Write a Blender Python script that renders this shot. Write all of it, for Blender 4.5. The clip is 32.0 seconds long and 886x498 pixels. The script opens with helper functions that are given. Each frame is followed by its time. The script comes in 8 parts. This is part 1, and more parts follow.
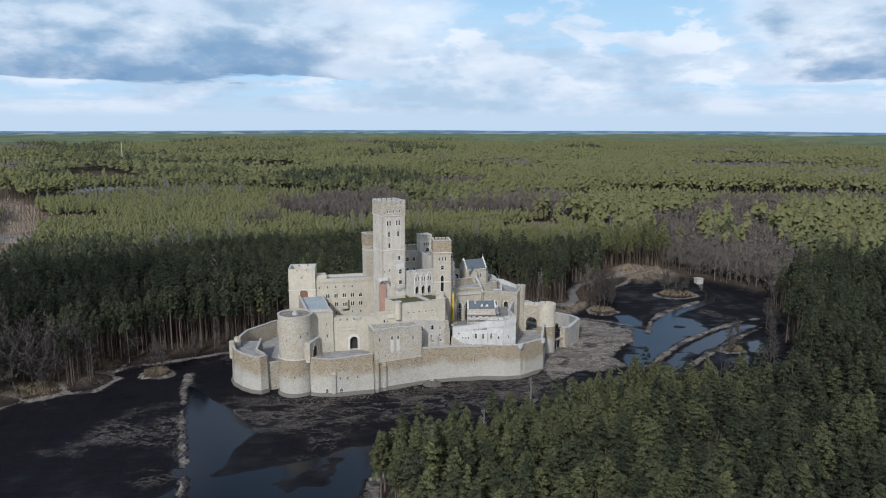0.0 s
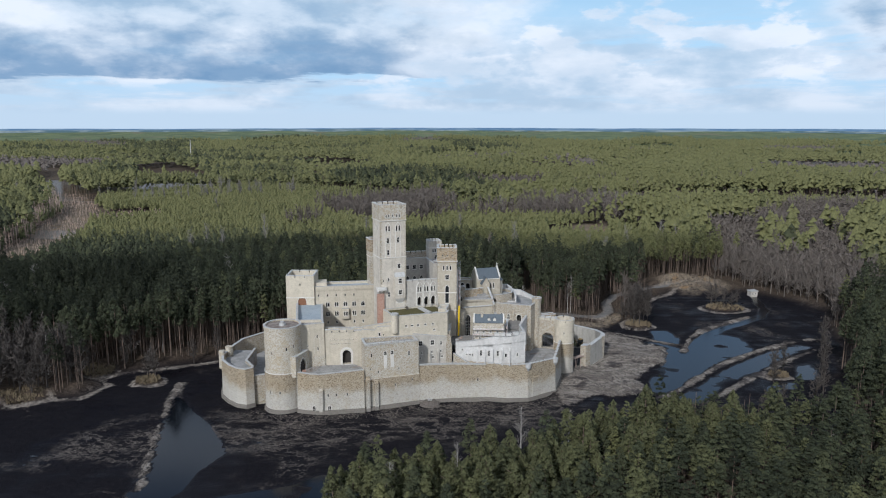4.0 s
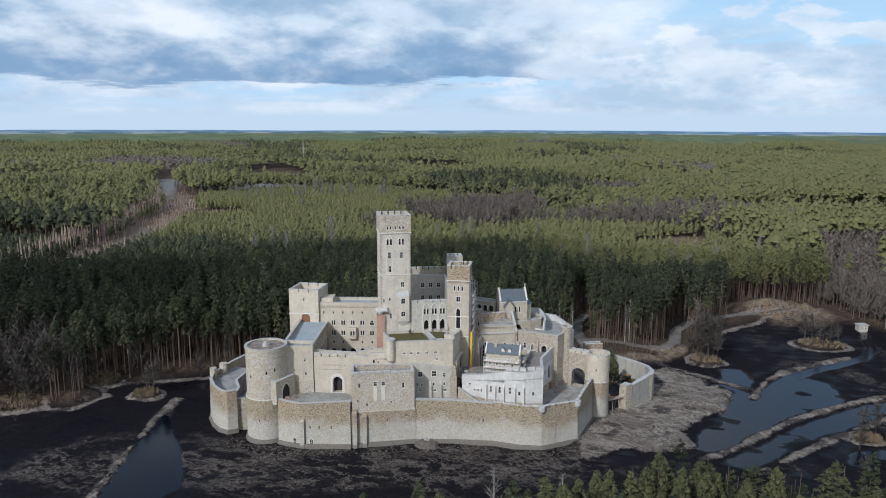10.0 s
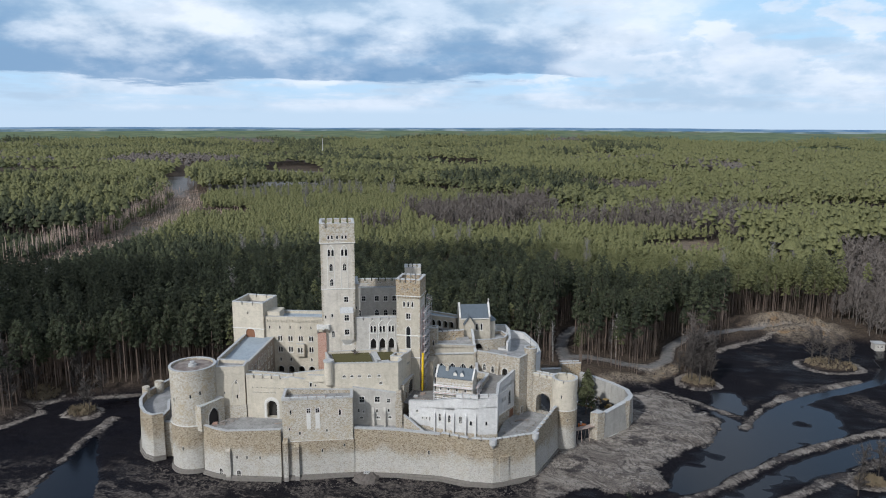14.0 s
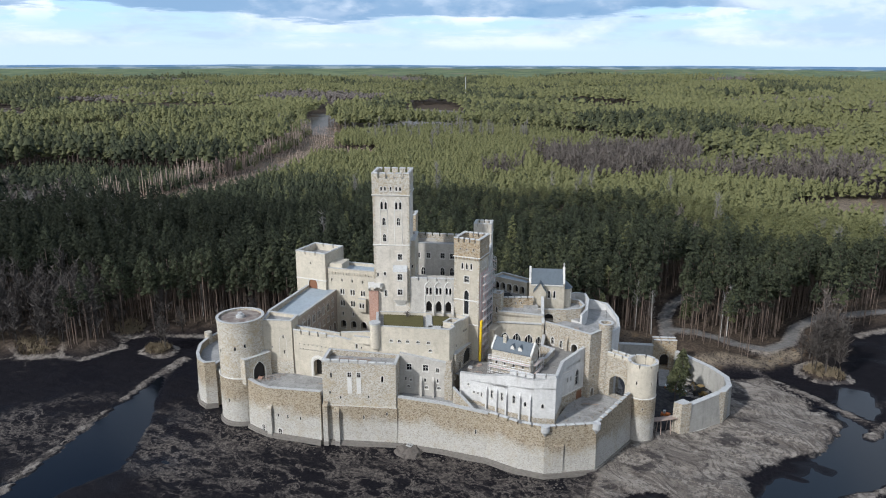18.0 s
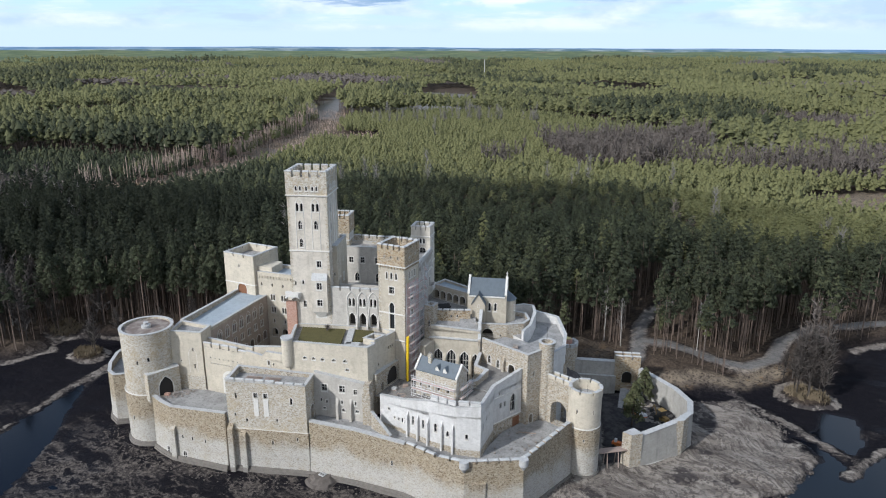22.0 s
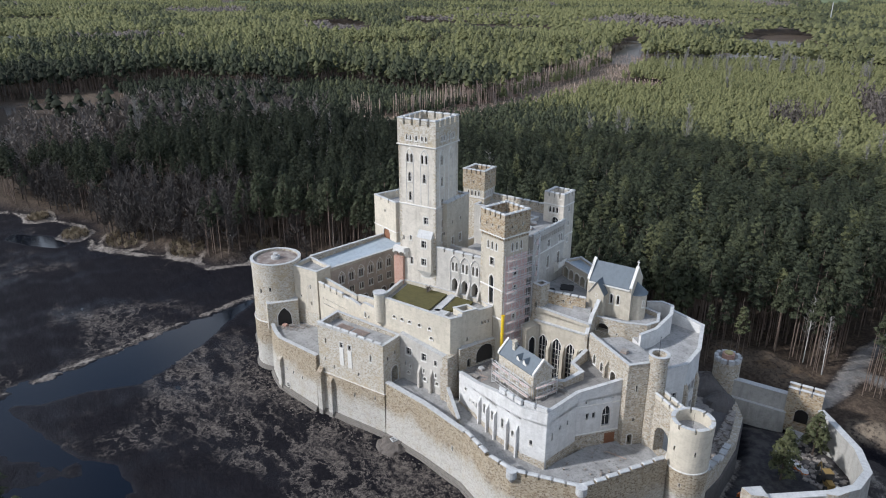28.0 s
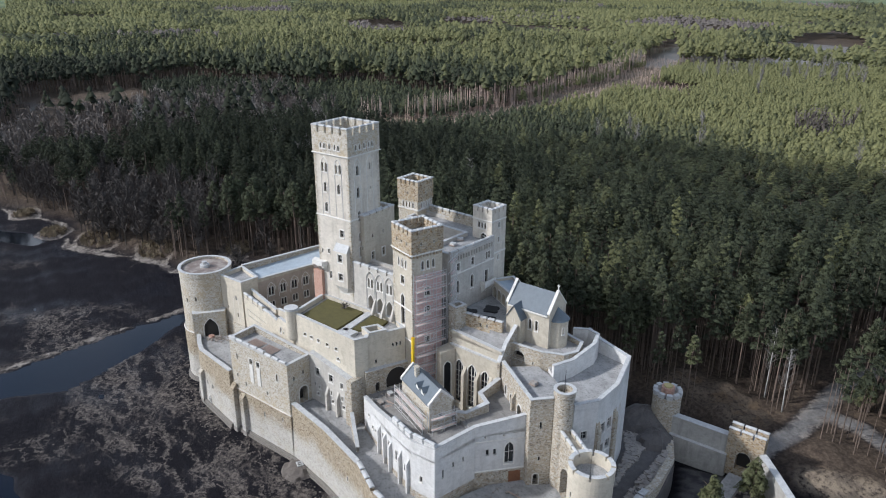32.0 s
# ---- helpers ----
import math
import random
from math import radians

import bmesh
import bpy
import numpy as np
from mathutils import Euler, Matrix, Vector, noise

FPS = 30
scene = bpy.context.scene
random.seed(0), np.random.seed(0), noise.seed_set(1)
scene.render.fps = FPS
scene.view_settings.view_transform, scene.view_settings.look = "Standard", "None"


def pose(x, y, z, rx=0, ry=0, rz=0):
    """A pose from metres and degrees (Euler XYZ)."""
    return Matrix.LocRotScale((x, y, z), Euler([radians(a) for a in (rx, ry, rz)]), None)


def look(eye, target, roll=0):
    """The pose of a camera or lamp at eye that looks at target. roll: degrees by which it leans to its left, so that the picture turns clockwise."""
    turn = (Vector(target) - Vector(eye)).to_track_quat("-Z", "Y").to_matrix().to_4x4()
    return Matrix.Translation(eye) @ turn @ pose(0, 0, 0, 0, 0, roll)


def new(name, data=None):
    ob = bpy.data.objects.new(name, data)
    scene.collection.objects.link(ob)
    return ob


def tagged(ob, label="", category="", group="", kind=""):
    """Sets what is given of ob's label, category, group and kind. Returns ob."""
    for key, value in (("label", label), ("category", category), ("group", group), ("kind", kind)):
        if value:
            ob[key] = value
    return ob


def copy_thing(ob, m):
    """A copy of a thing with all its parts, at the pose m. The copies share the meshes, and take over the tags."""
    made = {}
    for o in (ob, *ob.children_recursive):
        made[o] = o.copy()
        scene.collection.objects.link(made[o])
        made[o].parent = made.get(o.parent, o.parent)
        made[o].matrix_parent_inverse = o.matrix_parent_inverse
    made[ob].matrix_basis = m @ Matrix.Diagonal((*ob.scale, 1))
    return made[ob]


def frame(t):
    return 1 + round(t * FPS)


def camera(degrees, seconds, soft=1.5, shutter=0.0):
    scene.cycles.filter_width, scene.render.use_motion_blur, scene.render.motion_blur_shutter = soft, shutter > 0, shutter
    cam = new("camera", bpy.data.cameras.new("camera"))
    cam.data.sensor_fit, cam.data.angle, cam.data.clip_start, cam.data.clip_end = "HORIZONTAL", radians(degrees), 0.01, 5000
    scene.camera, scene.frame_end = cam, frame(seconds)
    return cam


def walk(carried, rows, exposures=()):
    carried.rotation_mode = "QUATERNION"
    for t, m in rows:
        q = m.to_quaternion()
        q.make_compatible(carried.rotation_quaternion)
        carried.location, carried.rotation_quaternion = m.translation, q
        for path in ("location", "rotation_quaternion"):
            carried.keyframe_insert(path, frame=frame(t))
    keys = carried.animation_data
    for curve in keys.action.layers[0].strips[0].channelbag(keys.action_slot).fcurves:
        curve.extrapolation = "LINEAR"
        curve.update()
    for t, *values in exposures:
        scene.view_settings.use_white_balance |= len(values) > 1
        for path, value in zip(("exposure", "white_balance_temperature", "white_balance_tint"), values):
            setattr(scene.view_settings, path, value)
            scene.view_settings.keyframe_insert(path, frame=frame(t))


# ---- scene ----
cam = camera(64.0, 32.0, soft=1.1)
METRES, EYE, TILT, LEAN, TURN = 230.0, 86.2, 0.0, 0.0, 0.0
ROWS = [
    (0.0, 0.0, 0.0, 0.0, 0.02, -10.07, -0.13),
    (0.5, 0.012, 0.011, -0.0001, 0.84, -10.11, -0.13),
    (1.0, 0.024, 0.0217, -0.0007, 1.66, -10.12, -0.08),
    (1.5, 0.0361, 0.0328, -0.0008, 2.51, -10.15, -0.07),
    (2.0, 0.0479, 0.044, -0.0011, 3.35, -10.17, -0.06),
    (2.5, 0.0594, 0.0552, -0.0012, 4.23, -10.18, -0.08),
    (4.5, 0.1048, 0.1023, 0.0001, 6.04, -10.28, -0.08),
    (5.0, 0.1157, 0.1141, -0.0006, 6.05, -10.27, -0.12),
    (5.5, 0.1261, 0.126, -0.0009, 6.13, -10.28, -0.17),
    (6.0, 0.1363, 0.1379, -0.0012, 6.83, -10.28, -0.2),
    (6.5, 0.1467, 0.1502, -0.002, 8.85, -10.25, -0.12),
    (7.0, 0.1569, 0.1621, -0.0022, 10.26, -10.23, -0.15),
    (7.5, 0.1668, 0.1745, -0.0026, 11.15, -10.19, -0.18),
    (8.0, 0.1768, 0.187, -0.0031, 12.27, -10.16, -0.17),
    (8.5, 0.1865, 0.1995, -0.0033, 13.43, -10.13, -0.16),
    (9.0, 0.196, 0.2124, -0.0033, 14.34, -10.12, -0.17),
    (9.5, 0.2051, 0.2256, -0.0032, 15.15, -10.12, -0.18),
    (10.0, 0.2143, 0.2389, -0.0031, 15.87, -10.09, -0.18),
    (10.5, 0.2231, 0.2522, -0.0028, 16.55, -10.08, -0.19),
    (11.0, 0.2316, 0.2658, -0.0026, 17.18, -10.05, -0.19),
    (11.5, 0.2397, 0.2794, -0.0024, 17.85, -10.04, -0.19),
    (12.0, 0.2482, 0.293, -0.0023, 18.37, -10.03, -0.16),
    (12.5, 0.2561, 0.3067, -0.0025, 18.38, -10.03, -0.17),
    (13.0, 0.2637, 0.3207, -0.0023, 18.39, -10.08, -0.17),
    (13.5, 0.2711, 0.335, -0.0017, 18.39, -10.13, -0.17),
    (14.0, 0.2783, 0.3492, -0.0017, 18.38, -10.31, -0.19),
    (14.5, 0.285, 0.3633, -0.0018, 18.8, -10.91, -0.2),
    (16.5, 0.3105, 0.4224, -0.0018, 25.03, -14.78, -0.16),
    (17.0, 0.3162, 0.4369, -0.0017, 25.99, -15.18, -0.17),
    (17.5, 0.3214, 0.4513, -0.0018, 28.66, -15.16, -0.16),
    (18.0, 0.3271, 0.4663, -0.0017, 30.64, -15.14, -0.15),
    (18.5, 0.3321, 0.4812, -0.0014, 31.41, -15.13, -0.14),
    (19.0, 0.3367, 0.4964, -0.0006, 31.96, -15.18, -0.13),
    (19.5, 0.3416, 0.5114, -0.0009, 32.2, -15.15, -0.15),
    (20.0, 0.3462, 0.5266, -0.0006, 32.17, -15.13, -0.16),
    (20.5, 0.3509, 0.5417, -0.0004, 32.14, -15.12, -0.17),
    (21.0, 0.3558, 0.5565, -0.0002, 32.15, -15.13, -0.18),
    (21.5, 0.3614, 0.5708, -0.0004, 32.63, -15.75, -0.2),
    (22.0, 0.3674, 0.5851, -0.0003, 33.0, -16.48, -0.21),
    (22.5, 0.3735, 0.5991, -0.0003, 33.79, -17.2, -0.22),
    (23.0, 0.38, 0.6131, -0.0006, 34.88, -17.9, -0.22),
    (23.5, 0.3865, 0.6273, -0.0011, 35.78, -18.58, -0.21),
    (24.0, 0.3928, 0.6413, -0.0016, 36.9, -19.26, -0.21),
    (24.5, 0.3987, 0.6556, -0.0017, 40.36, -19.96, -0.18),
    (25.0, 0.4048, 0.6701, -0.0023, 44.12, -20.58, -0.17),
    (25.5, 0.4105, 0.6845, -0.0024, 47.07, -20.89, -0.17),
    (27.5, 0.4289, 0.7426, -0.004, 55.19, -20.97, -0.07),
    (28.0, 0.433, 0.7571, -0.0047, 58.64, -20.93, -0.08),
    (28.5, 0.4366, 0.7711, -0.005, 59.48, -20.92, -0.11),
    (29.0, 0.4397, 0.7853, -0.0053, 59.94, -20.93, -0.15),
    (29.5, 0.4425, 0.7994, -0.0059, 60.25, -20.9, -0.21),
    (30.0, 0.4449, 0.8134, -0.0062, 60.18, -20.89, -0.25),
    (30.5, 0.4469, 0.8274, -0.0061, 60.06, -20.9, -0.26),
    (31.0, 0.4486, 0.8412, -0.0059, 60.0, -20.91, -0.24),
    (31.5, 0.4501, 0.855, -0.0055, 60.92, -20.92, -0.25),
    (32.0, 0.4514, 0.869, -0.0055, 62.78, -20.9, -0.27),
]
walk(cam, [(t, pose(0, 0, EYE, TILT, LEAN, TURN) @ pose(METRES * x, METRES * y, METRES * z, 90 + pitch, roll, yaw)) for t, x, y, z, yaw, pitch, roll in ROWS],
     exposures=[(0.0, 0.06, 5820, 10), (12.0, 0.08, 5820, 10), (14.5, 0.16, 5820, 10), (16.5, 0.38, 5860, 10), (20.0, 0.40, 5840, 10), (23.0, 0.44, 5800, 11), (28.0, 0.54, 5760, 12), (32.0, 0.57, 5760, 12)])

# ---- light ----
SUN_WAY = Vector((-0.30, -0.954, 0)).normalized()          # direction to the sun in the plan
SUN_EL = radians(33)
to_sun = SUN_WAY * math.cos(SUN_EL) + Vector((0, 0, math.sin(SUN_EL)))
sun = new("sun", bpy.data.lights.new("sun", "SUN"))
sun.data.energy, sun.data.angle, sun.data.color = 3.0, radians(2.5), (1.0, 0.94, 0.85)
sun.matrix_world = look((0, 0, 400), Vector((0, 0, 400)) - to_sun)


class Tree:
    """Short hand for node trees."""

    def __init__(self, tree):
        self.t = tree
        tree.nodes.clear()

    def n(self, kind, ins=None, **props):
        node = self.t.nodes.new(kind)
        for k, v in props.items():
            setattr(node, k, v)
        for k, v in (ins or {}).items():
            if isinstance(v, bpy.types.NodeSocket):
                self.t.links.new(v, node.inputs[k])
            else:
                node.inputs[k].default_value = v
        return node

    def math(self, op, a, b=0.0, clamp=False):
        return self.n("ShaderNodeMath", {0: a, 1: b}, operation=op, use_clamp=clamp).outputs[0]

    def mix(self, f, a, b):
        m = self.n("ShaderNodeMix", {0: f}, data_type="RGBA")
        for i, v in ((6, a), (7, b)):
            if isinstance(v, bpy.types.NodeSocket):
                self.t.links.new(v, m.inputs[i])
            else:
                m.inputs[i].default_value = (*v, 1)
        return m.outputs[2]

    def noise(self, vec, scale, detail=4, rough=0.55, color=False):
        o = self.n("ShaderNodeTexNoise", {"Vector": vec, "Scale": scale, "Detail": detail, "Roughness": rough})
        return o.outputs["Color" if color else "Fac"]

    def step(self, v, a, b):
        m = self.n("ShaderNodeMapRange", {"Value": v, "From Min": a, "From Max": b}, interpolation_type="SMOOTHSTEP")
        return m.outputs[0]


world = bpy.data.worlds.new("world")
scene.world = world
world.use_nodes = True
W = Tree(world.node_tree)
sky = W.n("ShaderNodeTexSky", sky_type="NISHITA", sun_disc=False, sun_elevation=SUN_EL,
          sun_rotation=math.atan2(SUN_WAY.x, SUN_WAY.y), air_density=1.0, dust_density=1.2, ozone_density=1.2)
direc = W.n("ShaderNodeTexCoord").outputs["Generated"]
sep = W.n("ShaderNodeSeparateXYZ", {0: direc})
el = W.n("ShaderNodeMath", {0: sep.outputs[2]}, operation="ARCSINE").outputs[0]
az = W.n("ShaderNodeMath", {0: W.math("MULTIPLY", sep.outputs[0], -1.0), 1: sep.outputs[1]}, operation="ARCTAN2").outputs[0]
sheet = W.n("ShaderNodeCombineXYZ", {0: W.math("MULTIPLY", sep.outputs[0], 1.0), 1: sep.outputs[1], 2: W.math("MULTIPLY", el, 2.4)}).outputs[0]
puff = W.noise(sheet, 3.6, 9, 0.55)
heap = W.noise(sheet, 9.0, 8, 0.56)
long_ = W.n("ShaderNodeCombineXYZ", {0: sep.outputs[0], 1: sep.outputs[1], 2: W.math("MULTIPLY", el, 9.0)}).outputs[0]
streak = W.noise(long_, 4.5, 7, 0.60)
wob = W.math("SUBTRACT", puff, 0.5)
# clear sky, paler towards the horizon
clear = W.n("ShaderNodeMix", {0: 1.0, 6: sky.outputs[0], 7: (0.058, 0.076, 0.088, 1)}, data_type="RGBA", blend_type="MULTIPLY").outputs[2]
clear = W.mix(W.step(el, 0.30, 0.10), clear, (0.50, 0.73, 0.90))
clear = W.mix(W.step(el, 0.075, 0.0), clear, (0.60, 0.71, 0.80))
# low rows of small clouds
low_m = W.math("MULTIPLY", W.step(streak, 0.36, 0.54), W.step(el, 0.006, 0.02))
low_m = W.math("MULTIPLY", low_m, W.step(el, 0.165, 0.08))
both = W.mix(W.math("MULTIPLY", low_m, 0.85), clear, W.mix(W.step(W.math("ADD", heap, W.math("MULTIPLY", wob, 0.8)), 0.36, 0.66), (0.50, 0.61, 0.71), (0.82, 0.85, 0.88)))
# heavy banks with flat bluish undersides and billowing heads
edge_l = W.step(W.math("ADD", az, W.math("MULTIPLY", wob, 0.75)), 0.03, 0.19)
edge_r = W.step(W.math("ADD", az, W.math("MULTIPLY", wob, 0.50)), -0.33, -0.42)
side = W.math("MAXIMUM", edge_l, edge_r)
foot = W.step(W.math("ADD", el, W.math("MULTIPLY", W.math("SUBTRACT", streak, 0.5), 0.10)), 0.050, 0.060)
thin = W.math("ADD", W.math("MULTIPLY", W.step(el, 0.60, 0.22), 0.85), W.math("MULTIPLY", W.step(puff, 0.5, 0.62), 0.5), clamp=True)
bank = W.math("MULTIPLY", W.math("MULTIPLY", side, foot), thin)
rise = W.math("ADD", el, W.math("ADD", W.math("MULTIPLY", wob, 0.30), W.math("MULTIPLY", W.math("SUBTRACT", heap, 0.5), 0.13)))
billow = W.math("ADD", W.math("MULTIPLY", wob, 2.2), W.math("MULTIPLY", W.math("SUBTRACT", heap, 0.46), 2.6))
head = W.mix(W.step(billow, -0.35, 0.25), (0.46, 0.57, 0.67), (0.72, 0.78, 0.83))
head = W.mix(W.step(billow, 0.20, 0.60), head, (0.90, 0.92, 0.93))
under = W.mix(W.step(rise, 0.060, 0.135), (0.22, 0.355, 0.52), head)
rim = W.math("MULTIPLY", W.math("MULTIPLY", side, W.math("SUBTRACT", 1.0, side)), 2.6, clamp=True)
under = W.mix(rim, under, (0.94, 0.95, 0.96))
both = W.mix(bank, both, under)
# high bright cloud over the north and east
high = W.math("MULTIPLY", W.step(el, 0.21, 0.32), W.step(az, 0.45, 0.05))
high = W.math("MULTIPLY", W.math("MULTIPLY", high, W.step(el, 1.1, 0.7)), W.step(sep.outputs[1], -0.3, 0.1))
both = W.mix(W.math("MULTIPLY", high, 0.75), both, W.mix(W.step(puff, 0.42, 0.60), (0.40, 0.54, 0.70), (0.80, 0.85, 0.89)))
# unseen bright broken cloud all over the southern half, added as fill light
south = W.math("MULTIPLY", W.step(sep.outputs[1], 0.1, -0.35), W.step(puff, 0.36, 0.52))
both = W.mix(W.math("MULTIPLY", south, 0.9), both, (0.85, 0.85, 0.85))
# puffs in the gap
gapm = W.math("MULTIPLY", W.step(heap, 0.51, 0.58), W.math("MULTIPLY", W.step(el, 0.03, 0.06), W.step(el, 0.20, 0.12)))
both = W.mix(W.math("MULTIPLY", W.math("MULTIPLY", gapm, W.math("SUBTRACT", 1.0, bank)), 0.85), both, W.mix(W.step(puff, 0.40, 0.58), (0.62, 0.71, 0.79), (0.92, 0.93, 0.94)))
bg = W.n("ShaderNodeBackground", {"Color": both, "Strength": 0.94})
W.t.links.new(bg.outputs[0], W.n("ShaderNodeOutputWorld").inputs[0])


# ---- materials ----
def material(name):
    m = bpy.data.materials.new(name)
    m.use_nodes = True
    t = Tree(m.node_tree)
    b = t.n("ShaderNodeBsdfPrincipled")
    t.t.links.new(b.outputs[0], t.n("ShaderNodeOutputMaterial").inputs[0])
    return m, t, b


def finish(t, b, color, rough, height=None, strength=0.3, dist=0.05, **more):
    for k, v in (("Base Color", color), ("Roughness", rough), *more.items()):
        if isinstance(v, bpy.types.NodeSocket):
            t.t.links.new(v, b.inputs[k])
        else:
            b.inputs[k].default_value = v if not isinstance(v, tuple) or len(v) == 4 else (*v, 1)
    if height is not None:
        bump = t.n("ShaderNodeBump", {"Height": height, "Strength": strength, "Distance": dist})
        t.t.links.new(bump.outputs[0], b.inputs["Normal"])


def pos(t):
    return t.n("ShaderNodeNewGeometry").outputs["Position"]


def plaster(name, col, stain, amount=0.5, rough=0.9):
    """Lime render: run-down streaks, patches, faint coursing of the stones beneath, grain."""
    col, stain = tuple(v * 0.88 for v in col), tuple(v * 0.80 for v in stain)
    m, t, b = material(name)
    p = pos(t)
    run = t.n("ShaderNodeMapping", {"Vector": p, "Scale": (1.0, 1.0, 0.16)}).outputs[0]
    f = t.math("MULTIPLY", t.step(t.noise(run, 0.9, 7, 0.65), 0.45, 0.68), amount)
    c = t.mix(f, col, stain)
    patch = t.step(t.noise(p, 0.28, 6, 0.7), 0.46, 0.60)
    c = t.mix(t.math("MULTIPLY", patch, 0.55), c, tuple(min(.75, v * 1.2) for v in col))
    cell = t.n("ShaderNodeTexVoronoi", {"Vector": t.n("ShaderNodeMapping", {"Vector": p, "Scale": (1, 1, 1.7)}).outputs[0], "Scale": 2.2})
    tone = t.n("ShaderNodeSeparateColor", {0: cell.outputs["Color"]}).outputs[0]
    c = t.mix(t.math("MULTIPLY", t.step(tone, 0.55, 0.95), 0.30), c, tuple(v * 0.72 for v in col))
    blot = t.step(t.noise(p, 0.75, 8, 0.72), 0.52, 0.62)
    c = t.mix(t.math("MULTIPLY", blot, 0.28), c, tuple(v * 0.62 for v in col))
    g = t.noise(p, 7.0, 6, 0.7)
    c = t.mix(t.math("MULTIPLY", t.step(g, 0.45, 0.75), 0.40), c, tuple(v * 0.68 for v in col))
    finish(t, b, c, rough, t.math("ADD", t.noise(p, 14.0, 4), t.math("MULTIPLY", tone, 0.4)), 0.4, 0.04)
    return m


def rubble(name, stones, mortar, size=2.3, stain=(0.3, 0.26, 0.2), joint=0.5, stain_amount=0.4, layer=None):
    """Rubble masonry: cells of stone in mortar. layer: other stones below a height, (stones, mortar, from z, to z)."""
    m, t, b = material(name)
    p = pos(t)
    mean = [sum(c_[k] for c_ in stones) / len(stones) for k in range(3)]
    stones = [tuple(max(0.03, mean[k] + (c_[k] - mean[k]) * 1.35) for k in range(3)) for c_ in stones]
    mortar = tuple(v * 0.88 for v in mortar)
    warp = t.n("ShaderNodeVectorMath", {0: p, 1: t.n("ShaderNodeVectorMath", {0: t.noise(p, 1.7, 2, color=True), "Scale": 0.35}, operation="SCALE").outputs[0]}, operation="ADD").outputs[0]
    sq = t.n("ShaderNodeMapping", {"Vector": warp, "Scale": (1.0, 1.0, 1.55)}).outputs[0]
    cell = t.n("ShaderNodeTexVoronoi", {"Vector": sq, "Scale": size})
    edge = t.n("ShaderNodeTexVoronoi", {"Vector": sq, "Scale": size}, feature="DISTANCE_TO_EDGE").outputs["Distance"]
    pick = t.n("ShaderNodeSeparateColor", {0: cell.outputs["Color"]}).outputs[0]

    def tone(cols):
        ramp = t.n("ShaderNodeValToRGB", {"Fac": pick})
        while len(ramp.color_ramp.elements) < len(cols):
            ramp.color_ramp.elements.new(0.5)
        for i, (e, cc) in enumerate(zip(ramp.color_ramp.elements, cols)):
            e.position, e.color = i / (len(cols) - 1), (*(v * 0.88 for v in cc), 1)
        return ramp.outputs[0]

    seam = t.math("MULTIPLY", t.step(edge, 0.13, 0.02), joint)
    c = t.mix(seam, tone(stones), mortar)
    if layer:
        low = t.mix(seam, tone(layer[0]), layer[1])
        zz = t.math("ADD", t.n("ShaderNodeSeparateXYZ", {0: p}).outputs[2], t.math("MULTIPLY", t.math("SUBTRACT", t.noise(p, 0.16, 5, 0.6), 0.5), 9.0))
        c = t.mix(t.step(zz, layer[2], layer[3]), low, c)
    f = t.math("MULTIPLY", t.step(t.noise(p, 0.35, 6, 0.65), 0.45, 0.75), stain_amount)
    c = t.mix(f, c, stain)
    if layer:
        wet = t.step(t.math("ADD", t.n("ShaderNodeSeparateXYZ", {0: p}).outputs[2], t.noise(p, 0.8, 3)), 1.9, 1.5)
        c = t.mix(t.math("MULTIPLY", wet, 0.65), c, (0.13, 0.11, 0.10))
    h = t.math("ADD", t.math("MULTIPLY", t.step(edge, 0.0, 0.2), 1.0), t.math("MULTIPLY", t.noise(p, 9.0, 3), 0.5))
    finish(t, b, c, 0.92, h, 0.6, 0.09)
    return m


def plain(name, col, rough=0.7, var=0.25, scale=2.0, metal=0.0, bump=0.15):
    m, t, b = material(name)
    p = pos(t)
    f = t.math("MULTIPLY", t.step(t.noise(p, scale, 6, 0.6), 0.35, 0.75), var)
    c = t.mix(f, col, tuple(v * 0.55 for v in col))
    f2 = t.math("MULTIPLY", t.step(t.noise(p, scale * 5.5, 6, 0.7), 0.48, 0.72), var * 1.1)
    c = t.mix(f2, c, tuple(v * 0.42 for v in col))
    finish(t, b, c, rough, t.noise(p, scale * 8, 3), bump, 0.02, Metallic=metal)
    return m


CREAM = plaster("cream_render", (0.57, 0.515, 0.415), (0.44, 0.395, 0.32), 0.5)
BEIGE = plaster("beige_render", (0.50, 0.45, 0.36), (0.38, 0.34, 0.28), 0.5)
GREYP = plaster("grey_beige_render", (0.50, 0.47, 0.42), (0.37, 0.35, 0.31), 0.5)
# new grey stone, its tone lowered for the shade on the forecourt
NEWWALL = plaster("shaded_new_stone", (0.40, 0.385, 0.35), (0.27, 0.255, 0.235), 0.7)
# brown-pink render, darkened further to carry the court wall's shade
DUSKY = plaster("shaded_pink_render", (0.40, 0.335, 0.28), (0.30, 0.25, 0.21), 0.5)
WHITEP = plaster("white_render", (0.63, 0.62, 0.60), (0.48, 0.46, 0.43), 0.45)
TOWERP = plaster("pale_tower_render", (0.605, 0.555, 0.475), (0.44, 0.395, 0.33), 0.7)
RUBBLE = rubble("pale_rubble", [(0.36, 0.31, 0.235), (0.52, 0.475, 0.39), (0.61, 0.575, 0.50), (0.43, 0.365, 0.265), (0.55, 0.495, 0.40)], (0.60, 0.57, 0.51), 3.4, joint=0.5, stain=(0.42, 0.33, 0.20), stain_amount=0.7)
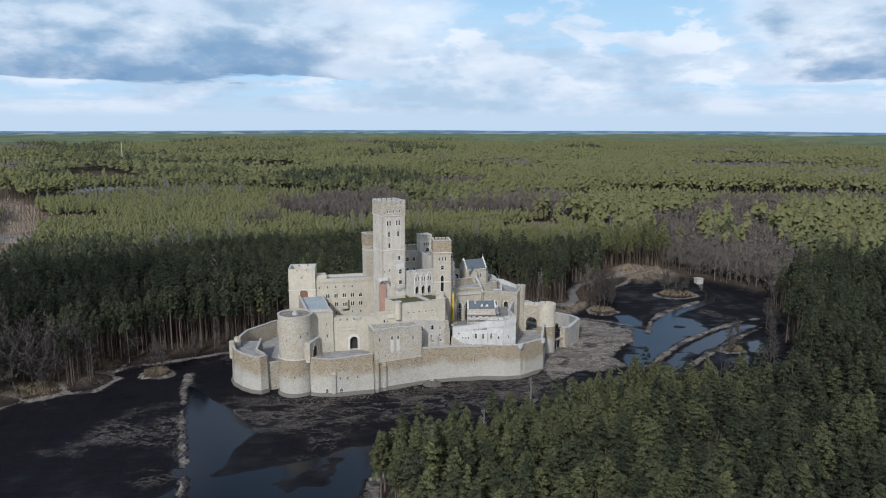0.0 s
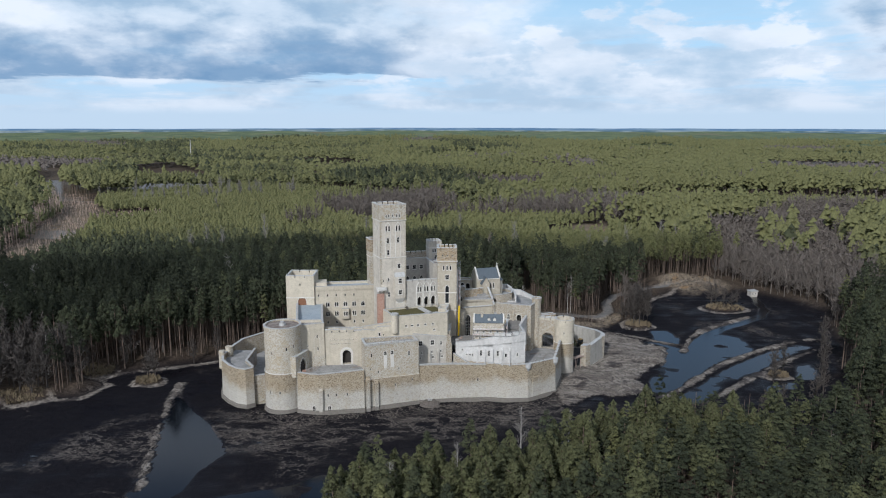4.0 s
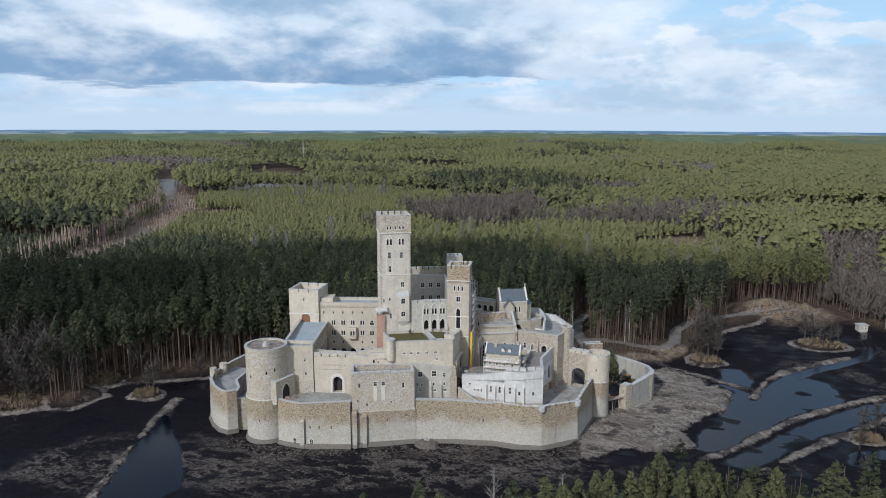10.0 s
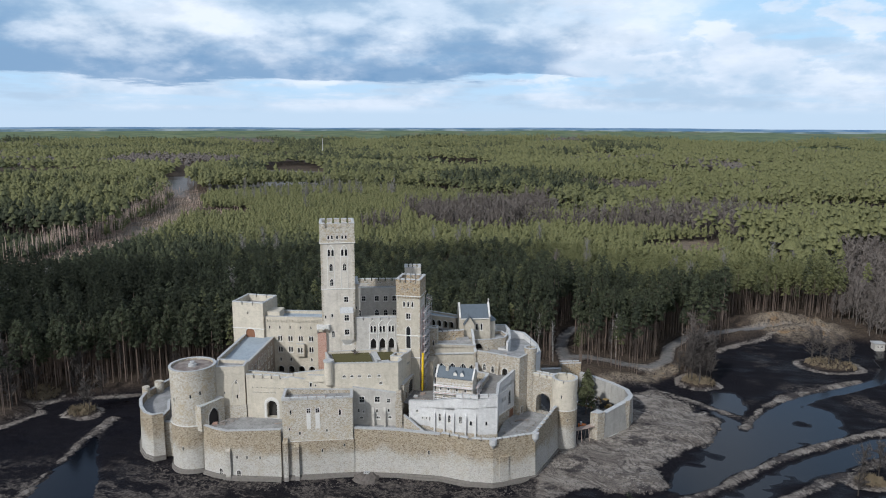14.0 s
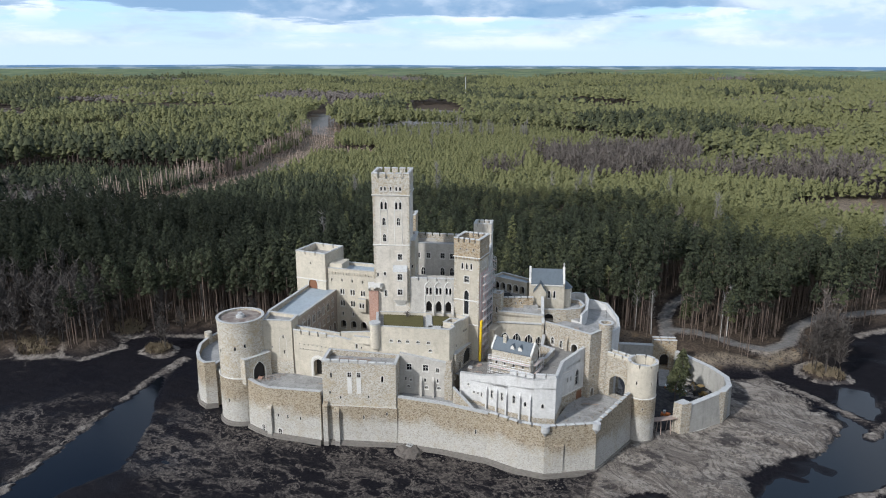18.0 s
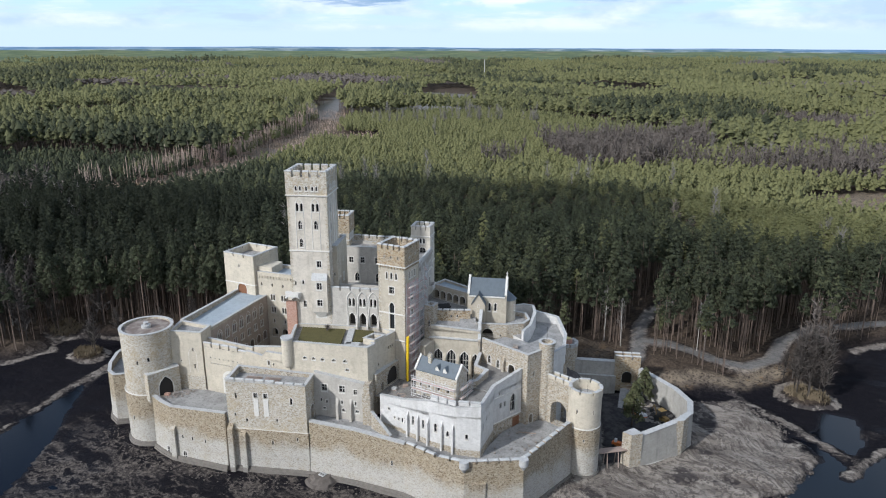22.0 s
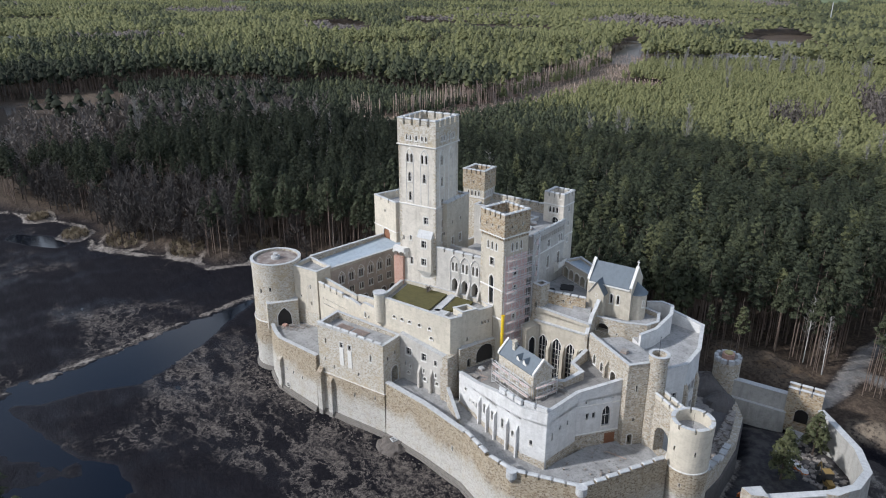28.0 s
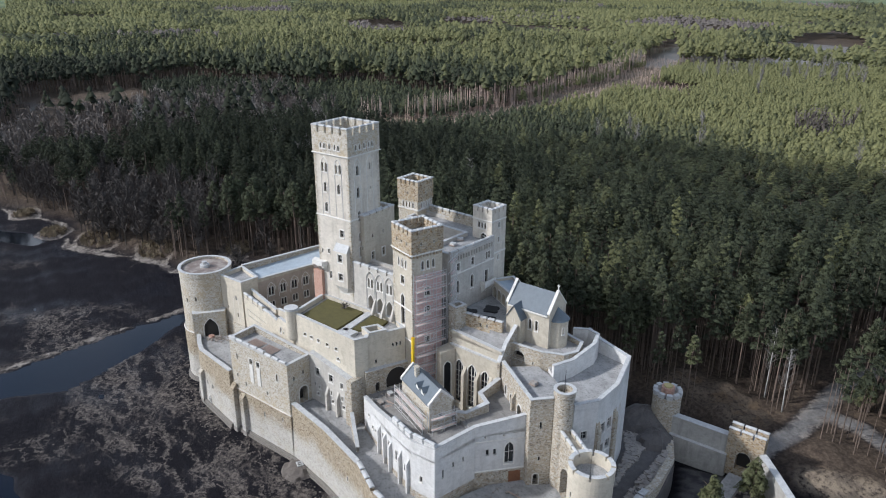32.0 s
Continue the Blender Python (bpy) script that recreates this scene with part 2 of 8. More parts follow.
OCHRE = rubble("ochre_rubble", [(0.21, 0.14, 0.075), (0.36, 0.26, 0.14), (0.46, 0.385, 0.28), (0.28, 0.225, 0.155)], (0.50, 0.45, 0.37), 3.0, joint=0.5)
GREYR = rubble("grey_rubble", [(0.26, 0.225, 0.175), (0.42, 0.375, 0.30), (0.53, 0.49, 0.42), (0.35, 0.285, 0.20), (0.47, 0.42, 0.335)], (0.52, 0.48, 0.41), 3.2, joint=0.5, stain=(0.36, 0.29, 0.19))
RAMPART = rubble("rampart_rubble", [(0.19, 0.14, 0.085), (0.32, 0.255, 0.165), (0.44, 0.375, 0.275), (0.26, 0.20, 0.13)], (0.46, 0.41, 0.325), 3.3, stain=(0.36, 0.29, 0.19),
                 layer=([(0.36, 0.335, 0.295), (0.50, 0.475, 0.425), (0.57, 0.55, 0.50), (0.42, 0.385, 0.325)], (0.57, 0.55, 0.505), 4.6, 8.6))
PLINTH = plain("wet_plinth_stone", (0.20, 0.182, 0.160), 0.7, 0.6, 1.2, bump=0.4)
COPING = plain("coping_stone", (0.46, 0.46, 0.45), 0.8, 0.55, 1.5)
TRIM = plain("pale_trim_stone", (0.64, 0.62, 0.575), 0.8, 0.35, 2.0)
PAVE = plain("grey_concrete", (0.32, 0.315, 0.305), 0.9, 0.85, 0.45, bump=0.3)
# earth colour, darkened for the shadow over the rubble yard
YARD = plain("shaded_yard_earth", (0.11, 0.10, 0.095), 0.95, 0.7, 0.8, bump=0.5)
YARDP = plain("dusty_yard_concrete", (0.225, 0.215, 0.20), 0.95, 0.8, 0.6, bump=0.4)
ROOFING = plain("grey_roof_felt", (0.33, 0.38, 0.42), 0.75, 0.4, 0.35)
SLATE = plain("blue_slate", (0.10, 0.122, 0.142), 0.55, 0.4, 1.2)
BRICK = rubble("red_brick", [(0.46, 0.25, 0.18), (0.52, 0.31, 0.23), (0.42, 0.22, 0.16)], (0.56, 0.43, 0.36), 3.2, stain_amount=0.2)
PINK = rubble("pink_block", [(0.66, 0.42, 0.38), (0.55, 0.38, 0.35), (0.66, 0.50, 0.46)], (0.58, 0.48, 0.45), 2.0, stain_amount=0.25)
# lit copy of the pine bark: sunlight put into a paler pink
SUNBARK = plain("sunlit_pink_bark", (0.52, 0.40, 0.33), 0.95, 0.5, 3.0)
WOOD = plain("brown_wood", (0.22, 0.10, 0.05), 0.6, 0.5, 3.0)
OLDWOOD = plain("weathered_wood", (0.36, 0.28, 0.235), 0.85, 0.5, 3.0)
DECK = plain("pinkish_scaffold_boards", (0.52, 0.41, 0.37), 0.85, 0.4, 3.0)
STEEL = plain("galvanised_steel", (0.58, 0.58, 0.58), 0.5, 0.3, 4.0, metal=0.4)
YELLOW = plain("yellow_plastic", (0.80, 0.55, 0.02), 0.5, 0.15, 3.0)
DULLY = plain("worn_yellow_paint", (0.25, 0.165, 0.05), 0.6, 0.5, 3.0)
ORANGE = plain("orange_paint", (0.70, 0.20, 0.04), 0.5, 0.3, 3.0)
WHITE = plain("white_paint", (0.75, 0.75, 0.73), 0.6, 0.2, 3.0)
DARK = plain("dark_rubber", (0.03, 0.03, 0.03), 0.8, 0.3, 3.0)
CLOD = plain("dry_mud_clod", (0.125, 0.108, 0.094), 0.95, 0.6, 1.5)
DEBRIS = plain("rubble_pile_stone", (0.30, 0.27, 0.24), 0.95, 0.6, 1.5)
TURF = plain("mossy_turf", (0.085, 0.075, 0.022), 1.0, 0.55, 0.8, bump=0.6)

m, t, b = material("dark_window_glass")
finish(t, b, (0.02, 0.022, 0.025), 0.12)
GLASS = m
# near-black sheet that stands for the shade inside gates and arches
m, t, b = material("opening_shade")
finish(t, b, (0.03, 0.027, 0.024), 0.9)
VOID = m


def foliage(name, a, c2, stand, rough=0.85, leaf=0.0, cut=0.0):
    """Needles or twigs: tone by clump and by painted sun and cloud shade."""
    m, t, b = material(name)
    g = t.n("ShaderNodeNewGeometry")
    c = t.mix(g.outputs["Random Per Island"], a, c2)
    lit_tone = t.n("ShaderNodeAttribute", attribute_name="lit_tone").outputs["Fac"]
    # towards 1 the colour goes to stand, the tone of sunlit crowns
    f = t.step(t.math("ADD", lit_tone, t.math("MULTIPLY", t.math("SUBTRACT", t.noise(g.outputs["Position"], 0.02, 4, 0.6), 0.5), 0.5)), 0.0, 0.9)
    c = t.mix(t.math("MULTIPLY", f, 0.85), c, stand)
    # below zero the needles darken, painted shade for the western forest
    c = t.mix(t.step(lit_tone, 0.1, -0.6), c, tuple(v * 0.62 for v in a))
    c = t.mix(t.math("MULTIPLY", t.step(t.noise(g.outputs["Position"], 1.4, 4), 0.4, 0.7), 0.45), c, tuple(v * 0.6 for v in a))
    finish(t, b, c, rough)
    b.inputs["Specular IOR Level"].default_value = 0.15
    if leaf:
        tl = t.n("ShaderNodeBsdfTranslucent", {"Color": c})
        mx = t.n("ShaderNodeMixShader", {0: leaf, 1: b.outputs[0], 2: tl.outputs[0]})
        out = mx.outputs[0]
        if cut:  # gaps between the needles
            gap = t.step(t.noise(g.outputs["Position"], cut, 3, 0.6), 0.49, 0.42)
            out = t.n("ShaderNodeMixShader", {0: gap, 1: out, 2: t.n("ShaderNodeBsdfTransparent").outputs[0]}).outputs[0]
        t.t.links.new(out, next(q for q in t.t.nodes if q.type == "OUTPUT_MATERIAL").inputs[0])
    return m


# two dark tones, then the sunlit one that bright stands are painted with
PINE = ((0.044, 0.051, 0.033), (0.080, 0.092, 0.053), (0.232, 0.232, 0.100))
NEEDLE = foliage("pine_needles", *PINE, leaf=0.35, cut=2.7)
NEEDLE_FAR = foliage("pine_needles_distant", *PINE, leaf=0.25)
TWIG = foliage("bare_twigs", (0.115, 0.100, 0.090), (0.185, 0.160, 0.140), (0.17, 0.145, 0.12))
DARKTWIG = foliage("dense_grey_twigs", (0.060, 0.053, 0.048), (0.100, 0.088, 0.080), (0.09, 0.08, 0.07))
BARK = plain("pine_bark", (0.150, 0.112, 0.088), 0.95, 0.5, 3.0)
PALETWIG = foliage("pale_twigs", (0.17, 0.16, 0.15), (0.25, 0.235, 0.215), (0.20, 0.19, 0.17))
BIRCH = plain("birch_bark", (0.46, 0.44, 0.41), 0.85, 0.5, 3.0)

# ground: mud, sand, dry grass, forest floor
m, t, b = material("lake_bed_ground")
p = pos(t)
sand = t.n("ShaderNodeAttribute", attribute_name="sand").outputs["Fac"]
wood = t.n("ShaderNodeAttribute", attribute_name="wood").outputs["Fac"]
far = t.n("ShaderNodeAttribute", attribute_name="far").outputs["Fac"]
rut = t.n("ShaderNodeMapping", {"Vector": p, "Rotation": (0, 0, 0.9), "Scale": (0.35, 1.0, 1.0)}).outputs[0]
n1, n2 = t.noise(rut, 0.22, 9, 0.68), t.noise(p, 1.3, 6, 0.65)
mud = t.mix(t.step(n2, 0.35, 0.7), (0.0048, 0.0045, 0.0066), (0.0120, 0.0108, 0.0132))
near_wall = t.n("ShaderNodeAttribute", attribute_name="crust").outputs["Fac"]
vein = t.noise(t.n("ShaderNodeVectorMath", {0: rut, 1: t.n("ShaderNodeVectorMath", {0: t.noise(p, 0.35, 3, color=True), "Scale": 2.2}, operation="SCALE").outputs[0]}, operation="ADD").outputs[0], 0.42, 9, 0.68)
lanes = t.noise(t.n("ShaderNodeVectorMath", {0: rut, 1: t.n("ShaderNodeVectorMath", {0: t.noise(p, 0.16, 4, color=True), "Scale": 11.0}, operation="SCALE").outputs[0]}, operation="ADD").outputs[0], 0.15, 11, 0.70)
thread = t.step(t.math("ABSOLUTE", t.math("SUBTRACT", lanes, 0.5)), 0.045, 0.003)
where = t.step(t.math("ADD", t.noise(p, 0.045, 5, 0.6), t.math("MULTIPLY", near_wall, 0.20)), 0.52, 0.68)
broad = t.math("MULTIPLY", t.step(t.math("ADD", vein, t.math("MULTIPLY", near_wall, 0.09)), 0.59, 0.76), t.math("ADD", t.math("MULTIPLY", near_wall, 0.80), 0.10))
crust = t.math("MULTIPLY", t.math("ADD", t.math("MULTIPLY", thread, where), broad, clamp=True), t.math("ADD", t.math("MULTIPLY", t.step(t.noise(p, 1.4, 9, 0.72), 0.40, 0.60), 0.75), 0.25))
mud = t.mix(t.math("MULTIPLY", crust, 0.72), mud, (0.185, 0.160, 0.138))
warp2 = t.n("ShaderNodeVectorMath", {0: p, 1: t.n("ShaderNodeVectorMath", {0: t.noise(p, 0.07, 3, color=True), "Scale": 9.0}, operation="SCALE").outputs[0]}, operation="ADD").outputs[0]
swirl = t.n("ShaderNodeVectorMath", {0: warp2, 1: t.n("ShaderNodeVectorMath", {0: t.noise(p, 0.028, 2, color=True), "Scale": 45.0}, operation="SCALE").outputs[0]}, operation="ADD").outputs[0]
tracks = t.noise(t.n("ShaderNodeMapping", {"Vector": swirl, "Rotation": (0, 0, -0.6), "Scale": (9.0, 1.0, 1.0)}, vector_type="TEXTURE").outputs[0], 0.8, 10, 0.72)
ruts = t.noise(t.n("ShaderNodeMapping", {"Vector": swirl, "Rotation": (0, 0, 0.35), "Scale": (6.0, 1.0, 1.0)}, vector_type="TEXTURE").outputs[0], 1.3, 8, 0.7)
pools = t.noise(warp2, 0.075, 7, 0.66)
clods = t.noise(p, 0.55, 10, 0.78)
sandc = t.mix(t.step(n1, 0.36, 0.62), (0.275, 0.245, 0.212), (0.145, 0.125, 0.108))
sandc = t.mix(t.math("MULTIPLY", t.step(tracks, 0.51, 0.57), 0.62), sandc, (0.052, 0.044, 0.040))
sandc = t.mix(t.math("MULTIPLY", t.step(ruts, 0.54, 0.60), 0.55), sandc, (0.060, 0.050, 0.045))
sandc = t.mix(t.math("MULTIPLY", t.step(tracks, 0.44, 0.37), 0.5), sandc, (0.37, 0.34, 0.30))
sandc = t.mix(t.math("MULTIPLY", t.step(pools, 0.53, 0.58), 0.82), sandc, (0.030, 0.026, 0.028))
sandc = t.mix(t.math("MULTIPLY", t.step(clods, 0.54, 0.60), 0.65), sandc, (0.045, 0.038, 0.034))
sandc = t.mix(t.math("MULTIPLY", t.step(clods, 0.43, 0.36), 0.45), sandc, (0.30, 0.27, 0.235))
c = t.mix(t.step(t.math("ADD", sand, t.math("MULTIPLY", t.math("SUBTRACT", n2, 0.5), 0.9)), 0.35, 0.65), mud, sandc)
floorc = t.mix(t.step(n2, 0.35, 0.7), (0.042, 0.032, 0.025), (0.10, 0.076, 0.055))
c = t.mix(wood, c, floorc)
farc = t.mix(t.step(t.noise(p, 0.012, 6, 0.6), 0.4, 0.62), (0.085, 0.115, 0.065), (0.15, 0.18, 0.09))
farc = t.mix(t.math("MULTIPLY", t.step(t.noise(p, 0.0035, 5, 0.55), 0.58, 0.68), 0.7), farc, (0.19, 0.15, 0.115))
c = t.mix(far, c, farc)
bare = t.n("ShaderNodeAttribute", attribute_name="bare").outputs["Fac"]
dune = t.mix(t.step(t.noise(p, 0.35, 8, 0.7), 0.42, 0.62), (0.29, 0.235, 0.17), (0.15, 0.122, 0.095))
dune = t.mix(t.math("MULTIPLY", t.step(t.noise(p, 0.12, 6, 0.65), 0.54, 0.64), 0.6), dune, (0.33, 0.20, 0.085))
c = t.mix(t.math("MULTIPLY", bare, t.step(n2, 0.30, 0.55)), c, dune)
court = t.n("ShaderNodeAttribute", attribute_name="yard").outputs["Fac"]
c = t.mix(court, c, t.mix(t.step(t.noise(p, 0.5, 7, 0.65), 0.38, 0.64), (0.038, 0.037, 0.040), (0.085, 0.080, 0.076)))
gravel = t.n("ShaderNodeAttribute", attribute_name="road").outputs["Fac"]
c = t.mix(gravel, c, t.mix(t.step(n2, 0.3, 0.7), (0.13, 0.125, 0.12), (0.19, 0.185, 0.18)))
hh = t.math("ADD", t.math("ADD", t.math("MULTIPLY", n1, 1.0), t.math("MULTIPLY", n2, 0.5)), t.math("MULTIPLY", t.math("ADD", tracks, clods), t.math("MULTIPLY", sand, 0.6)))
zz = t.n("ShaderNodeSeparateXYZ", {0: p}).outputs[2]
wet = t.step(t.math("ADD", zz, t.math("MULTIPLY", t.math("SUBTRACT", n2, 0.5), 0.25)), 0.30, 0.02)
finish(t, b, c, t.math("SUBTRACT", 0.92, t.math("MULTIPLY", wet, 0.60)), hh, 0.7, 0.5)
b.inputs["Specular IOR Level"].default_value = 0.09
GROUND = m
m, t, b = material("still_water")
p = pos(t)
finish(t, b, (0.003, 0.004, 0.007), 0.13, t.noise(p, 0.8, 4), 0.03, 0.05)
b.inputs["IOR"].default_value = 1.33
WATER = m


# ---- mesh helpers ----
def fast_mesh(name, verts, tris, mat):
    me = bpy.data.meshes.new(name)
    me.vertices.add(len(verts))
    me.vertices.foreach_set("co", np.asarray(verts, np.float32).ravel())
    tris = np.asarray(tris, np.int32)
    me.loops.add(tris.size)
    me.loops.foreach_set("vertex_index", tris.ravel())
    me.polygons.add(len(tris))
    k = tris.shape[1]
    me.polygons.foreach_set("loop_start", np.arange(0, tris.size, k, dtype=np.int32))
    me.polygons.foreach_set("loop_total", np.full(len(tris), k, np.int32))
    me.update(calc_edges=True)
    me.materials.append(mat)
    return me


class Geo:
    """Vertices and faces of one part, with material slots."""

    def __init__(self):
        self.v, self.f, self.m = [], [], []

    def face(self, pts, slot=0):
        i = len(self.v)
        self.v += [tuple(q) for q in pts]
        self.f.append(tuple(range(i, i + len(pts))))
        self.m.append(slot)

    def prism(self, poly, z0, z1, slot=0, top=True, bottom=False, top_slot=None):
        k = len(poly)
        za = z0 if isinstance(z0, (list, tuple)) else [z0] * k
        zb = z1 if isinstance(z1, (list, tuple)) else [z1] * k
        for i in range(k):
            j = (i + 1) % k
            self.face([(*poly[i], za[i]), (*poly[j], za[j]), (*poly[j], zb[j]), (*poly[i], zb[i])], slot)
        if top:
            self.face([(*q, z) for q, z in zip(poly, zb)], slot if top_slot is None else top_slot)
        if bottom:
            self.face([(*q, z) for q, z in zip(poly[::-1], za[::-1])], slot)

    def box(self, c, size, rz=0.0, slot=0):
        x, y, z = (s / 2 for s in size)
        co, si = math.cos(rz), math.sin(rz)
        poly = [(c[0] + u * co - v * si, c[1] + u * si + v * co) for u, v in ((-x, -y), (x, -y), (x, y), (-x, y))]
        self.prism(poly, c[2] - z, c[2] + z, slot, True, True)

    def tube(self, a, b, r, r2=None, sides=6, slot=0):
        a, b = Vector(a), Vector(b)
        r2 = r if r2 is None else r2
        d = (b - a).normalized()
        u = d.orthogonal().normalized()
        w = d.cross(u)
        ring = [[q + (u * math.cos(k * math.tau / sides) + w * math.sin(k * math.tau / sides)) * rr for k in range(sides)] for q, rr in ((a, r), (b, r2))]
        for k in range(sides):
            j = (k + 1) % sides
            self.face([ring[0][k], ring[0][j], ring[1][j], ring[1][k]], slot)
        self.face(ring[1], slot)
        self.face(ring[0][::-1], slot)

    def mesh(self, name, mats):
        me = bpy.data.meshes.new(name)
        me.from_pydata(self.v, [], self.f)
        me.polygons.foreach_set("material_index", self.m)
        for mm in (mats if isinstance(mats, (list, tuple)) else [mats]):
            me.materials.append(mm)
        me.update()
        return me


def thing(name, label, category, at=(0, 0, 0), group="", kind=""):
    ob = new(name)
    ob.empty_display_size = 0.5
    ob.location = at
    return tagged(ob, label, category, group, kind)


def part(name, geo, mats, parent, label=""):
    me = geo if isinstance(geo, bpy.types.Mesh) else geo.mesh(name, mats)
    ob = new(name, me)
    if parent is not None:
        ob.parent = parent
        bpy_root = parent
        off = Vector((0, 0, 0))
        while bpy_root is not None:
            off += bpy_root.location
            bpy_root = bpy_root.parent
        ob.location = -off
    return tagged(ob, label)


def put(name, me, matrix, parent, label=""):
    """A part on a shared mesh; the parent stands unturned."""
    ob = new(name, me)
    ob.parent = parent
    off = Vector((0, 0, 0))
    q = parent
    while q is not None:
        off += q.location
        q = q.parent
    ob.matrix_local = Matrix.Translation(-off) @ matrix
    return tagged(ob, label)


def inset(poly, d):
    """The polygon moved inwards by d (counter-clockwise, gently bent or convex)."""
    out, k = [], len(poly)
    for i in range(k):
        a, b, c = (Vector(poly[(i + e) % k]) for e in (-1, 0, 1))
        u, v = (b - a).normalized(), (c - b).normalized()
        n1, n2 = Vector((-u.y, u.x)), Vector((-v.y, v.x))
        w = n1 + n2
        w = w / max(0.35, w.length_squared / 2)
        out.append(tuple(b + w * d))
    return out


def circle(cx, cy, r, k=40, a0=0.0):
    return [(cx + r * math.cos(a0 + i * math.tau / k), cy + r * math.sin(a0 + i * math.tau / k)) for i in range(k)]


def outline(kind, w, h):
    """The shape of an opening, from its sill's middle."""
    x = w / 2
    if kind in ("rect", "slit", "door", "rgate"):
        return [(-x, 0), (x, 0), (x, h), (-x, h)]
    if kind in ("lancet", "lgate", "pgate"):
        hs = max(0.05, h - w * 0.95)
        right = [(x * (1 - k) - 0.0 + x * 0.30 * math.sin(k * math.pi) , hs + (h - hs) * k ** 0.85) for k in (0.0, 0.3, 0.6, 0.82)]
        return [(-x, 0), (x, 0)] + right + [(0, h)] + [(-a, b) for a, b in right[::-1]]
    hs = h - x
    return [(-x, 0), (x, 0)] + [(x * math.cos(a), hs + x * math.sin(a)) for a in (i * math.pi / 10 for i in range(11))]


from mathutils.geometry import delaunay_2d_cdt


def inside(px, py, poly):
    hit, k = False, len(poly)
    for i in range(k):
        (x1, y1), (x2, y2) = poly[i], poly[i - 1]
        if (y1 > py) != (y2 > py) and px < (x2 - x1) * (py - y1) / (y2 - y1) + x1:
            hit = not hit
    return hit


def holed(geo, p, q, z0, z1, holes, depth=0.4, slot=0, zq=None):
    """The upright face from p to q with openings (s, sill, w, h, kind) and their reveals. zq: the top's height at q."""
    p, q = Vector(p), Vector(q)
    ln = (q - p).length
    d = (q - p) / ln
    n = Vector((d.y, -d.x))
    z1q = z1 if zq is None else zq
    frame_pts = [(0, z0), (ln, z0), (ln, z1q), (0, z1)]

    def at(s, z, e=0.0):
        return (p.x + d.x * s - n.x * e, p.y + d.y * s - n.y * e, z)

    if not holes:
        geo.face([at(s, z) for s, z in frame_pts], slot)
        return
    shapes = [[(s + a, sill + b) for a, b in outline(kind, w, h)] for s, sill, w, h, kind in holes]
    pts, edges = [], []
    for loop in [frame_pts] + shapes:
        i = len(pts)
        pts += [Vector(c) for c in loop]
        edges += [(i + k, i + (k + 1) % len(loop)) for k in range(len(loop))]
    vs, _, fs, *_ = delaunay_2d_cdt(pts, edges, [], 0, 1e-5)
    base = len(geo.v)
    geo.v += [at(*c) for c in vs]
    for f in fs:
        cx, cy = (sum(vs[i][e] for i in f) / len(f) for e in (0, 1))
        if inside(cx, cy, frame_pts) and not any(inside(cx, cy, sh) for sh in shapes):
            geo.f.append(tuple(base + i for i in f))
            geo.m.append(slot)
    for sh, hole in zip(shapes, holes):
        dp = DEEP.get(hole[4], depth)
        for (a, za), (b_, zb) in zip(sh, sh[1:] + sh[:1]):
            geo.face([at(b_, zb), at(a, za), at(a, za, dp), at(b_, zb, dp)], slot)


DEEP = {"gate": 1.5, "lgate": 1.5, "rgate": 1.2, "agate": 0.55, "pgate": 0.55, "through": 2.0, "back": 0.02}
WINDOW_MESH = {}


def window_meshes(kind, w, h, deep, rim):
    key = (kind, round(w, 2), round(h, 2), deep, rim)
    if key in WINDOW_MESH:
        return WINDOW_MESH[key]
    sh = outline(kind, w, h)
    g = Geo()
    bw = (0.13 if w < 0.8 else 0.18) if rim else 0.04
    cz = h / 2
    out = [(a * (w + 2 * bw) / w, cz + (b_ - cz) * (h + 2 * bw) / h) for a, b_ in sh]
    pr = -0.06 if rim else -0.015
    k = len(sh)
    for i in range(k):
        j = (i + 1) % k
        a, b_, c, d = sh[i], sh[j], out[j], out[i]
        g.face([(d[0], pr, d[1]), (c[0], pr, c[1]), (b_[0], pr, b_[1]), (a[0], pr, a[1])])
        g.face([(d[0], 0, d[1]), (c[0], 0, c[1]), (c[0], pr, c[1]), (d[0], pr, d[1])])
        g.face([(a[0], pr, a[1]), (b_[0], pr, b_[1]), (b_[0], 0.06, b_[1]), (a[0], 0.06, a[1])])
    if kind not in ("slit", "gate", "lgate", "rgate", "agate", "pgate") and w > 0.55 and h < 5:
        t_ = 0.06
        g.box((0, deep - 0.05, h * 0.47), (t_, 0.05, h * 0.94))
        g.box((0, deep - 0.05, h * 0.5), (w, 0.05, t_))
    if rim and "gate" not in kind:
        g.box((0, -0.06, -bw - 0.02), (w + 0.3, 0.18, 0.09))
    pane_or_shade = Geo()
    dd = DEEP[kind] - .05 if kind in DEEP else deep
    pane_or_shade.face([(a, dd, b_) for a, b_ in sh])
    # gateways end in a dark sheet, painted shade instead of glass
    WINDOW_MESH[key] = g.mesh("window", TRIM), pane_or_shade.mesh("pane_or_shade", VOID if "gate" in kind else GLASS)
    return WINDOW_MESH[key]


PANE_VOID = {}


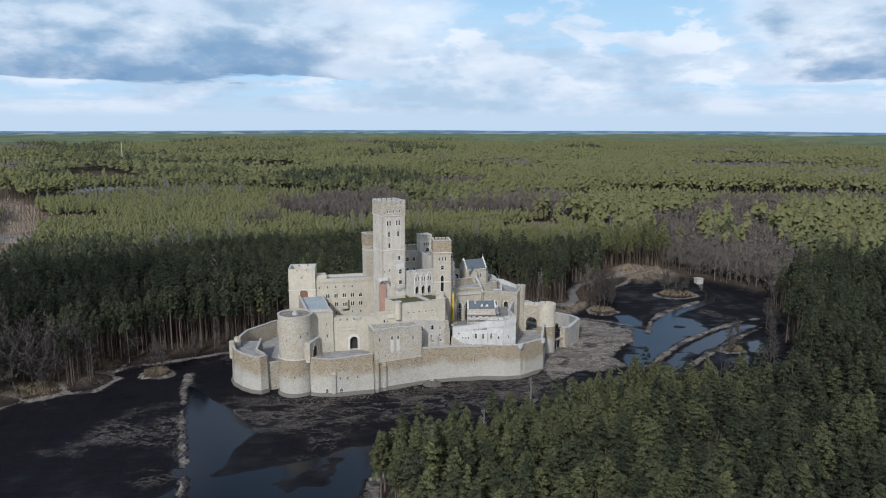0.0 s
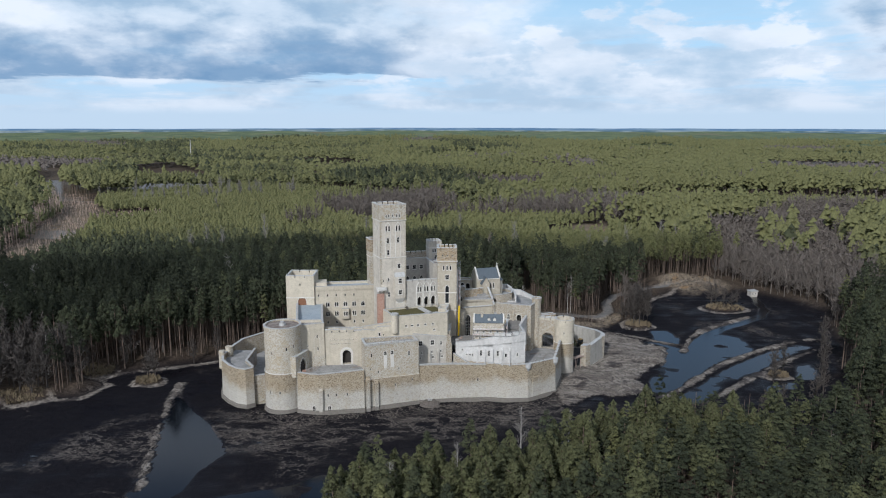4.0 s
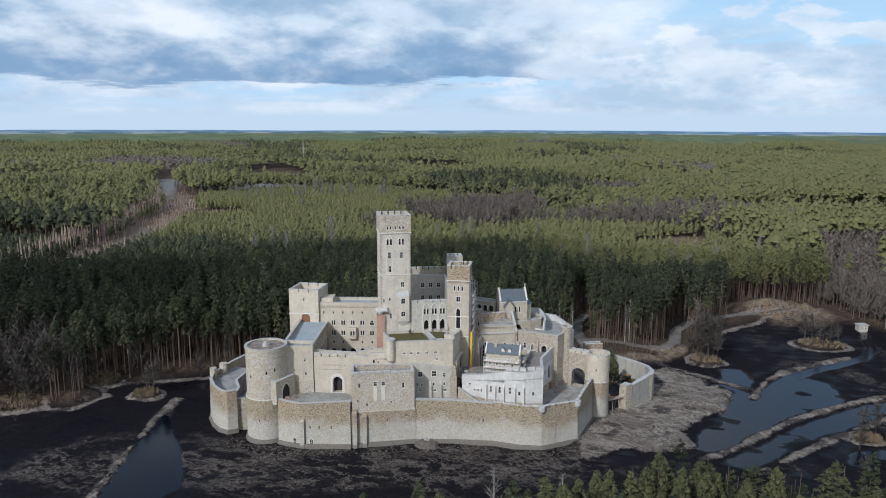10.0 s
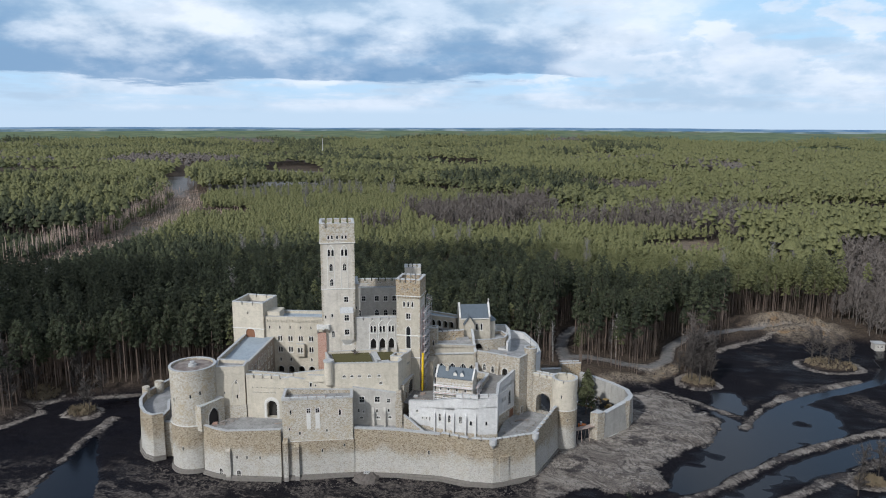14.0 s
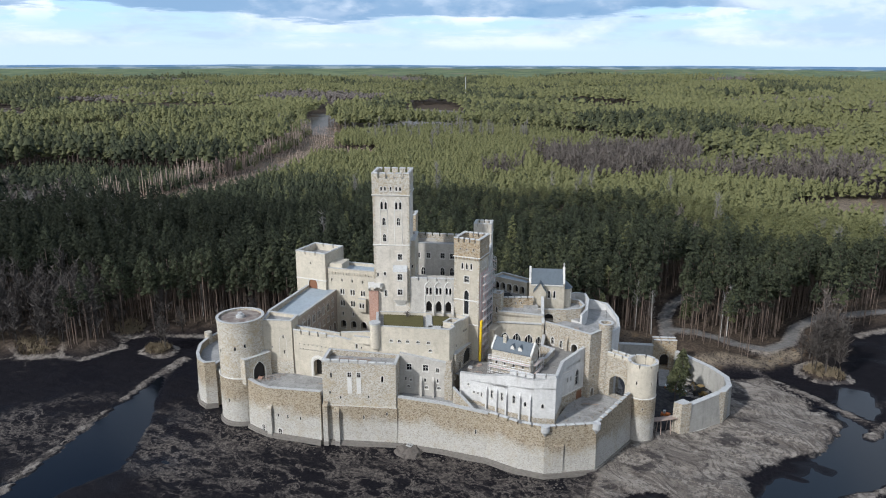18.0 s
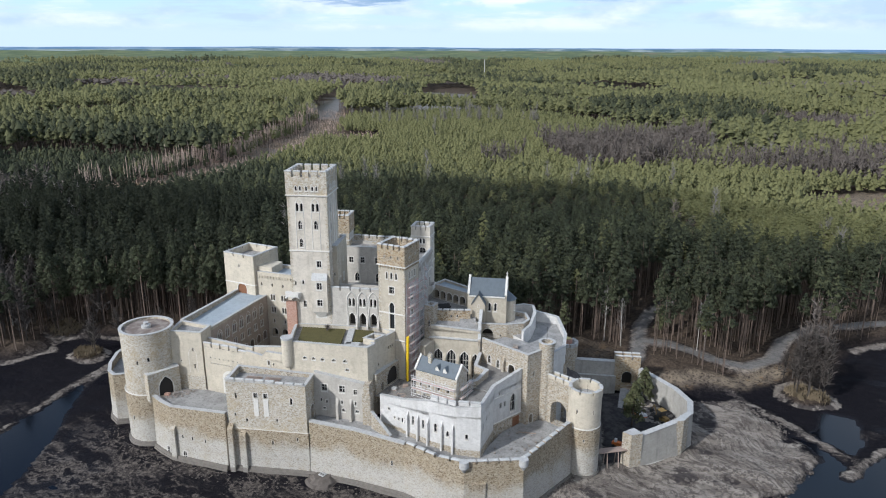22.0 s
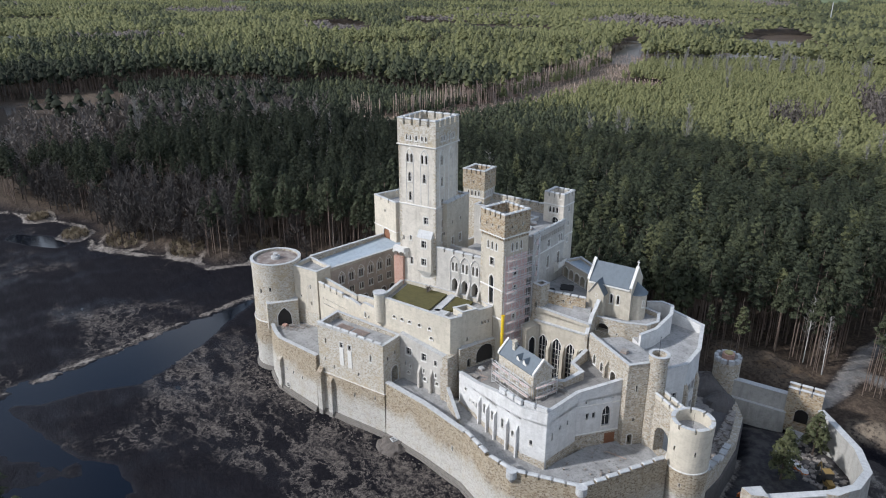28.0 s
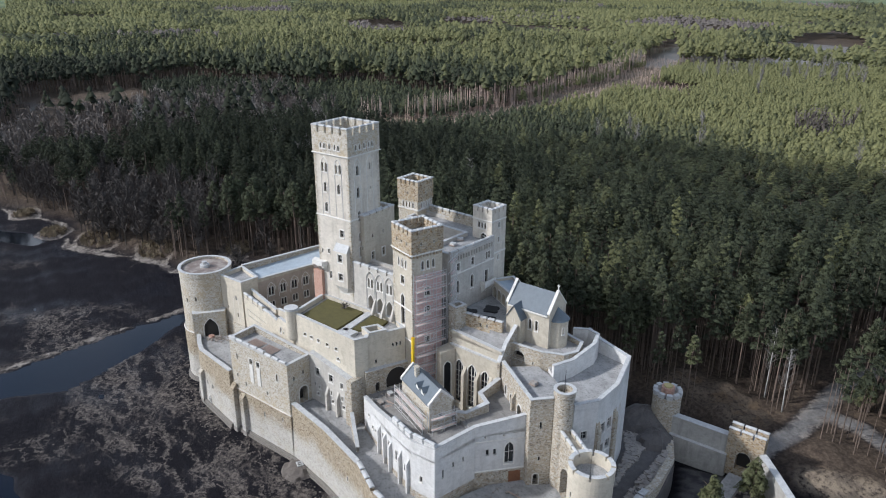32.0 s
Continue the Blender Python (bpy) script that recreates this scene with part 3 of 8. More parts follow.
def openings(parent, p, q, holes, rim=True, deep=0.32, word="window", void=False):
    p, q = Vector(p), Vector(q)
    d = (q - p).normalized()
    for s, sill, w, h, kind in holes:
        if kind in ("through", "back"):
            continue
        me, pane_or_shade = window_meshes(kind, w, h, deep, rim and kind != "slit")
        # void swaps the glass for the dark sheet of painted shade
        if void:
            if pane_or_shade.name not in PANE_VOID:
                PANE_VOID[pane_or_shade.name] = pane_or_shade.copy()
                PANE_VOID[pane_or_shade.name].materials[0] = VOID
            pane_or_shade = PANE_VOID[pane_or_shade.name]
        m4 = Matrix(((d.x, -d.y, 0, p.x + d.x * s), (d.y, d.x, 0, p.y + d.y * s), (0, 0, 1, sill), (0, 0, 0, 1)))
        ob = put("gateway" if "gate" in kind else word, me, m4, parent)
        pn = new("pane_or_shade", pane_or_shade)
        pn.parent = ob


def body(parent, name, poly, z0, z1, mat, holes=None, rim=True, top_mat=None, depth=0.4, label=""):
    """A walled block. holes: {edge: [(s, sill, w, h, kind)]}; s below 1.01 is a share of the edge."""
    g = Geo()
    k = len(poly)
    holes = holes or {}
    zt = z1 if isinstance(z1, (list, tuple)) else [z1] * k
    todo = []
    for i in range(k):
        p, q = poly[i], poly[(i + 1) % k]
        ln = (Vector(q) - Vector(p)).length
        hs = [((s * ln if s <= 1.01 else s), a, w, h, kd) for s, a, w, h, kd in holes.get(i, [])]
        holed(g, p, q, z0, zt[i], hs, depth, 0, zt[(i + 1) % k])
        if hs:
            todo.append((p, q, hs))
    g.face([(*c, z) for c, z in zip(poly, zt)], 1)
    ob = part(name, g, [mat, top_mat or mat], parent, label)
    for p, q, hs in todo:
        openings(parent, p, q, hs, rim, depth - 0.06)
    return ob


MERLON = {}


def merlon_mesh(w, h, th, mat):
    key = (round(w, 2), round(h, 2), th, mat.name)
    if key not in MERLON:
        g = Geo()
        g.box((0, th / 2, h / 2 - 0.08), (w, th, h - 0.16))
        c = 0.07
        x = w / 2 + c
        g.prism([(-x, -c), (x, -c), (x, th + c), (-x, th + c)], h - 0.16, h - 0.04, 1, False, True)
        lo, hi = [(-x, -c), (x, -c), (x, th + c), (-x, th + c)], [(-x + .12, th * .3), (x - .12, th * .3), (x - .12, th * .7), (-x + .12, th * .7)]
        for i in range(4):
            j = (i + 1) % 4
            g.face([(*lo[i], h - .04), (*lo[j], h - .04), (*hi[j], h + .1), (*hi[i], h + .1)], 1)
        g.face([(*v, h + .1) for v in hi], 1)
        MERLON[key] = g.mesh("merlon", [mat, COPING])
    return MERLON[key]


def crenels(parent, p, q, z, mat, width=1.15, gap=0.45, h=1.1, th=0.55, ends=True, zq=None):
    """Merlons along p to q, on the wall's outer edge."""
    p, q = Vector(p), Vector(q)
    ln = (q - p).length
    d = (q - p) / ln
    k = max(1, round((ln + gap) / (width + gap)))
    w = (ln - gap * (k - 1)) / k
    zq = z if zq is None else zq
    me = merlon_mesh(w - 0.02, h, th, mat)
    for i in range(k):
        s = w / 2 + i * (w + gap)
        c = p + d * s
        zz = z + (zq - z) * s / ln
        put("merlon", me, Matrix(((d.x, -d.y, 0, c.x), (d.y, d.x, 0, c.y), (0, 0, 1, zz), (0, 0, 0, 1))), parent)


def parapet(parent, poly, z0, z1, th, mat, cap=True, closed=True, floor=None, name="parapet"):
    """A low wall round a roof, with a coping."""
    g = Geo()
    inn = inset(poly, th)
    k = len(poly)
    o2, i2 = inset(poly, -0.08), inset(poly, th + 0.08)
    zt = z1 if isinstance(z1, (list, tuple)) else [z1] * k
    for i in range(k if closed else k - 1):
        j = (i + 1) % k
        zi, zj = zt[i], zt[j]
        g.face([(*poly[i], z0), (*poly[j], z0), (*poly[j], zj), (*poly[i], zi)])
        g.face([(*inn[j], z0), (*inn[i], z0), (*inn[i], zi), (*inn[j], zj)])
        c = 1 if cap else 0
        e = 0.10 if cap else 0.0
        a, b_ = (o2, i2) if cap else (poly, inn)
        g.face([(*a[i], zi + e), (*a[j], zj + e), (*b_[j], zj + e), (*b_[i], zi + e)], c)
        if cap:
            g.face([(*a[i], zi), (*a[j], zj), (*a[j], zj + e), (*a[i], zi + e)], 1)
            g.face([(*b_[j], zj), (*b_[i], zi), (*b_[i], zi + e), (*b_[j], zj + e)], 1)
            g.face([(*poly[i], zi), (*poly[j], zj), (*a[j], zj), (*a[i], zi)], 1)
            g.face([(*inn[j], zj), (*inn[i], zi), (*b_[i], zi), (*b_[j], zj)], 1)
    part(name, g, [mat, COPING], parent)


def band(parent, poly, z, mat=None, out=0.12, h=0.28, edges=None, name="string_course"):
    g = Geo()
    o = inset(poly, -out)
    k = len(poly)
    for i in (edges if edges is not None else range(k)):
        j = (i + 1) % k
        g.face([(*poly[i], z), (*poly[j], z), (*o[j], z + h * 0.4), (*o[i], z + h * 0.4)][::1])
        g.face([(*o[i], z + h * .4), (*o[j], z + h * .4), (*o[j], z + h), (*o[i], z + h)])
        g.face([(*o[i], z + h), (*o[j], z + h), (*poly[j], z + h + .05), (*poly[i], z + h + .05)])
    part(name, g, mat or TRIM, parent)


def wall_run(name, label, pts, z0, z1, th, mat, category="wall", parent=None, batter=0.0, cap=True, holes=None, kind="", close_ends=True):
    """A wall along a line of points (outer face on its right hand), tops given by point. Returns the thing."""
    ob = parent or thing(name, label, category, kind=kind)
    k = len(pts)
    zt = z1 if isinstance(z1, (list, tuple)) else [z1] * k
    zb = z0 if isinstance(z0, (list, tuple)) else [z0] * k
    inn, low = [], []
    for i in range(k):
        b_ = Vector(pts[i])
        u = (b_ - Vector(pts[i - 1])).normalized() if i else None
        v = (Vector(pts[i + 1]) - b_).normalized() if i < k - 1 else None
        u, v = u or v, v or u
        w = Vector((-u.y, u.x)) + Vector((-v.y, v.x))
        w = w / max(0.35, w.length_squared / 2)
        inn.append(tuple(b_ + w * th))
        low.append(tuple(b_ - w * batter))
    g = Geo()
    holes = holes or {}
    for i in range(k - 1):
        j = i + 1
        if batter:
            g.face([(*low[i], zb[i]), (*low[j], zb[j]), (*pts[j], zt[j]), (*pts[i], zt[i])])
        else:
            holed(g, pts[i], pts[j], min(zb[i], zb[j]), zt[i], holes.get(i, []), 0.45, 0, zt[j])
            if i in holes:
                openings(ob, pts[i], pts[j], holes[i], False, 0.4, "window")
        g.face([(*inn[j], zb[j]), (*inn[i], zb[i]), (*inn[i], zt[i]), (*inn[j], zt[j])])
        g.face([(*pts[i], zt[i]), (*pts[j], zt[j]), (*inn[j], zt[j]), (*inn[i], zt[i])])
    if close_ends:
        g.face([(*inn[0], zb[0]), (*low[0], zb[0]), (*pts[0], zt[0]), (*inn[0], zt[0])])
        g.face([(*low[-1], zb[-1]), (*inn[-1], zb[-1]), (*inn[-1], zt[-1]), (*pts[-1], zt[-1])])
    part("masonry", g, mat, ob)
    if cap:
        c = Geo()
        e = 0.1
        for i in range(k - 1):
            j = i + 1
            def off(a, b_):
                v = (Vector(a) - Vector(b_)).normalized() * e
                return a[0] + v.x, a[1] + v.y
            a0, a1, b0, b1 = off(pts[i], inn[i]), off(pts[j], inn[j]), off(inn[i], pts[i]), off(inn[j], pts[j])
            quad = [a0, a1, b1, b0]
            zz = [zt[i], zt[j], zt[j], zt[i]]
            c.prism(quad, [q + .002 for q in zz], [q + 0.12 for q in zz], 0, True, True)
        part("coping", c, COPING, ob)
    return ob


# ---- ground ----
BASIN = [(-230, 30), (-256, 110), (-238, 152), (-214, 164), (-178, 190), (-151, 191), (-135, 204), (-129, 212), (-113, 219), (-111, 230), (-119, 236), (-109, 242),
         (-97, 250), (-81, 259), (-60, 268), (-40, 276), (-15, 286), (8, 294), (24, 299), (40, 300), (50, 306), (57, 312), (66, 322), (72, 312), (79, 321), (82, 356),
         (90, 367), (106, 384), (124, 388), (140, 384), (156, 366), (163, 350), (152, 331), (148, 305), (140, 285), (131, 262), (124, 240), (114, 222), (100, 210), (80, 207), (62, 207),
         (48, 200), (34, 187), (20, 177), (8, 173), (-6, 169), (-16, 162), (-17, 150), (-10, 120), (-30, 40)]
FLAT = [(36, 226), (52, 236), (64, 240), (70, 240), (66, 246), (64, 253), (71, 264), (77, 273), (80, 286), (78, 296), (69, 303), (58, 309), (52, 304), (40, 296), (30, 270)]
PONDS = [
    [(-84, 222), (-76, 197), (-66, 166), (-63, 161), (-60, 162), (-56, 169), (-57, 178), (-54, 188), (-65, 203), (-75, 213), (-84, 223)],
    [(-66, 150), (-62, 159), (-52, 163), (-42, 167), (-31, 172), (-24, 178), (-17, 179), (-13, 173), (-19, 164), (-22, 150), (-24, 110), (-60, 110)],
    [(80, 288), (76, 273), (67, 244), (72, 243), (82, 256), (91, 270), (103, 279), (112, 290), (111, 306), (104, 311), (96, 303), (89, 291)],
    [(78, 237), (86, 246), (95, 256), (108, 270), (122, 285), (134, 297), (131, 299), (118, 289), (104, 276), (92, 262), (80, 247), (73, 238)],
    [(74, 296), (82, 292), (86, 302), (84, 312), (80, 311), (80, 302)],
    [(104, 246), (112, 250), (114, 256), (106, 252)], [(120, 262), (124, 262), (128, 276), (124, 274)],
    [(-176, 166), (-168, 172), (-160, 180), (-163, 182), (-172, 176), (-180, 168)],
]
LINES = [  # banks of sand: points, half width, height
    ([(-88, 234), (-85, 221), (-77, 197), (-70, 179), (-63, 160), (-60, 150)], 1.3, 0.45),
    ([(68, 237), (80, 251), (90, 265), (98, 274), (107, 283), (118, 292), (129, 300), (140, 306)], 2.3, 0.8),
    ([(86, 287), (92, 303), (100, 315), (112, 327), (126, 338)], 2.0, 0.6),
    ([(78, 232), (90, 245), (104, 262), (120, 278), (136, 293)], 1.6, 0.4),
    ([(-135, 203), (-128, 212), (-113, 219), (-110, 230), (-119, 236), (-109, 242), (-97, 249), (-81, 258), (-62, 267)], 1.3, 0.35),
    ([(-214, 163), (-178, 189), (-151, 190), (-135, 203)], 1.5, 0.35),
    ([(-16, 150), (-17, 161), (-8, 169), (8, 176)], 3.0, 0.5),
    ([(57, 310), (70, 303), (80, 297), (88, 292)], 0.9, 0.5),
    ([(82, 356), (90, 367), (106, 384), (124, 389)], 2.2, 0.6),
    ([(58, 280), (66, 268), (60, 250), (46, 240)], 1.2, 0.5),
    ([(62, 292), (72, 284), (72, 270)], 1.0, 0.4),
]
STREAM = [(90, 292), (98, 306), (108, 318), (120, 329), (132, 341), (137, 352), (139, 368), (141, 380)]
ISLETS = [(-99, 234, 5.5, 1.0), (-131, 216, 9, 0.9), (119, 352, 11, 0.9), (-152, 200, 10, 0.9), (112, 262, 4, 0.7), (74, 318, 7, 1.2), (-120, 240, 7, 0.8), (-168, 186, 7, .9), (-196, 176, 6, .9)]
SKIRT = [(-75, 196), (-52, 200), (-30, 206), (0, 220), (30, 226)]
ROADS = [[(34, 298), (32.5, 304), (32.3, 313), (29, 325), (26, 335), (25, 347), (27, 362)], [(29, 325), (37, 327.5), (50, 323.7), (58.5, 323), (63.6, 332), (64.1, 347), (70, 362), (84, 376), (104, 389), (125, 398)]]


# open ground in the forest: outline, how bare
OPENS = [
    ([(-472, 880), (-398, 886), (-345, 878), (-405, 975), (-500, 1150), (-600, 1240), (-625, 1170), (-530, 1010)], 0.16),
    ([(-326, 570), (-294, 604), (-298, 640), (-335, 646), (-366, 614)], 0.8),
    ([(-496, 660), (-520, 744), (-556, 782), (-580, 741)], 0.35),
    ([(-632, 392), (-645, 442), (-650, 494), (-672, 486), (-668, 400)], 0.7),
    ([(44, 536), (60, 578), (88, 600), (98, 562), (88, 530), (66, 518)], 0.8),
    ([(-640, 1850), (-600, 1900), (-760, 2060), (-830, 2020)], 0.7),
    ([(150, 1080), (330, 1060), (350, 1110), (170, 1140)], 0.5),
    ([(420, 940), (560, 960), (560, 1010), (420, 990)], 0.6),
    ([(-330, 1200), (-250, 1190), (-260, 1370), (-330, 1390)], 0.25),
]
# rides and narrow cuttings: points, half width
RIDES = [
    ([(-508, 775), (-600, 910), (-706, 1073), (-709, 1198)], 17),
    ([(-500, 216), (-518, 262), (-548, 296), (-572, 340)], 9),
    ([(-690, 165), (-740, 216), (-775, 274), (-712, 312)], 12),
    ([(-300, 382), (-322, 347), (-335, 318), (-364, 300)], 8),
    ([(-646, 526), (-594, 444), (-640, 380)], 10),
    ([(-880, 1180), (-623, 1098)], 20), ([(-140, 1000), (120, 1060), (420, 1180)], 16), ([(-60, 1500), (400, 1560), (900, 1500)], 26),
    ([(-1300, 1100), (-1000, 1500), (-500, 1700)], 28), ([(-1200, 500), (-1150, 800), (-900, 960)], 22),
]


GLADE = [(-286, 362), (-290, 410), (-314, 462), (-338, 525), (-390, 630), (-452, 718), (-505, 775)]


FORE = [(42.5, 262.5), (46.5, 266.5), (53, 276), (53.6, 281), (52, 286), (47.6, 291), (42, 294), (37.6, 296), (33.5, 294), (27.6, 289), (32.5, 284.5), (37.4, 275.5), (41, 266)]


def in_poly(x, y, poly):
    hit = np.zeros(x.shape, bool)
    for i in range(len(poly)):
        (x1, y1), (x2, y2) = poly[i], poly[i - 1]
        if y1 == y2:
            continue
        hit ^= ((y1 > y) != (y2 > y)) & (x < (x2 - x1) * (y - y1) / (y2 - y1) + x1)
    return hit


def to_line(x, y, pts, closed=False):
    best = np.full(x.shape, 1e9)
    ends = pts[1:] + pts[:1] if closed else pts[1:]
    for (x1, y1), (x2, y2) in zip(pts, ends):
        dx, dy = x2 - x1, y2 - y1
        s = np.clip(((x - x1) * dx + (y - y1) * dy) / (dx * dx + dy * dy), 0, 1)
        best = np.minimum(best, np.hypot(x - x1 - s * dx, y - y1 - s * dy))
    return best


def smooth(v, a, b):
    s = np.clip((v - a) / (b - a), 0, 1)
    return s * s * (3 - 2 * s)


RNG = np.random.RandomState(7)
WAVES = [(RNG.uniform(0, 6.28), 6.28 / w, RNG.uniform(0, 6.28), a) for w, a in ((41, .5), (23, .4), (13, .35), (8.1, .3), (5.3, .25), (3.7, .2), (17, .35), (10, .3), (29, .4))]
HILLS = [(RNG.uniform(0, 6.28), 6.28 / w, RNG.uniform(0, 6.28), a) for w, a in ((900, 3), (520, 2), (310, 1.5), (1700, 4))]


def ripple(x, y, waves=WAVES):
    return sum(a * np.sin((x * math.cos(t_) + y * math.sin(t_)) * k + f + 1.3 * np.sin(y * k * 0.6 + f)) for t_, k, f, a in waves)


def relief(x, y):
    """Height and cover of the ground: z, sand, wood, bare sand."""
    basin = in_poly(x, y, BASIN)
    shore = to_line(x, y, BASIN, True)
    wob = ripple(x, y)
    inland = np.where(basin, -shore, shore) + wob * 1.2
    land = smooth(inland, -1.0, 9.0)
    r = np.hypot(x, y - 200)
    z = 0.22 + 0.10 * wob + land * (2.2 + 0.5 * wob)
    z += smooth(inland, 30, 300) * ripple(x, y, HILLS) * 0.7
    sand = np.clip(1 - np.abs(inland + 1.0) / 3.0, 0, 1) * 0.35
    flat = in_poly(x, y, FLAT)
    fd = np.where(flat, 1, -1) * to_line(x, y, FLAT, True) + wob * 1.3 + ripple(x * 2.1, y * 2.1 + 5) * 0.9
    fl = smooth(fd, -1.5, 3.0) * (1 - land)
    z += fl * (0.7 + 0.22 * wob + 0.16 * ripple(x * 1.7 + 3, y * 1.7))
    sand = np.maximum(sand, fl * 0.75)
    for poly in PONDS:
        d = np.where(in_poly(x, y, poly), 1, -1) * to_line(x, y, poly, True) + wob * 0.8
        bars = np.clip(0.75 + 0.55 * ripple(x * .8 + 9, y * .8), 0.1, 1.1) if poly[0][0] > 70 or poly[0][1] == 150 else 1.0
        z -= smooth(d, -2.5, 1.5) * 1.1 * bars
    rag = ripple(x * 2.3 + 11, y * 2.3)
    for pts, w, h in LINES:
        d = to_line(x, y, pts) + wob * 0.6 + rag * 0.55
        w *= 0.62
        k = smooth(d, w + 1.9, w * 0.2)
        z = np.maximum(z, z * (1 - k) + k * (h + 0.12 * wob + 0.10 * rag))
        sand = np.maximum(sand, smooth(d, w + 1.7, w * 0.2) * np.clip(0.72 + 0.16 * rag, 0.45, 1))
    d = to_line(x, y, STREAM) + wob * 0.3
    z -= smooth(d, 2.8, 0.8) * 0.9
    for cx, cy, rr, h in ISLETS:
        d = np.hypot((x - cx), (y - cy) * 1.25) + wob * 0.8
        k = smooth(d, rr + 1.5, rr * 0.55)
        z = np.maximum(z, -0.1 + k * (h + .3))
        sand = np.maximum(sand, smooth(np.abs(d - rr * 0.95), 1.8, 0.4) * 0.9)
        land = np.maximum(land, smooth(d, rr * 0.85, rr * 0.6))
    d = np.hypot((x - 112) / 1.35, y - 392)
    z += 4.6 * smooth(d, 19, 5) * (1 + 0.10 * wob)
    bare = smooth(d + wob * 2, 17, 11) * 0.62
    d = to_line(x, y, [(42, 305), (50, 312), (58, 314), (66, 326)]) + wob * 0.5
    bare = np.maximum(bare, smooth(d, 4.0, 1.0) * 0.65)
    z += smooth(d, 7, 2) * 0.9
    d = to_line(x, y, [(8, 309), (15, 311.5), (23, 310.5)]) + wob * 0.5
    heap = smooth(d, 7, 2)
    z += heap * (1.3 + .6 * ripple(x * 2.2, y * 2.2))
    bare = np.maximum(bare, heap * 0.25)
    for road in ROADS:
        d = to_line(x, y, road) + wob * 0.1
        k = smooth(d, 3.2, 1.8)
        sand = np.maximum(sand, k * 0.8)
        land = land * (1 - k)
        z = z * (1 - k) + k * 2.6
    d = np.where(in_poly(x, y, FORE), 1, -1) * to_line(x, y, FORE, True)
    k = smooth(d, -1.0, 1.0)
    z = z * (1 - k) + 0.9 * k
    sand, bare, land = sand * (1 - k), bare * (1 - k), land * (1 - k)
    strip = to_line(x, y, GLADE)
    bare = np.maximum(bare, smooth(strip, 33, 20) * 0.75)
    for poly, amount in OPENS:
        d = np.where(in_poly(x, y, poly), 1, -1) * to_line(x, y, poly, True)
        bare = np.maximum(bare, smooth(d, -6, 6) * amount)
    for pts, w in RIDES:
        bare = np.maximum(bare, smooth(to_line(x, y, pts), w + 5, w - 4) * 0.22)
    fall = smooth(r, 1300, 4700)
    z += fall * 9 + smooth(r, 2100, 2500) * (9 + 1.5 * ripple(x * .25, y * .25))
    return z, sand, land, bare


def axis(lo, hi, step, a, b):
    core = list(np.arange(lo, hi + step, step))
    left, right, g = [], [], step
    p_ = core[0]
    while p_ > a:
        g *= 1.16
        p_ -= g
        left.append(max(p_, a))
    g, p_ = step, core[-1]
    while p_ < b:
        g *= 1.10
        p_ += min(g, 130)
        right.append(min(p_, b))
    return np.array(left[::-1] + core + right)


gx, gy = axis(-190, 165, 1.25, -4750, 4750), axis(140, 400, 1.25, -3000, 4800)
X, Y = np.meshgrid(gx, gy)
Z, SANDF, WOODF, BAREF = relief(X, Y)
nx, ny = len(gx), len(gy)
idx = np.arange(nx * ny).reshape(ny, nx)
quads = np.stack([idx[:-1, :-1], idx[:-1, 1:], idx[1:, 1:], idx[1:, :-1]], -1).reshape(-1, 4)
me = fast_mesh("ground", np.stack([X.ravel(), Y.ravel(), Z.ravel()], -1), quads, GROUND)
me.polygons.foreach_set("use_smooth", np.ones(len(quads), bool))
for key, val in (("sand", SANDF), ("wood", WOODF), ("bare", BAREF), ("far", smooth(np.hypot(X, Y - 200), 1500, 2300)), ("crust", smooth(to_line(X, Y, SKIRT), 26, 3)), ("yard", smooth(np.where(in_poly(X, Y, FORE), 1, -1) * to_line(X, Y, FORE, True), -0.6, 0.8)), ("road", np.maximum(*[smooth(to_line(X, Y, q), 2.0, 1.1) * .8 for q in ROADS]))):
    me.attributes.new(key, "FLOAT", "POINT").data.foreach_set("value", val.astype(np.float32).ravel())
tagged(new("ground", me), "drained lake bed of dark mud with sandy banks and forest floor", "ground", kind="structure")

g = Geo()
g.face([(-420, 60, 0), (190, 60, 0), (190, 410, 0), (-420, 410, 0)])
tagged(new("water", g.mesh("water", WATER)), "shallow dark pools left on the drained lake bed", "water", kind="structure")

# distant wooded hills and fields on the horizon; they glow, haze painted in
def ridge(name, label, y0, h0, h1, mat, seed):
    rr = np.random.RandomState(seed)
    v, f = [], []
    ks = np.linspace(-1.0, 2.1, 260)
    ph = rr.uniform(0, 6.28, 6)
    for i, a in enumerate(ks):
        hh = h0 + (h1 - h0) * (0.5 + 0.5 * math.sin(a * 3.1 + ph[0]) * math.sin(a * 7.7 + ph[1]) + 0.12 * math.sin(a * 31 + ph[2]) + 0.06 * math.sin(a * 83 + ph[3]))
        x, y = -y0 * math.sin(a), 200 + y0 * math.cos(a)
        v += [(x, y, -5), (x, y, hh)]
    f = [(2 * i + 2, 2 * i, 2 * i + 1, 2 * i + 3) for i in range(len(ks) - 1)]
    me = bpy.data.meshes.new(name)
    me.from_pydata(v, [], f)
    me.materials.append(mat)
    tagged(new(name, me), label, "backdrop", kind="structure")


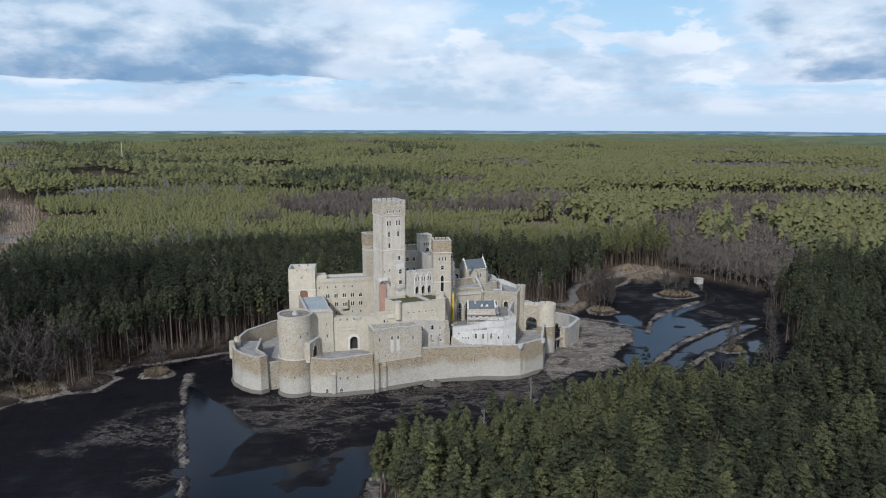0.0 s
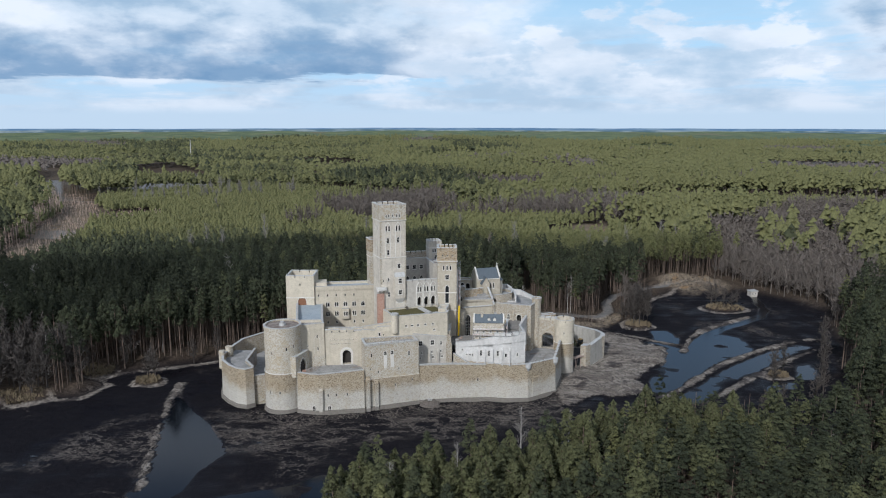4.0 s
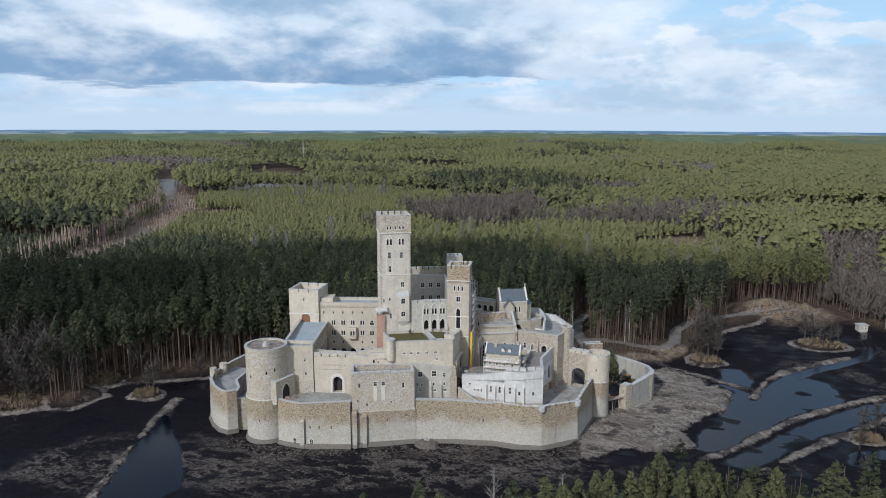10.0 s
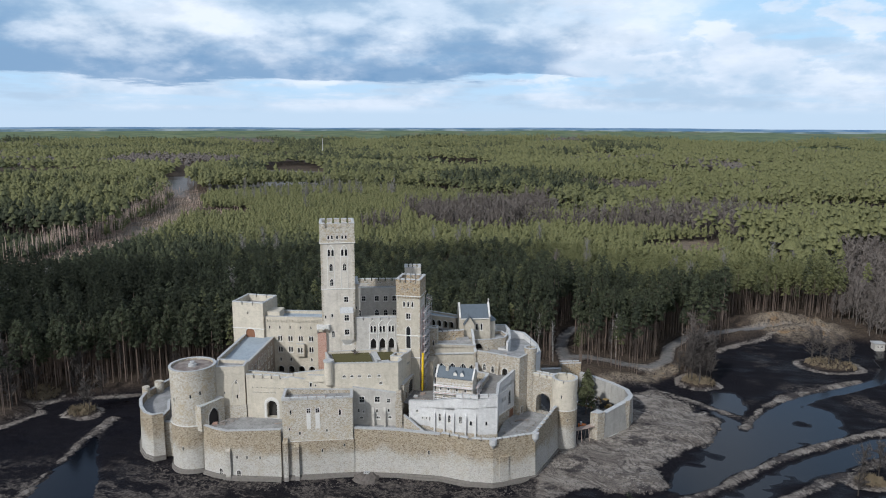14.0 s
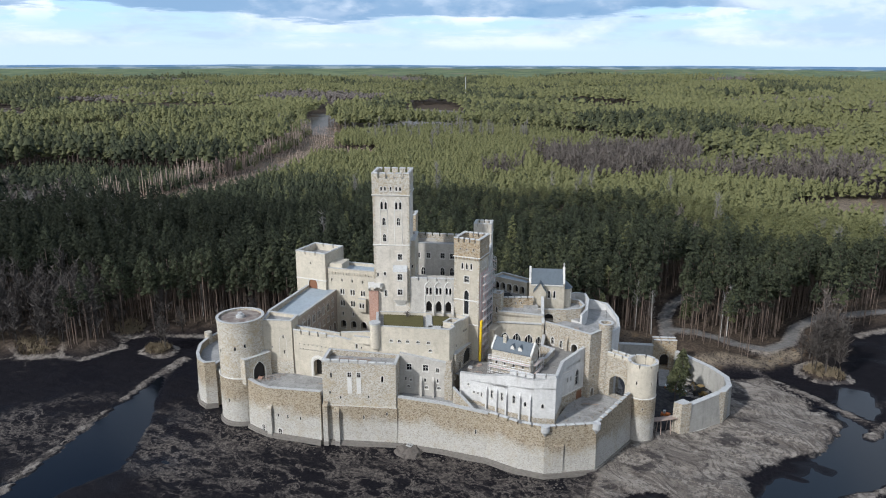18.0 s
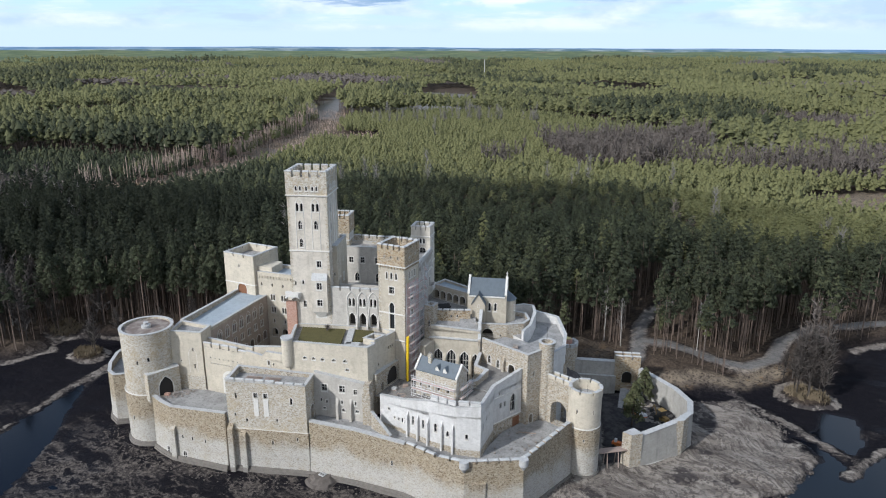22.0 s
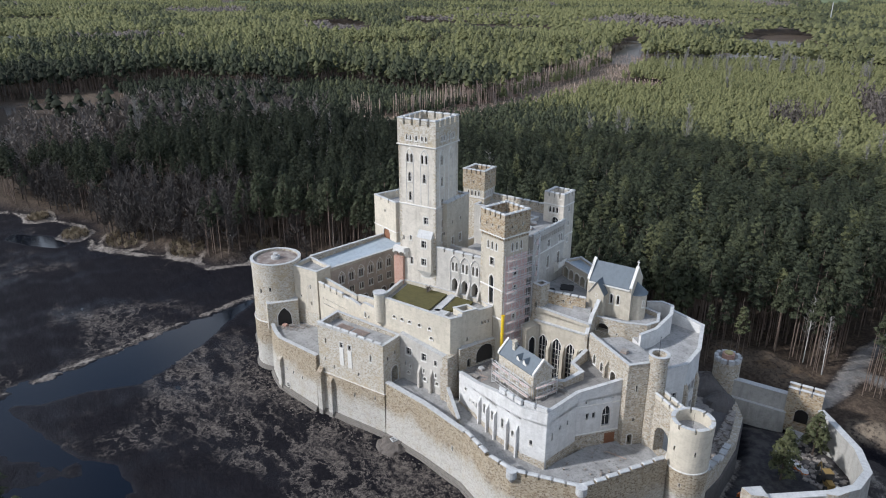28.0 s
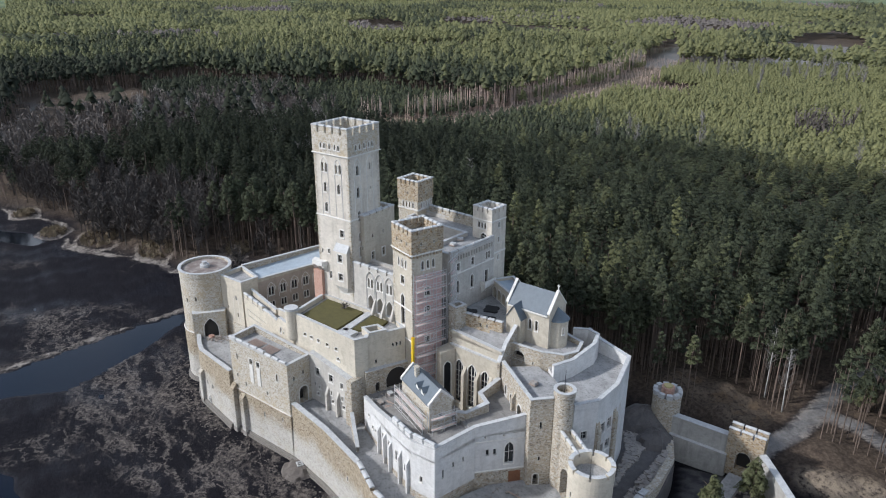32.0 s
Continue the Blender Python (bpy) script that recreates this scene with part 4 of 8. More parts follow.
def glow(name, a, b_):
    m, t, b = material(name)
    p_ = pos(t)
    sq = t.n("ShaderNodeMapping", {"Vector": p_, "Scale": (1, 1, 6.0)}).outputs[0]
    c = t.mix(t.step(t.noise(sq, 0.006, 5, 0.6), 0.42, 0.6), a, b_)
    # black base: all brightness is emitted, with the haze in its colour
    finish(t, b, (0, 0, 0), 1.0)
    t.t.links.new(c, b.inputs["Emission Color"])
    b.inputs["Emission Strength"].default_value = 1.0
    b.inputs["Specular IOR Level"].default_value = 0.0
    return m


ridge("backdrop_far", "wooded hills on the horizon, glowing pale blue as painted haze", 4700, 33, 40, glow("hazy_far_hills", (0.12, 0.21, 0.33), (0.20, 0.29, 0.38)), 3)
ridge("backdrop_near", "far forest edge with pale fields, glowing bluish as painted haze", 4350, 27, 33, glow("hazy_far_fields", (0.10, 0.155, 0.18), (0.27, 0.32, 0.33)), 5)


# ---- forest ----
def tuft(rng, r, h, sides=5):
    """A ragged cone of needles, open below."""
    v = [(0, 0, h)] + [(math.cos(k * math.tau / sides + rng.uniform(-.3, .3)) * r * rng.uniform(.75, 1.25), math.sin(k * math.tau / sides + rng.uniform(-.3, .3)) * r * rng.uniform(.75, 1.25), rng.uniform(-.25, .25) * h) for k in range(sides)]
    f = [(0, 1 + k, 1 + (k + 1) % sides) for k in range(sides)]
    return np.array(v), np.array(f)


def spray(rng, r, n):
    """A spray of needle tufts: loose blades that fan out from one point, mostly upwards and outwards."""
    d = rng.normal(size=(n, 3)) * (1, 1, .7) + (0, 0, .35)
    d /= np.linalg.norm(d, axis=1)[:, None]
    side = np.cross(d, rng.normal(size=(n, 3)))
    side /= np.linalg.norm(side, axis=1)[:, None]
    k = r * rng.uniform(.7, 1.3, (n, 1))
    v = np.stack([-side * k * .42, side * k * .42, d * k], 1).reshape(-1, 3)
    return v, np.arange(3 * n).reshape(n, 3)


def crown(rng, n, h, base, width, sides=5, size=1.3, tall=1.0, sprays=0, blades=4):
    """Many tufts on a tapered, uneven crown, with loose sprays over them; the tree's foot is at 0."""
    vs, fs, o = [], [], 0
    for i in range(n + sprays):
        k = (i + 0.5) / n if i < n else rng.uniform(.02, 1.0)
        z = base + (h - base) * (k ** 0.85)
        reach = rng.uniform(0.45, 1.0) if i < n else rng.uniform(.75, 1.12)
        rad = width * (1.0 - k ** 1.6) ** 0.7 * reach
        a = i * 2.39996 + rng.uniform(-.5, .5)
        s = size * (1.15 - 0.55 * k) * rng.uniform(.75, 1.3)
        v, f = tuft(rng, s, s * tall * rng.uniform(.8, 1.3), sides) if i < n else spray(rng, s * .85, blades)
        v = v + (rad * math.cos(a), rad * math.sin(a), z - 0.4 * s)
        vs.append(v), fs.append(f + o)
        o += len(v)
    return np.concatenate(vs), np.concatenate(fs)


def scatter(name, label, pts, zs, templates, mat, rng, smin=0.8, smax=1.2, category="forest", tall=None, lit_tone=None):
    vs, fs, lit_tones, o = [], [], [], 0
    pick = rng.randint(len(templates), size=len(pts))
    tall = np.ones(len(pts)) if tall is None else tall
    lit_tone = np.zeros(len(pts)) if lit_tone is None else lit_tone + rng.normal(size=len(pts)) * 0.20
    for k, (tv, tf) in enumerate(templates):
        sel = np.where(pick == k)[0]
        if not len(sel):
            continue
        a = rng.uniform(0, 6.283, len(sel))
        s = rng.uniform(smin, smax, len(sel))
        sz = s * rng.uniform(0.84, 1.14, len(sel)) * tall[sel]
        x = tv[None, :, 0] * np.cos(a)[:, None] - tv[None, :, 1] * np.sin(a)[:, None]
        y = tv[None, :, 0] * np.sin(a)[:, None] + tv[None, :, 1] * np.cos(a)[:, None]
        v = np.stack([x * s[:, None] + pts[sel, 0][:, None], y * s[:, None] + pts[sel, 1][:, None], tv[None, :, 2] * sz[:, None] + zs[sel][:, None]], -1).reshape(-1, 3)
        f = (tf[None] + (np.arange(len(sel)) * len(tv))[:, None, None]).reshape(-1, tf.shape[1]) + o
        vs.append(v), fs.append(f), lit_tones.append(np.repeat(lit_tone[sel], len(tv)))
        o += len(v)
    me = fast_mesh(name, np.concatenate(vs), np.concatenate(fs), mat)
    me.polygons.foreach_set("use_smooth", np.full(len(me.polygons), category == "forest"))
    me.attributes.new("lit_tone", "FLOAT", "POINT").data.foreach_set("value", np.concatenate(lit_tones).astype(np.float32))
    return tagged(new(name, me), label, category, kind="stuff")


STAND = np.random.RandomState(23)
SEEDS = np.stack([STAND.uniform(-2600, 2400, 700), STAND.uniform(60, 2800, 700)], -1)
STAND_TALL = np.where(STAND.uniform(size=700) < 0.22, STAND.uniform(0.35, 0.6, 700), STAND.uniform(0.85, 1.15, 700))
# random tone by stand; the dark ones stand for cloud shade
STAND_TONE = np.where(STAND.uniform(size=700) < 0.30, STAND.uniform(0.0, 0.2, 700), STAND.uniform(0.55, 1.0, 700))
STAND_BARE = STAND.uniform(size=700) < 0.10
STAND_CUT = STAND.uniform(size=700) < 0.05


def stands(p_):
    """The stand that each spot belongs to; its borders waver."""
    q = p_ + np.stack([ripple(p_[:, 1], p_[:, 0]), ripple(p_[:, 0] + 40, p_[:, 1])], -1) * 5
    out = np.empty(len(q), int)
    for i in range(0, len(q), 4000):
        d = ((q[i:i + 4000, None] * (0.75, 1.0) - SEEDS[None] * (0.75, 1.0)) ** 2).sum(-1)
        out[i:i + 4000] = d.argmin(1)
    return out


def youth(p_):
    """1 inside the plantation of young trees north-west of the castle, fading over its border."""
    x, y = p_[:, 0], p_[:, 1]
    d = np.where(in_poly(x, y, YOUNG), 1, -1) * to_line(x, y, YOUNG, True) + 4 * ripple(x * .4, y * .4)
    return smooth(d, -55, 50)


def lit_tone_of(p_, st_):
    """Sun and cloud shade put into the trees' tone: dark round the lake, lighter beyond."""
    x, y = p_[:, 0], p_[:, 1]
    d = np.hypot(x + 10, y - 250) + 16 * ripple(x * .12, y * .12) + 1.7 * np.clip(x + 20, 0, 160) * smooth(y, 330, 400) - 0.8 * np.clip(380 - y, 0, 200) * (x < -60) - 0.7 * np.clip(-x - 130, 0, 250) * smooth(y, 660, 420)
    # sunlit tone grows with distance; the 450 to 900 rise stands for haze
    young = smooth(d, 190, 440) * (0.12 + 0.16 * smooth(d, 450, 900) + 0.72 * STAND_TONE[st_])
    # painted shade that darkens the western shore further
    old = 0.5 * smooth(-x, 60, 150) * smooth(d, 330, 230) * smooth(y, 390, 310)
    # painted sunlight on the north-eastern stands
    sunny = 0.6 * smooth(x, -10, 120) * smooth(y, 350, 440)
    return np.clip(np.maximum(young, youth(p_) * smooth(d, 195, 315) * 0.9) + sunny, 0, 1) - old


def spots(rng, x0, x1, y0, y1, step):
    x, y = np.meshgrid(np.arange(x0, x1, step), np.arange(y0, y1, step))
    pts = np.stack([x.ravel(), y.ravel()], -1)
    return pts + rng.uniform(-.45, .45, pts.shape) * step


KEEP_OUT = [(-75, 205), (60, 205), (68, 310), (40, 318), (10, 300), (-30, 285), (-75, 262)]
YOUNG = [(-318, 350), (-316, 458), (-409, 630), (-470, 720), (-300, 860), (-90, 780), (70, 640), (130, 500), (60, 420), (-40, 385), (-140, 360), (-245, 335)]


def forest_land(p_, margin=4.0):
    x, y = p_[:, 0], p_[:, 1]
    ok = ~in_poly(x, y, BASIN) | (to_line(x, y, BASIN, True) < 0)
    ok &= (to_line(x, y, BASIN, True) > margin) & ~in_poly(x, y, KEEP_OUT)
    for road in ROADS:
        ok &= to_line(x, y, road) > 4.2
    ok &= (to_line(x, y, [(8, 309), (15, 311.5), (23, 310.5)]) > 5.5) & ~((x > 60) & (x < 92) & (y > 296) & (y < 340))
    ok &= (to_line(x, y, GLADE) > np.where(x > np.interp(y, [q[1] for q in GLADE], [q[0] for q in GLADE]), 31, 7) + 4 * np.sin(x * .1)) & (np.hypot((x - 112) / 1.35, y - 392) > 20)
    for poly, _ in OPENS:
        ok &= ~in_poly(x + 6 * np.sin(y * .07), y, poly)
    for pts, w in RIDES:
        ok &= to_line(x, y, pts) > w + 3 * np.sin(x * .13)
    az = np.degrees(np.arctan2(-(x - 40), y - 20))
    return ok & (az > -46) & (az < 112) & (y > 80)


BROWN_WOODS = [[(-156, 642), (-120, 672), (-104, 735), (-66, 806), (-22, 676), (4, 622), (-38, 568), (-88, 566)],
               [(60, 860), (140, 985), (196, 890), (300, 900), (280, 850), (135, 850)], [(-640, 420), (-600, 520), (-570, 490), (-590, 430)]]


def brown(p_):
    """Where bare broadleaved trees stand instead of pines."""
    x, y = p_[:, 0], p_[:, 1]
    k = ripple(x * 0.11 + 5, y * 0.11) + 0.35 * ripple(x * .5, y * .5)
    wet = smooth(to_line(x, y, BASIN, True), 26, 6) * 0.9 * (y > 215) * (np.abs(x) > 70)
    wet = np.maximum(wet, smooth(to_line(x, y, [(-290, 180), (-240, 195), (-190, 210), (-150, 226)]), 42, 18) * 1.5)
    dale = smooth(to_line(x, y, [(150, 372), (170, 440), (190, 520), (260, 600), (380, 640)]), 60, 25) * 1.6
    dale2 = smooth(to_line(x, y, [(-40, 620), (60, 640), (150, 610), (240, 590)]), 48, 16) * 1.5
    lots = 0.0
    for poly in BROWN_WOODS:
        d = np.where(in_poly(x, y, poly), 1, -1) * to_line(x, y, poly, True)
        lots = np.maximum(lots, smooth(d, -14, 10) * 1.3)
    hit = k * 0.5 + wet + np.maximum(np.maximum(dale, dale2), lots) > 1.05
    return hit & ~((x < -190) & (y > 232) & (lots < .5))


rng = np.random.RandomState(11)
FULL = [crown(rng, 18, 19 + rng.uniform(-2, 2), 10.8, 1.75, 4, 0.98, 0.95, 15, 4) for _ in range(9)]
MIDDLE = [crown(rng, 5, 18 + rng.uniform(-2, 2), 11.0, 1.55, 4, 2.15, 1.25) for _ in range(9)]
SAPLING_PINES = [crown(rng, 5, 8.5 + rng.uniform(-1.5, 1.5), 2.5, 1.0, 4, 1.25, 1.5) for _ in range(8)]
SMALL = [crown(rng, 2, 18 + rng.uniform(-2, 2), 9, 2.4, 4, 4.2, 1.1) for _ in range(6)]


def stem(r, h):
    v = np.array([(r, 0, -1), (-r * .5, r * .87, -1), (-r * .5, -r * .87, -1), (r * .4, 0, h), (-r * .2, r * .35, h), (-r * .2, -r * .35, h)])
    return v, np.array([(0, 1, 4), (0, 4, 3), (1, 2, 5), (1, 5, 4), (2, 0, 3), (2, 3, 5)])


def bare_crown(rng, n, h, spread, thick=1.0):
    """A leafless tree: stem, limbs and sprays of twigs as thin blades."""
    vs, fs = [], []
    def blade(a, b_, w):
        o = len(vs)
        a, b_ = np.array(a), np.array(b_)
        side = np.cross(b_ - a, (rng.uniform(-1, 1), rng.uniform(-1, 1), rng.uniform(-1, 1)))
        side = side / (np.linalg.norm(side) + 1e-6) * w
        vs.extend([a - side, a + side, b_])
        fs.append((o, o + 1, o + 2))
    for k in range(3):
        blade((rng.uniform(-.1, .1), rng.uniform(-.1, .1), -1), (rng.uniform(-.3, .3), rng.uniform(-.3, .3), h), 0.22)
    for i in range(n):
        k = rng.uniform(0.3, 1.0)
        a = rng.uniform(0, 6.28)
        z = h * k
        rad = spread * (1.15 - k) ** 0.6
        tip = np.array((rad * math.cos(a), rad * math.sin(a), z + h * rng.uniform(.05, .22)))
        root = np.array((0, 0, z * 0.8))
        blade(root, tip, 0.10 * thick)
        for _ in range(4):
            q = root + (tip - root) * rng.uniform(.3, 1)
            blade(q, q + np.array((rng.uniform(-1, 1), rng.uniform(-1, 1), rng.uniform(.1, 1.3))) * h * 0.10, 0.11 * thick)
    return np.array(vs), np.array(fs)


BARE = [bare_crown(rng, 30, 13 + rng.uniform(-2, 3), 3.2, 1.7) for _ in range(5)]


def row_of(pts, n, wide):
    """n spots strewn along a line."""
    k = rng.uniform(0, len(pts) - 1.001, n)
    p_ = np.array(pts, float)
    i, e = k.astype(int), (k % 1)[:, None]
    return p_[i] * (1 - e) + p_[i + 1] * e + rng.normal(size=(n, 2)) * wide


def sapling(rng, h):
    """A slim leafless stem with a few upright twigs."""
    vs, fs = [], []
    for k in range(6):
        a, z0 = rng.uniform(0, 6.28), 0 if k < 2 else h * rng.uniform(.3, .7)
        r, w = (0.1, .13) if k < 2 else (h * .13, .09)
        u = rng.uniform(0, 6.28)
        o = len(vs)
        vs += [(w * math.cos(u), w * math.sin(u), z0), (-w * math.cos(u), -w * math.sin(u), z0), (r * math.cos(a), r * math.sin(a), h if k < 2 else z0 + h * .35)]
        fs.append((o, o + 1, o + 2))
    return np.array(vs), np.array(fs)


def plant_forest():
    near = spots(rng, -330, 260, 60, 560, 3.65)
    near = near[forest_land(near)]
    z = relief(near[:, 0], near[:, 1])[0]
    d = np.hypot(near[:, 0] + 10, near[:, 1] - 250)
    br = brown(near)
    young = (near[:, 0] > -30) & (near[:, 1] < 216) & (near[:, 0] < 112)
    tall = np.where(young, 0.74, 1.0) * (1 - 0.48 * youth(near)) * (1 + 0.10 * ripple(near[:, 0] * .3, near[:, 1] * .3))
    # spit trees get painted sunlight on top, more of it west of x 50
    lit_tone = lit_tone_of(near, stands(near)) + np.where(young, np.where(near[:, 0] < 50, 0.30, 0.10), 0)
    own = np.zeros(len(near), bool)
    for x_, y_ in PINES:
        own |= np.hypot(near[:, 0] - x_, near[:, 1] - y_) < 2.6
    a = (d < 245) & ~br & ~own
    scatter("pine_forest", "dense dark green pine forest round the lake", near[a], z[a], FULL, NEEDLE, rng, .8, 1.25, tall=tall[a], lit_tone=lit_tone[a])
    edge = (to_line(near[:, 0], near[:, 1], BASIN, True) < 45) | (to_line(near[:, 0], near[:, 1], GLADE) < 60) | (near[:, 0] + near[:, 1] > 250)
    s = a & edge
    scatter("pine_trunks", "bare reddish trunks along the edge of the pine forest", near[s], z[s], [stem(0.19, 15), stem(0.16, 13)], BARK, rng, tall=tall[s])
    more = spots(rng, -300, 200, 200, 420, 2.5)
    more = more[forest_land(more) & (to_line(more[:, 0], more[:, 1], BASIN, True) < 34) & (rng.uniform(size=len(more)) < .85)]
    more = more[~brown(more)]
    scatter("slim_trunks", "crowded slim grey-brown trunks at the forest edge", more, relief(more[:, 0], more[:, 1])[0], [stem(0.14, 14), stem(0.11, 12)], BARK, rng)
    s = (d < 245) & br & (rng.uniform(size=len(d)) < 0.97)
    scatter("bare_woodland", "leafless grey-brown broadleaved trees by the shore", near[s & (near[:, 0] < 0)], z[s & (near[:, 0] < 0)], BARE, DARKTWIG, rng, .6, 1.1)
    s &= near[:, 0] >= 0
    scatter("bare_dale_woodland", "leafless pale brown broadleaved trees in the wet dale", near[s], z[s], BARE, TWIG, rng, .6, 1.1)
    mid = spots(rng, -1000, 900, 60, 1150, 5.2)
    d = np.hypot(mid[:, 0] + 10, mid[:, 1] - 250)
    mid = mid[(d >= 243) & (d < 850)]
    mid = mid[forest_land(mid)]
    st_ = stands(mid)
    open_ = STAND_CUT[st_] & (np.hypot(mid[:, 0] + 10, mid[:, 1] - 250) > 460)
    mid, st_ = mid[~open_], st_[~open_]
    z = relief(mid[:, 0], mid[:, 1])[0]
    br = brown(mid) | (STAND_BARE[st_] & (rng.uniform(size=len(mid)) < .8) & (youth(mid) < .4))
    a = ~br
    little = (youth(mid) > rng.uniform(.3, .7, len(mid))) | (STAND_TALL[st_] < .65)
    fresh = spots(rng, -1000, 900, 250, 1150, 3.7)
    df = np.hypot(fresh[:, 0] + 10, fresh[:, 1] - 250)
    fresh = fresh[(df >= 243) & (df < 800)]
    sf = stands(fresh)
    keep_ = ((youth(fresh) > rng.uniform(.35, .65, len(fresh))) | ((STAND_TALL[sf] < .65) & ~(STAND_CUT[sf] & (np.hypot(fresh[:, 0] + 10, fresh[:, 1] - 250) > 460)))) & forest_land(fresh) & ~brown(fresh)
    fresh, sf = fresh[keep_], sf[keep_]
    scatter("young_pine_plantation", "close light green young pines planted beyond the old forest", fresh, relief(fresh[:, 0], fresh[:, 1])[0], SAPLING_PINES, NEEDLE_FAR, rng, .8, 1.3, lit_tone=lit_tone_of(fresh, sf))
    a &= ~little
    scatter("pine_forest_beyond", "wide pine forest stretching away from the lake", mid[a], z[a], MIDDLE, NEEDLE_FAR, rng, .85, 1.35, tall=STAND_TALL[st_][a], lit_tone=lit_tone_of(mid, st_)[a])
    scatter("bare_woodland_beyond", "patches of leafless brown woodland among the pines", mid[br], z[br], [bare_crown(rng, 10, 14, 3.8, 3.2) for _ in range(5)], TWIG, rng, .8, 1.3)
    # trunks show where a stand faces lower or open ground on the lake's side
    toward = np.array((0, 200.0)) - mid
    toward /= np.linalg.norm(toward, axis=1)[:, None]
    facing = np.zeros(len(mid), bool)
    for reach in (9, 18, 27):
        q_ = mid + toward * reach
        facing |= ~forest_land(q_) | (STAND_TALL[stands(q_)] < STAND_TALL[st_] - .3)
    s = facing & a & (youth(mid) < .5)
    scatter("stand_trunks", "dark trunks along the edges of the far pine stands", np.concatenate([mid[s], mid[s] + 2.4]), np.concatenate([z[s], z[s]]), [stem(0.30, 15), stem(0.26, 13)], BARK, rng)
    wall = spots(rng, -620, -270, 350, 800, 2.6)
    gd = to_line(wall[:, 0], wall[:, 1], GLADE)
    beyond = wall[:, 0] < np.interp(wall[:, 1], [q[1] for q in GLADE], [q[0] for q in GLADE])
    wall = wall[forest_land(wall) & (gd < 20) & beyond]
    # trunks coloured as if sunlit, whatever the sun does here
    scatter("glade_wall", "close trunks facing the clearing, sunlight painted into their pale pink bark", wall, relief(wall[:, 0], wall[:, 1])[0], [stem(0.26, 15), stem(0.22, 13)], SUNBARK, rng, .8, 1.15)
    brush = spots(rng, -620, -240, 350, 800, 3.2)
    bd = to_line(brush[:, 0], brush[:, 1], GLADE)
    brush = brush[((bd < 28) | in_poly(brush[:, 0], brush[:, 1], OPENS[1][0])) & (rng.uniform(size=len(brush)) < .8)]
    scatter("glade_saplings", "pale pink saplings in the clearing, in the trunks' painted sunlit colour", brush, relief(brush[:, 0], brush[:, 1])[0], [sapling(rng, 2.5 + .6 * k) for k in range(4)], SUNBARK, rng, .6, 1.2)
    lone = np.concatenate([row_of(q, 9, 9) for q in ([(-215, 262), (-150, 300), (-60, 330)], [(-200, 420), (-120, 480), (-20, 520)], [(30, 420), (90, 440), (120, 470)], [(-300, 300), (-240, 300), (-190, 290)], [(-260, 640), (-60, 700), (120, 660)], [(-304, 220), (-301, 248), (-271, 281), (-256, 309)], [(-290, 235), (-262, 290)], [(12, 621), (96, 683), (130, 693)])] + [row_of(q, 34, 5) for q in ([(-350, 660), (-328, 702), (-296, 735), (-257, 756), (-214, 767)], [(-500, 725), (-440, 690), (-392, 760), (-344, 775), (-298, 800)])])
    lone = lone[forest_land(lone)]
    scatter("bare_birches", "scattered leafless pale birches standing among the pines", lone, relief(lone[:, 0], lone[:, 1])[0], [bare_crown(rng, 26, 18, 2.6) for _ in range(3)], PALETWIG, rng, .85, 1.2)
    wide = spots(rng, -2500, 2300, 100, 2700, 10.0)
    d = np.hypot(wide[:, 0] + 10, wide[:, 1] - 250)
    wide = wide[(d >= 840) & (d < 2350)]
    wide = wide[forest_land(wide)]
    st_ = stands(wide)
    wide, st_ = wide[~STAND_CUT[st_]], st_[~STAND_CUT[st_]]
    z = relief(wide[:, 0], wide[:, 1])[0]
    br = STAND_BARE[st_]
    scatter("distant_forest", "distant pine forest reaching the horizon", wide[~br], z[~br], SMALL, NEEDLE_FAR, rng, .85, 1.3, tall=STAND_TALL[st_][~br], lit_tone=lit_tone_of(wide, st_)[~br])
    scatter("distant_bare_woodland", "distant patches of brown leafless woodland", wide[br], z[br], SMALL, TWIG, rng, .7, 1.1, tall=STAND_TALL[st_][br] * .8)


# single pines and birches near the water and the castle
def pine_mesh(rng, h, base, width, n, lit_tone=0.12):
    v, f = crown(rng, n // 4, h, base, width * .9, 6, 0.95, 1.4, n // 2, 5)
    me = fast_mesh("crown", v, f, NEEDLE)
    me.attributes.new("lit_tone", "FLOAT", "POINT").data.foreach_set("value", np.full(len(v), lit_tone, np.float32))
    g = Geo()
    lean = rng.uniform(-.5, .5)
    g.tube((0, 0, -1), (lean * .4, 0, h * .5), .20, .15, 7)
    g.tube((lean * .4, 0, h * .5), (lean, 0, h * .97), .15, .04, 7)
    for i in range(9):
        k = base + (h - base) * (i / 10)
        a = i * 2.4
        g.tube((lean * .6, 0, k - .6), (lean * .6 + width * .7 * math.cos(a), width * .7 * math.sin(a), k + .3), .07, .02, 4)
    return g.mesh("trunk", BARK), me


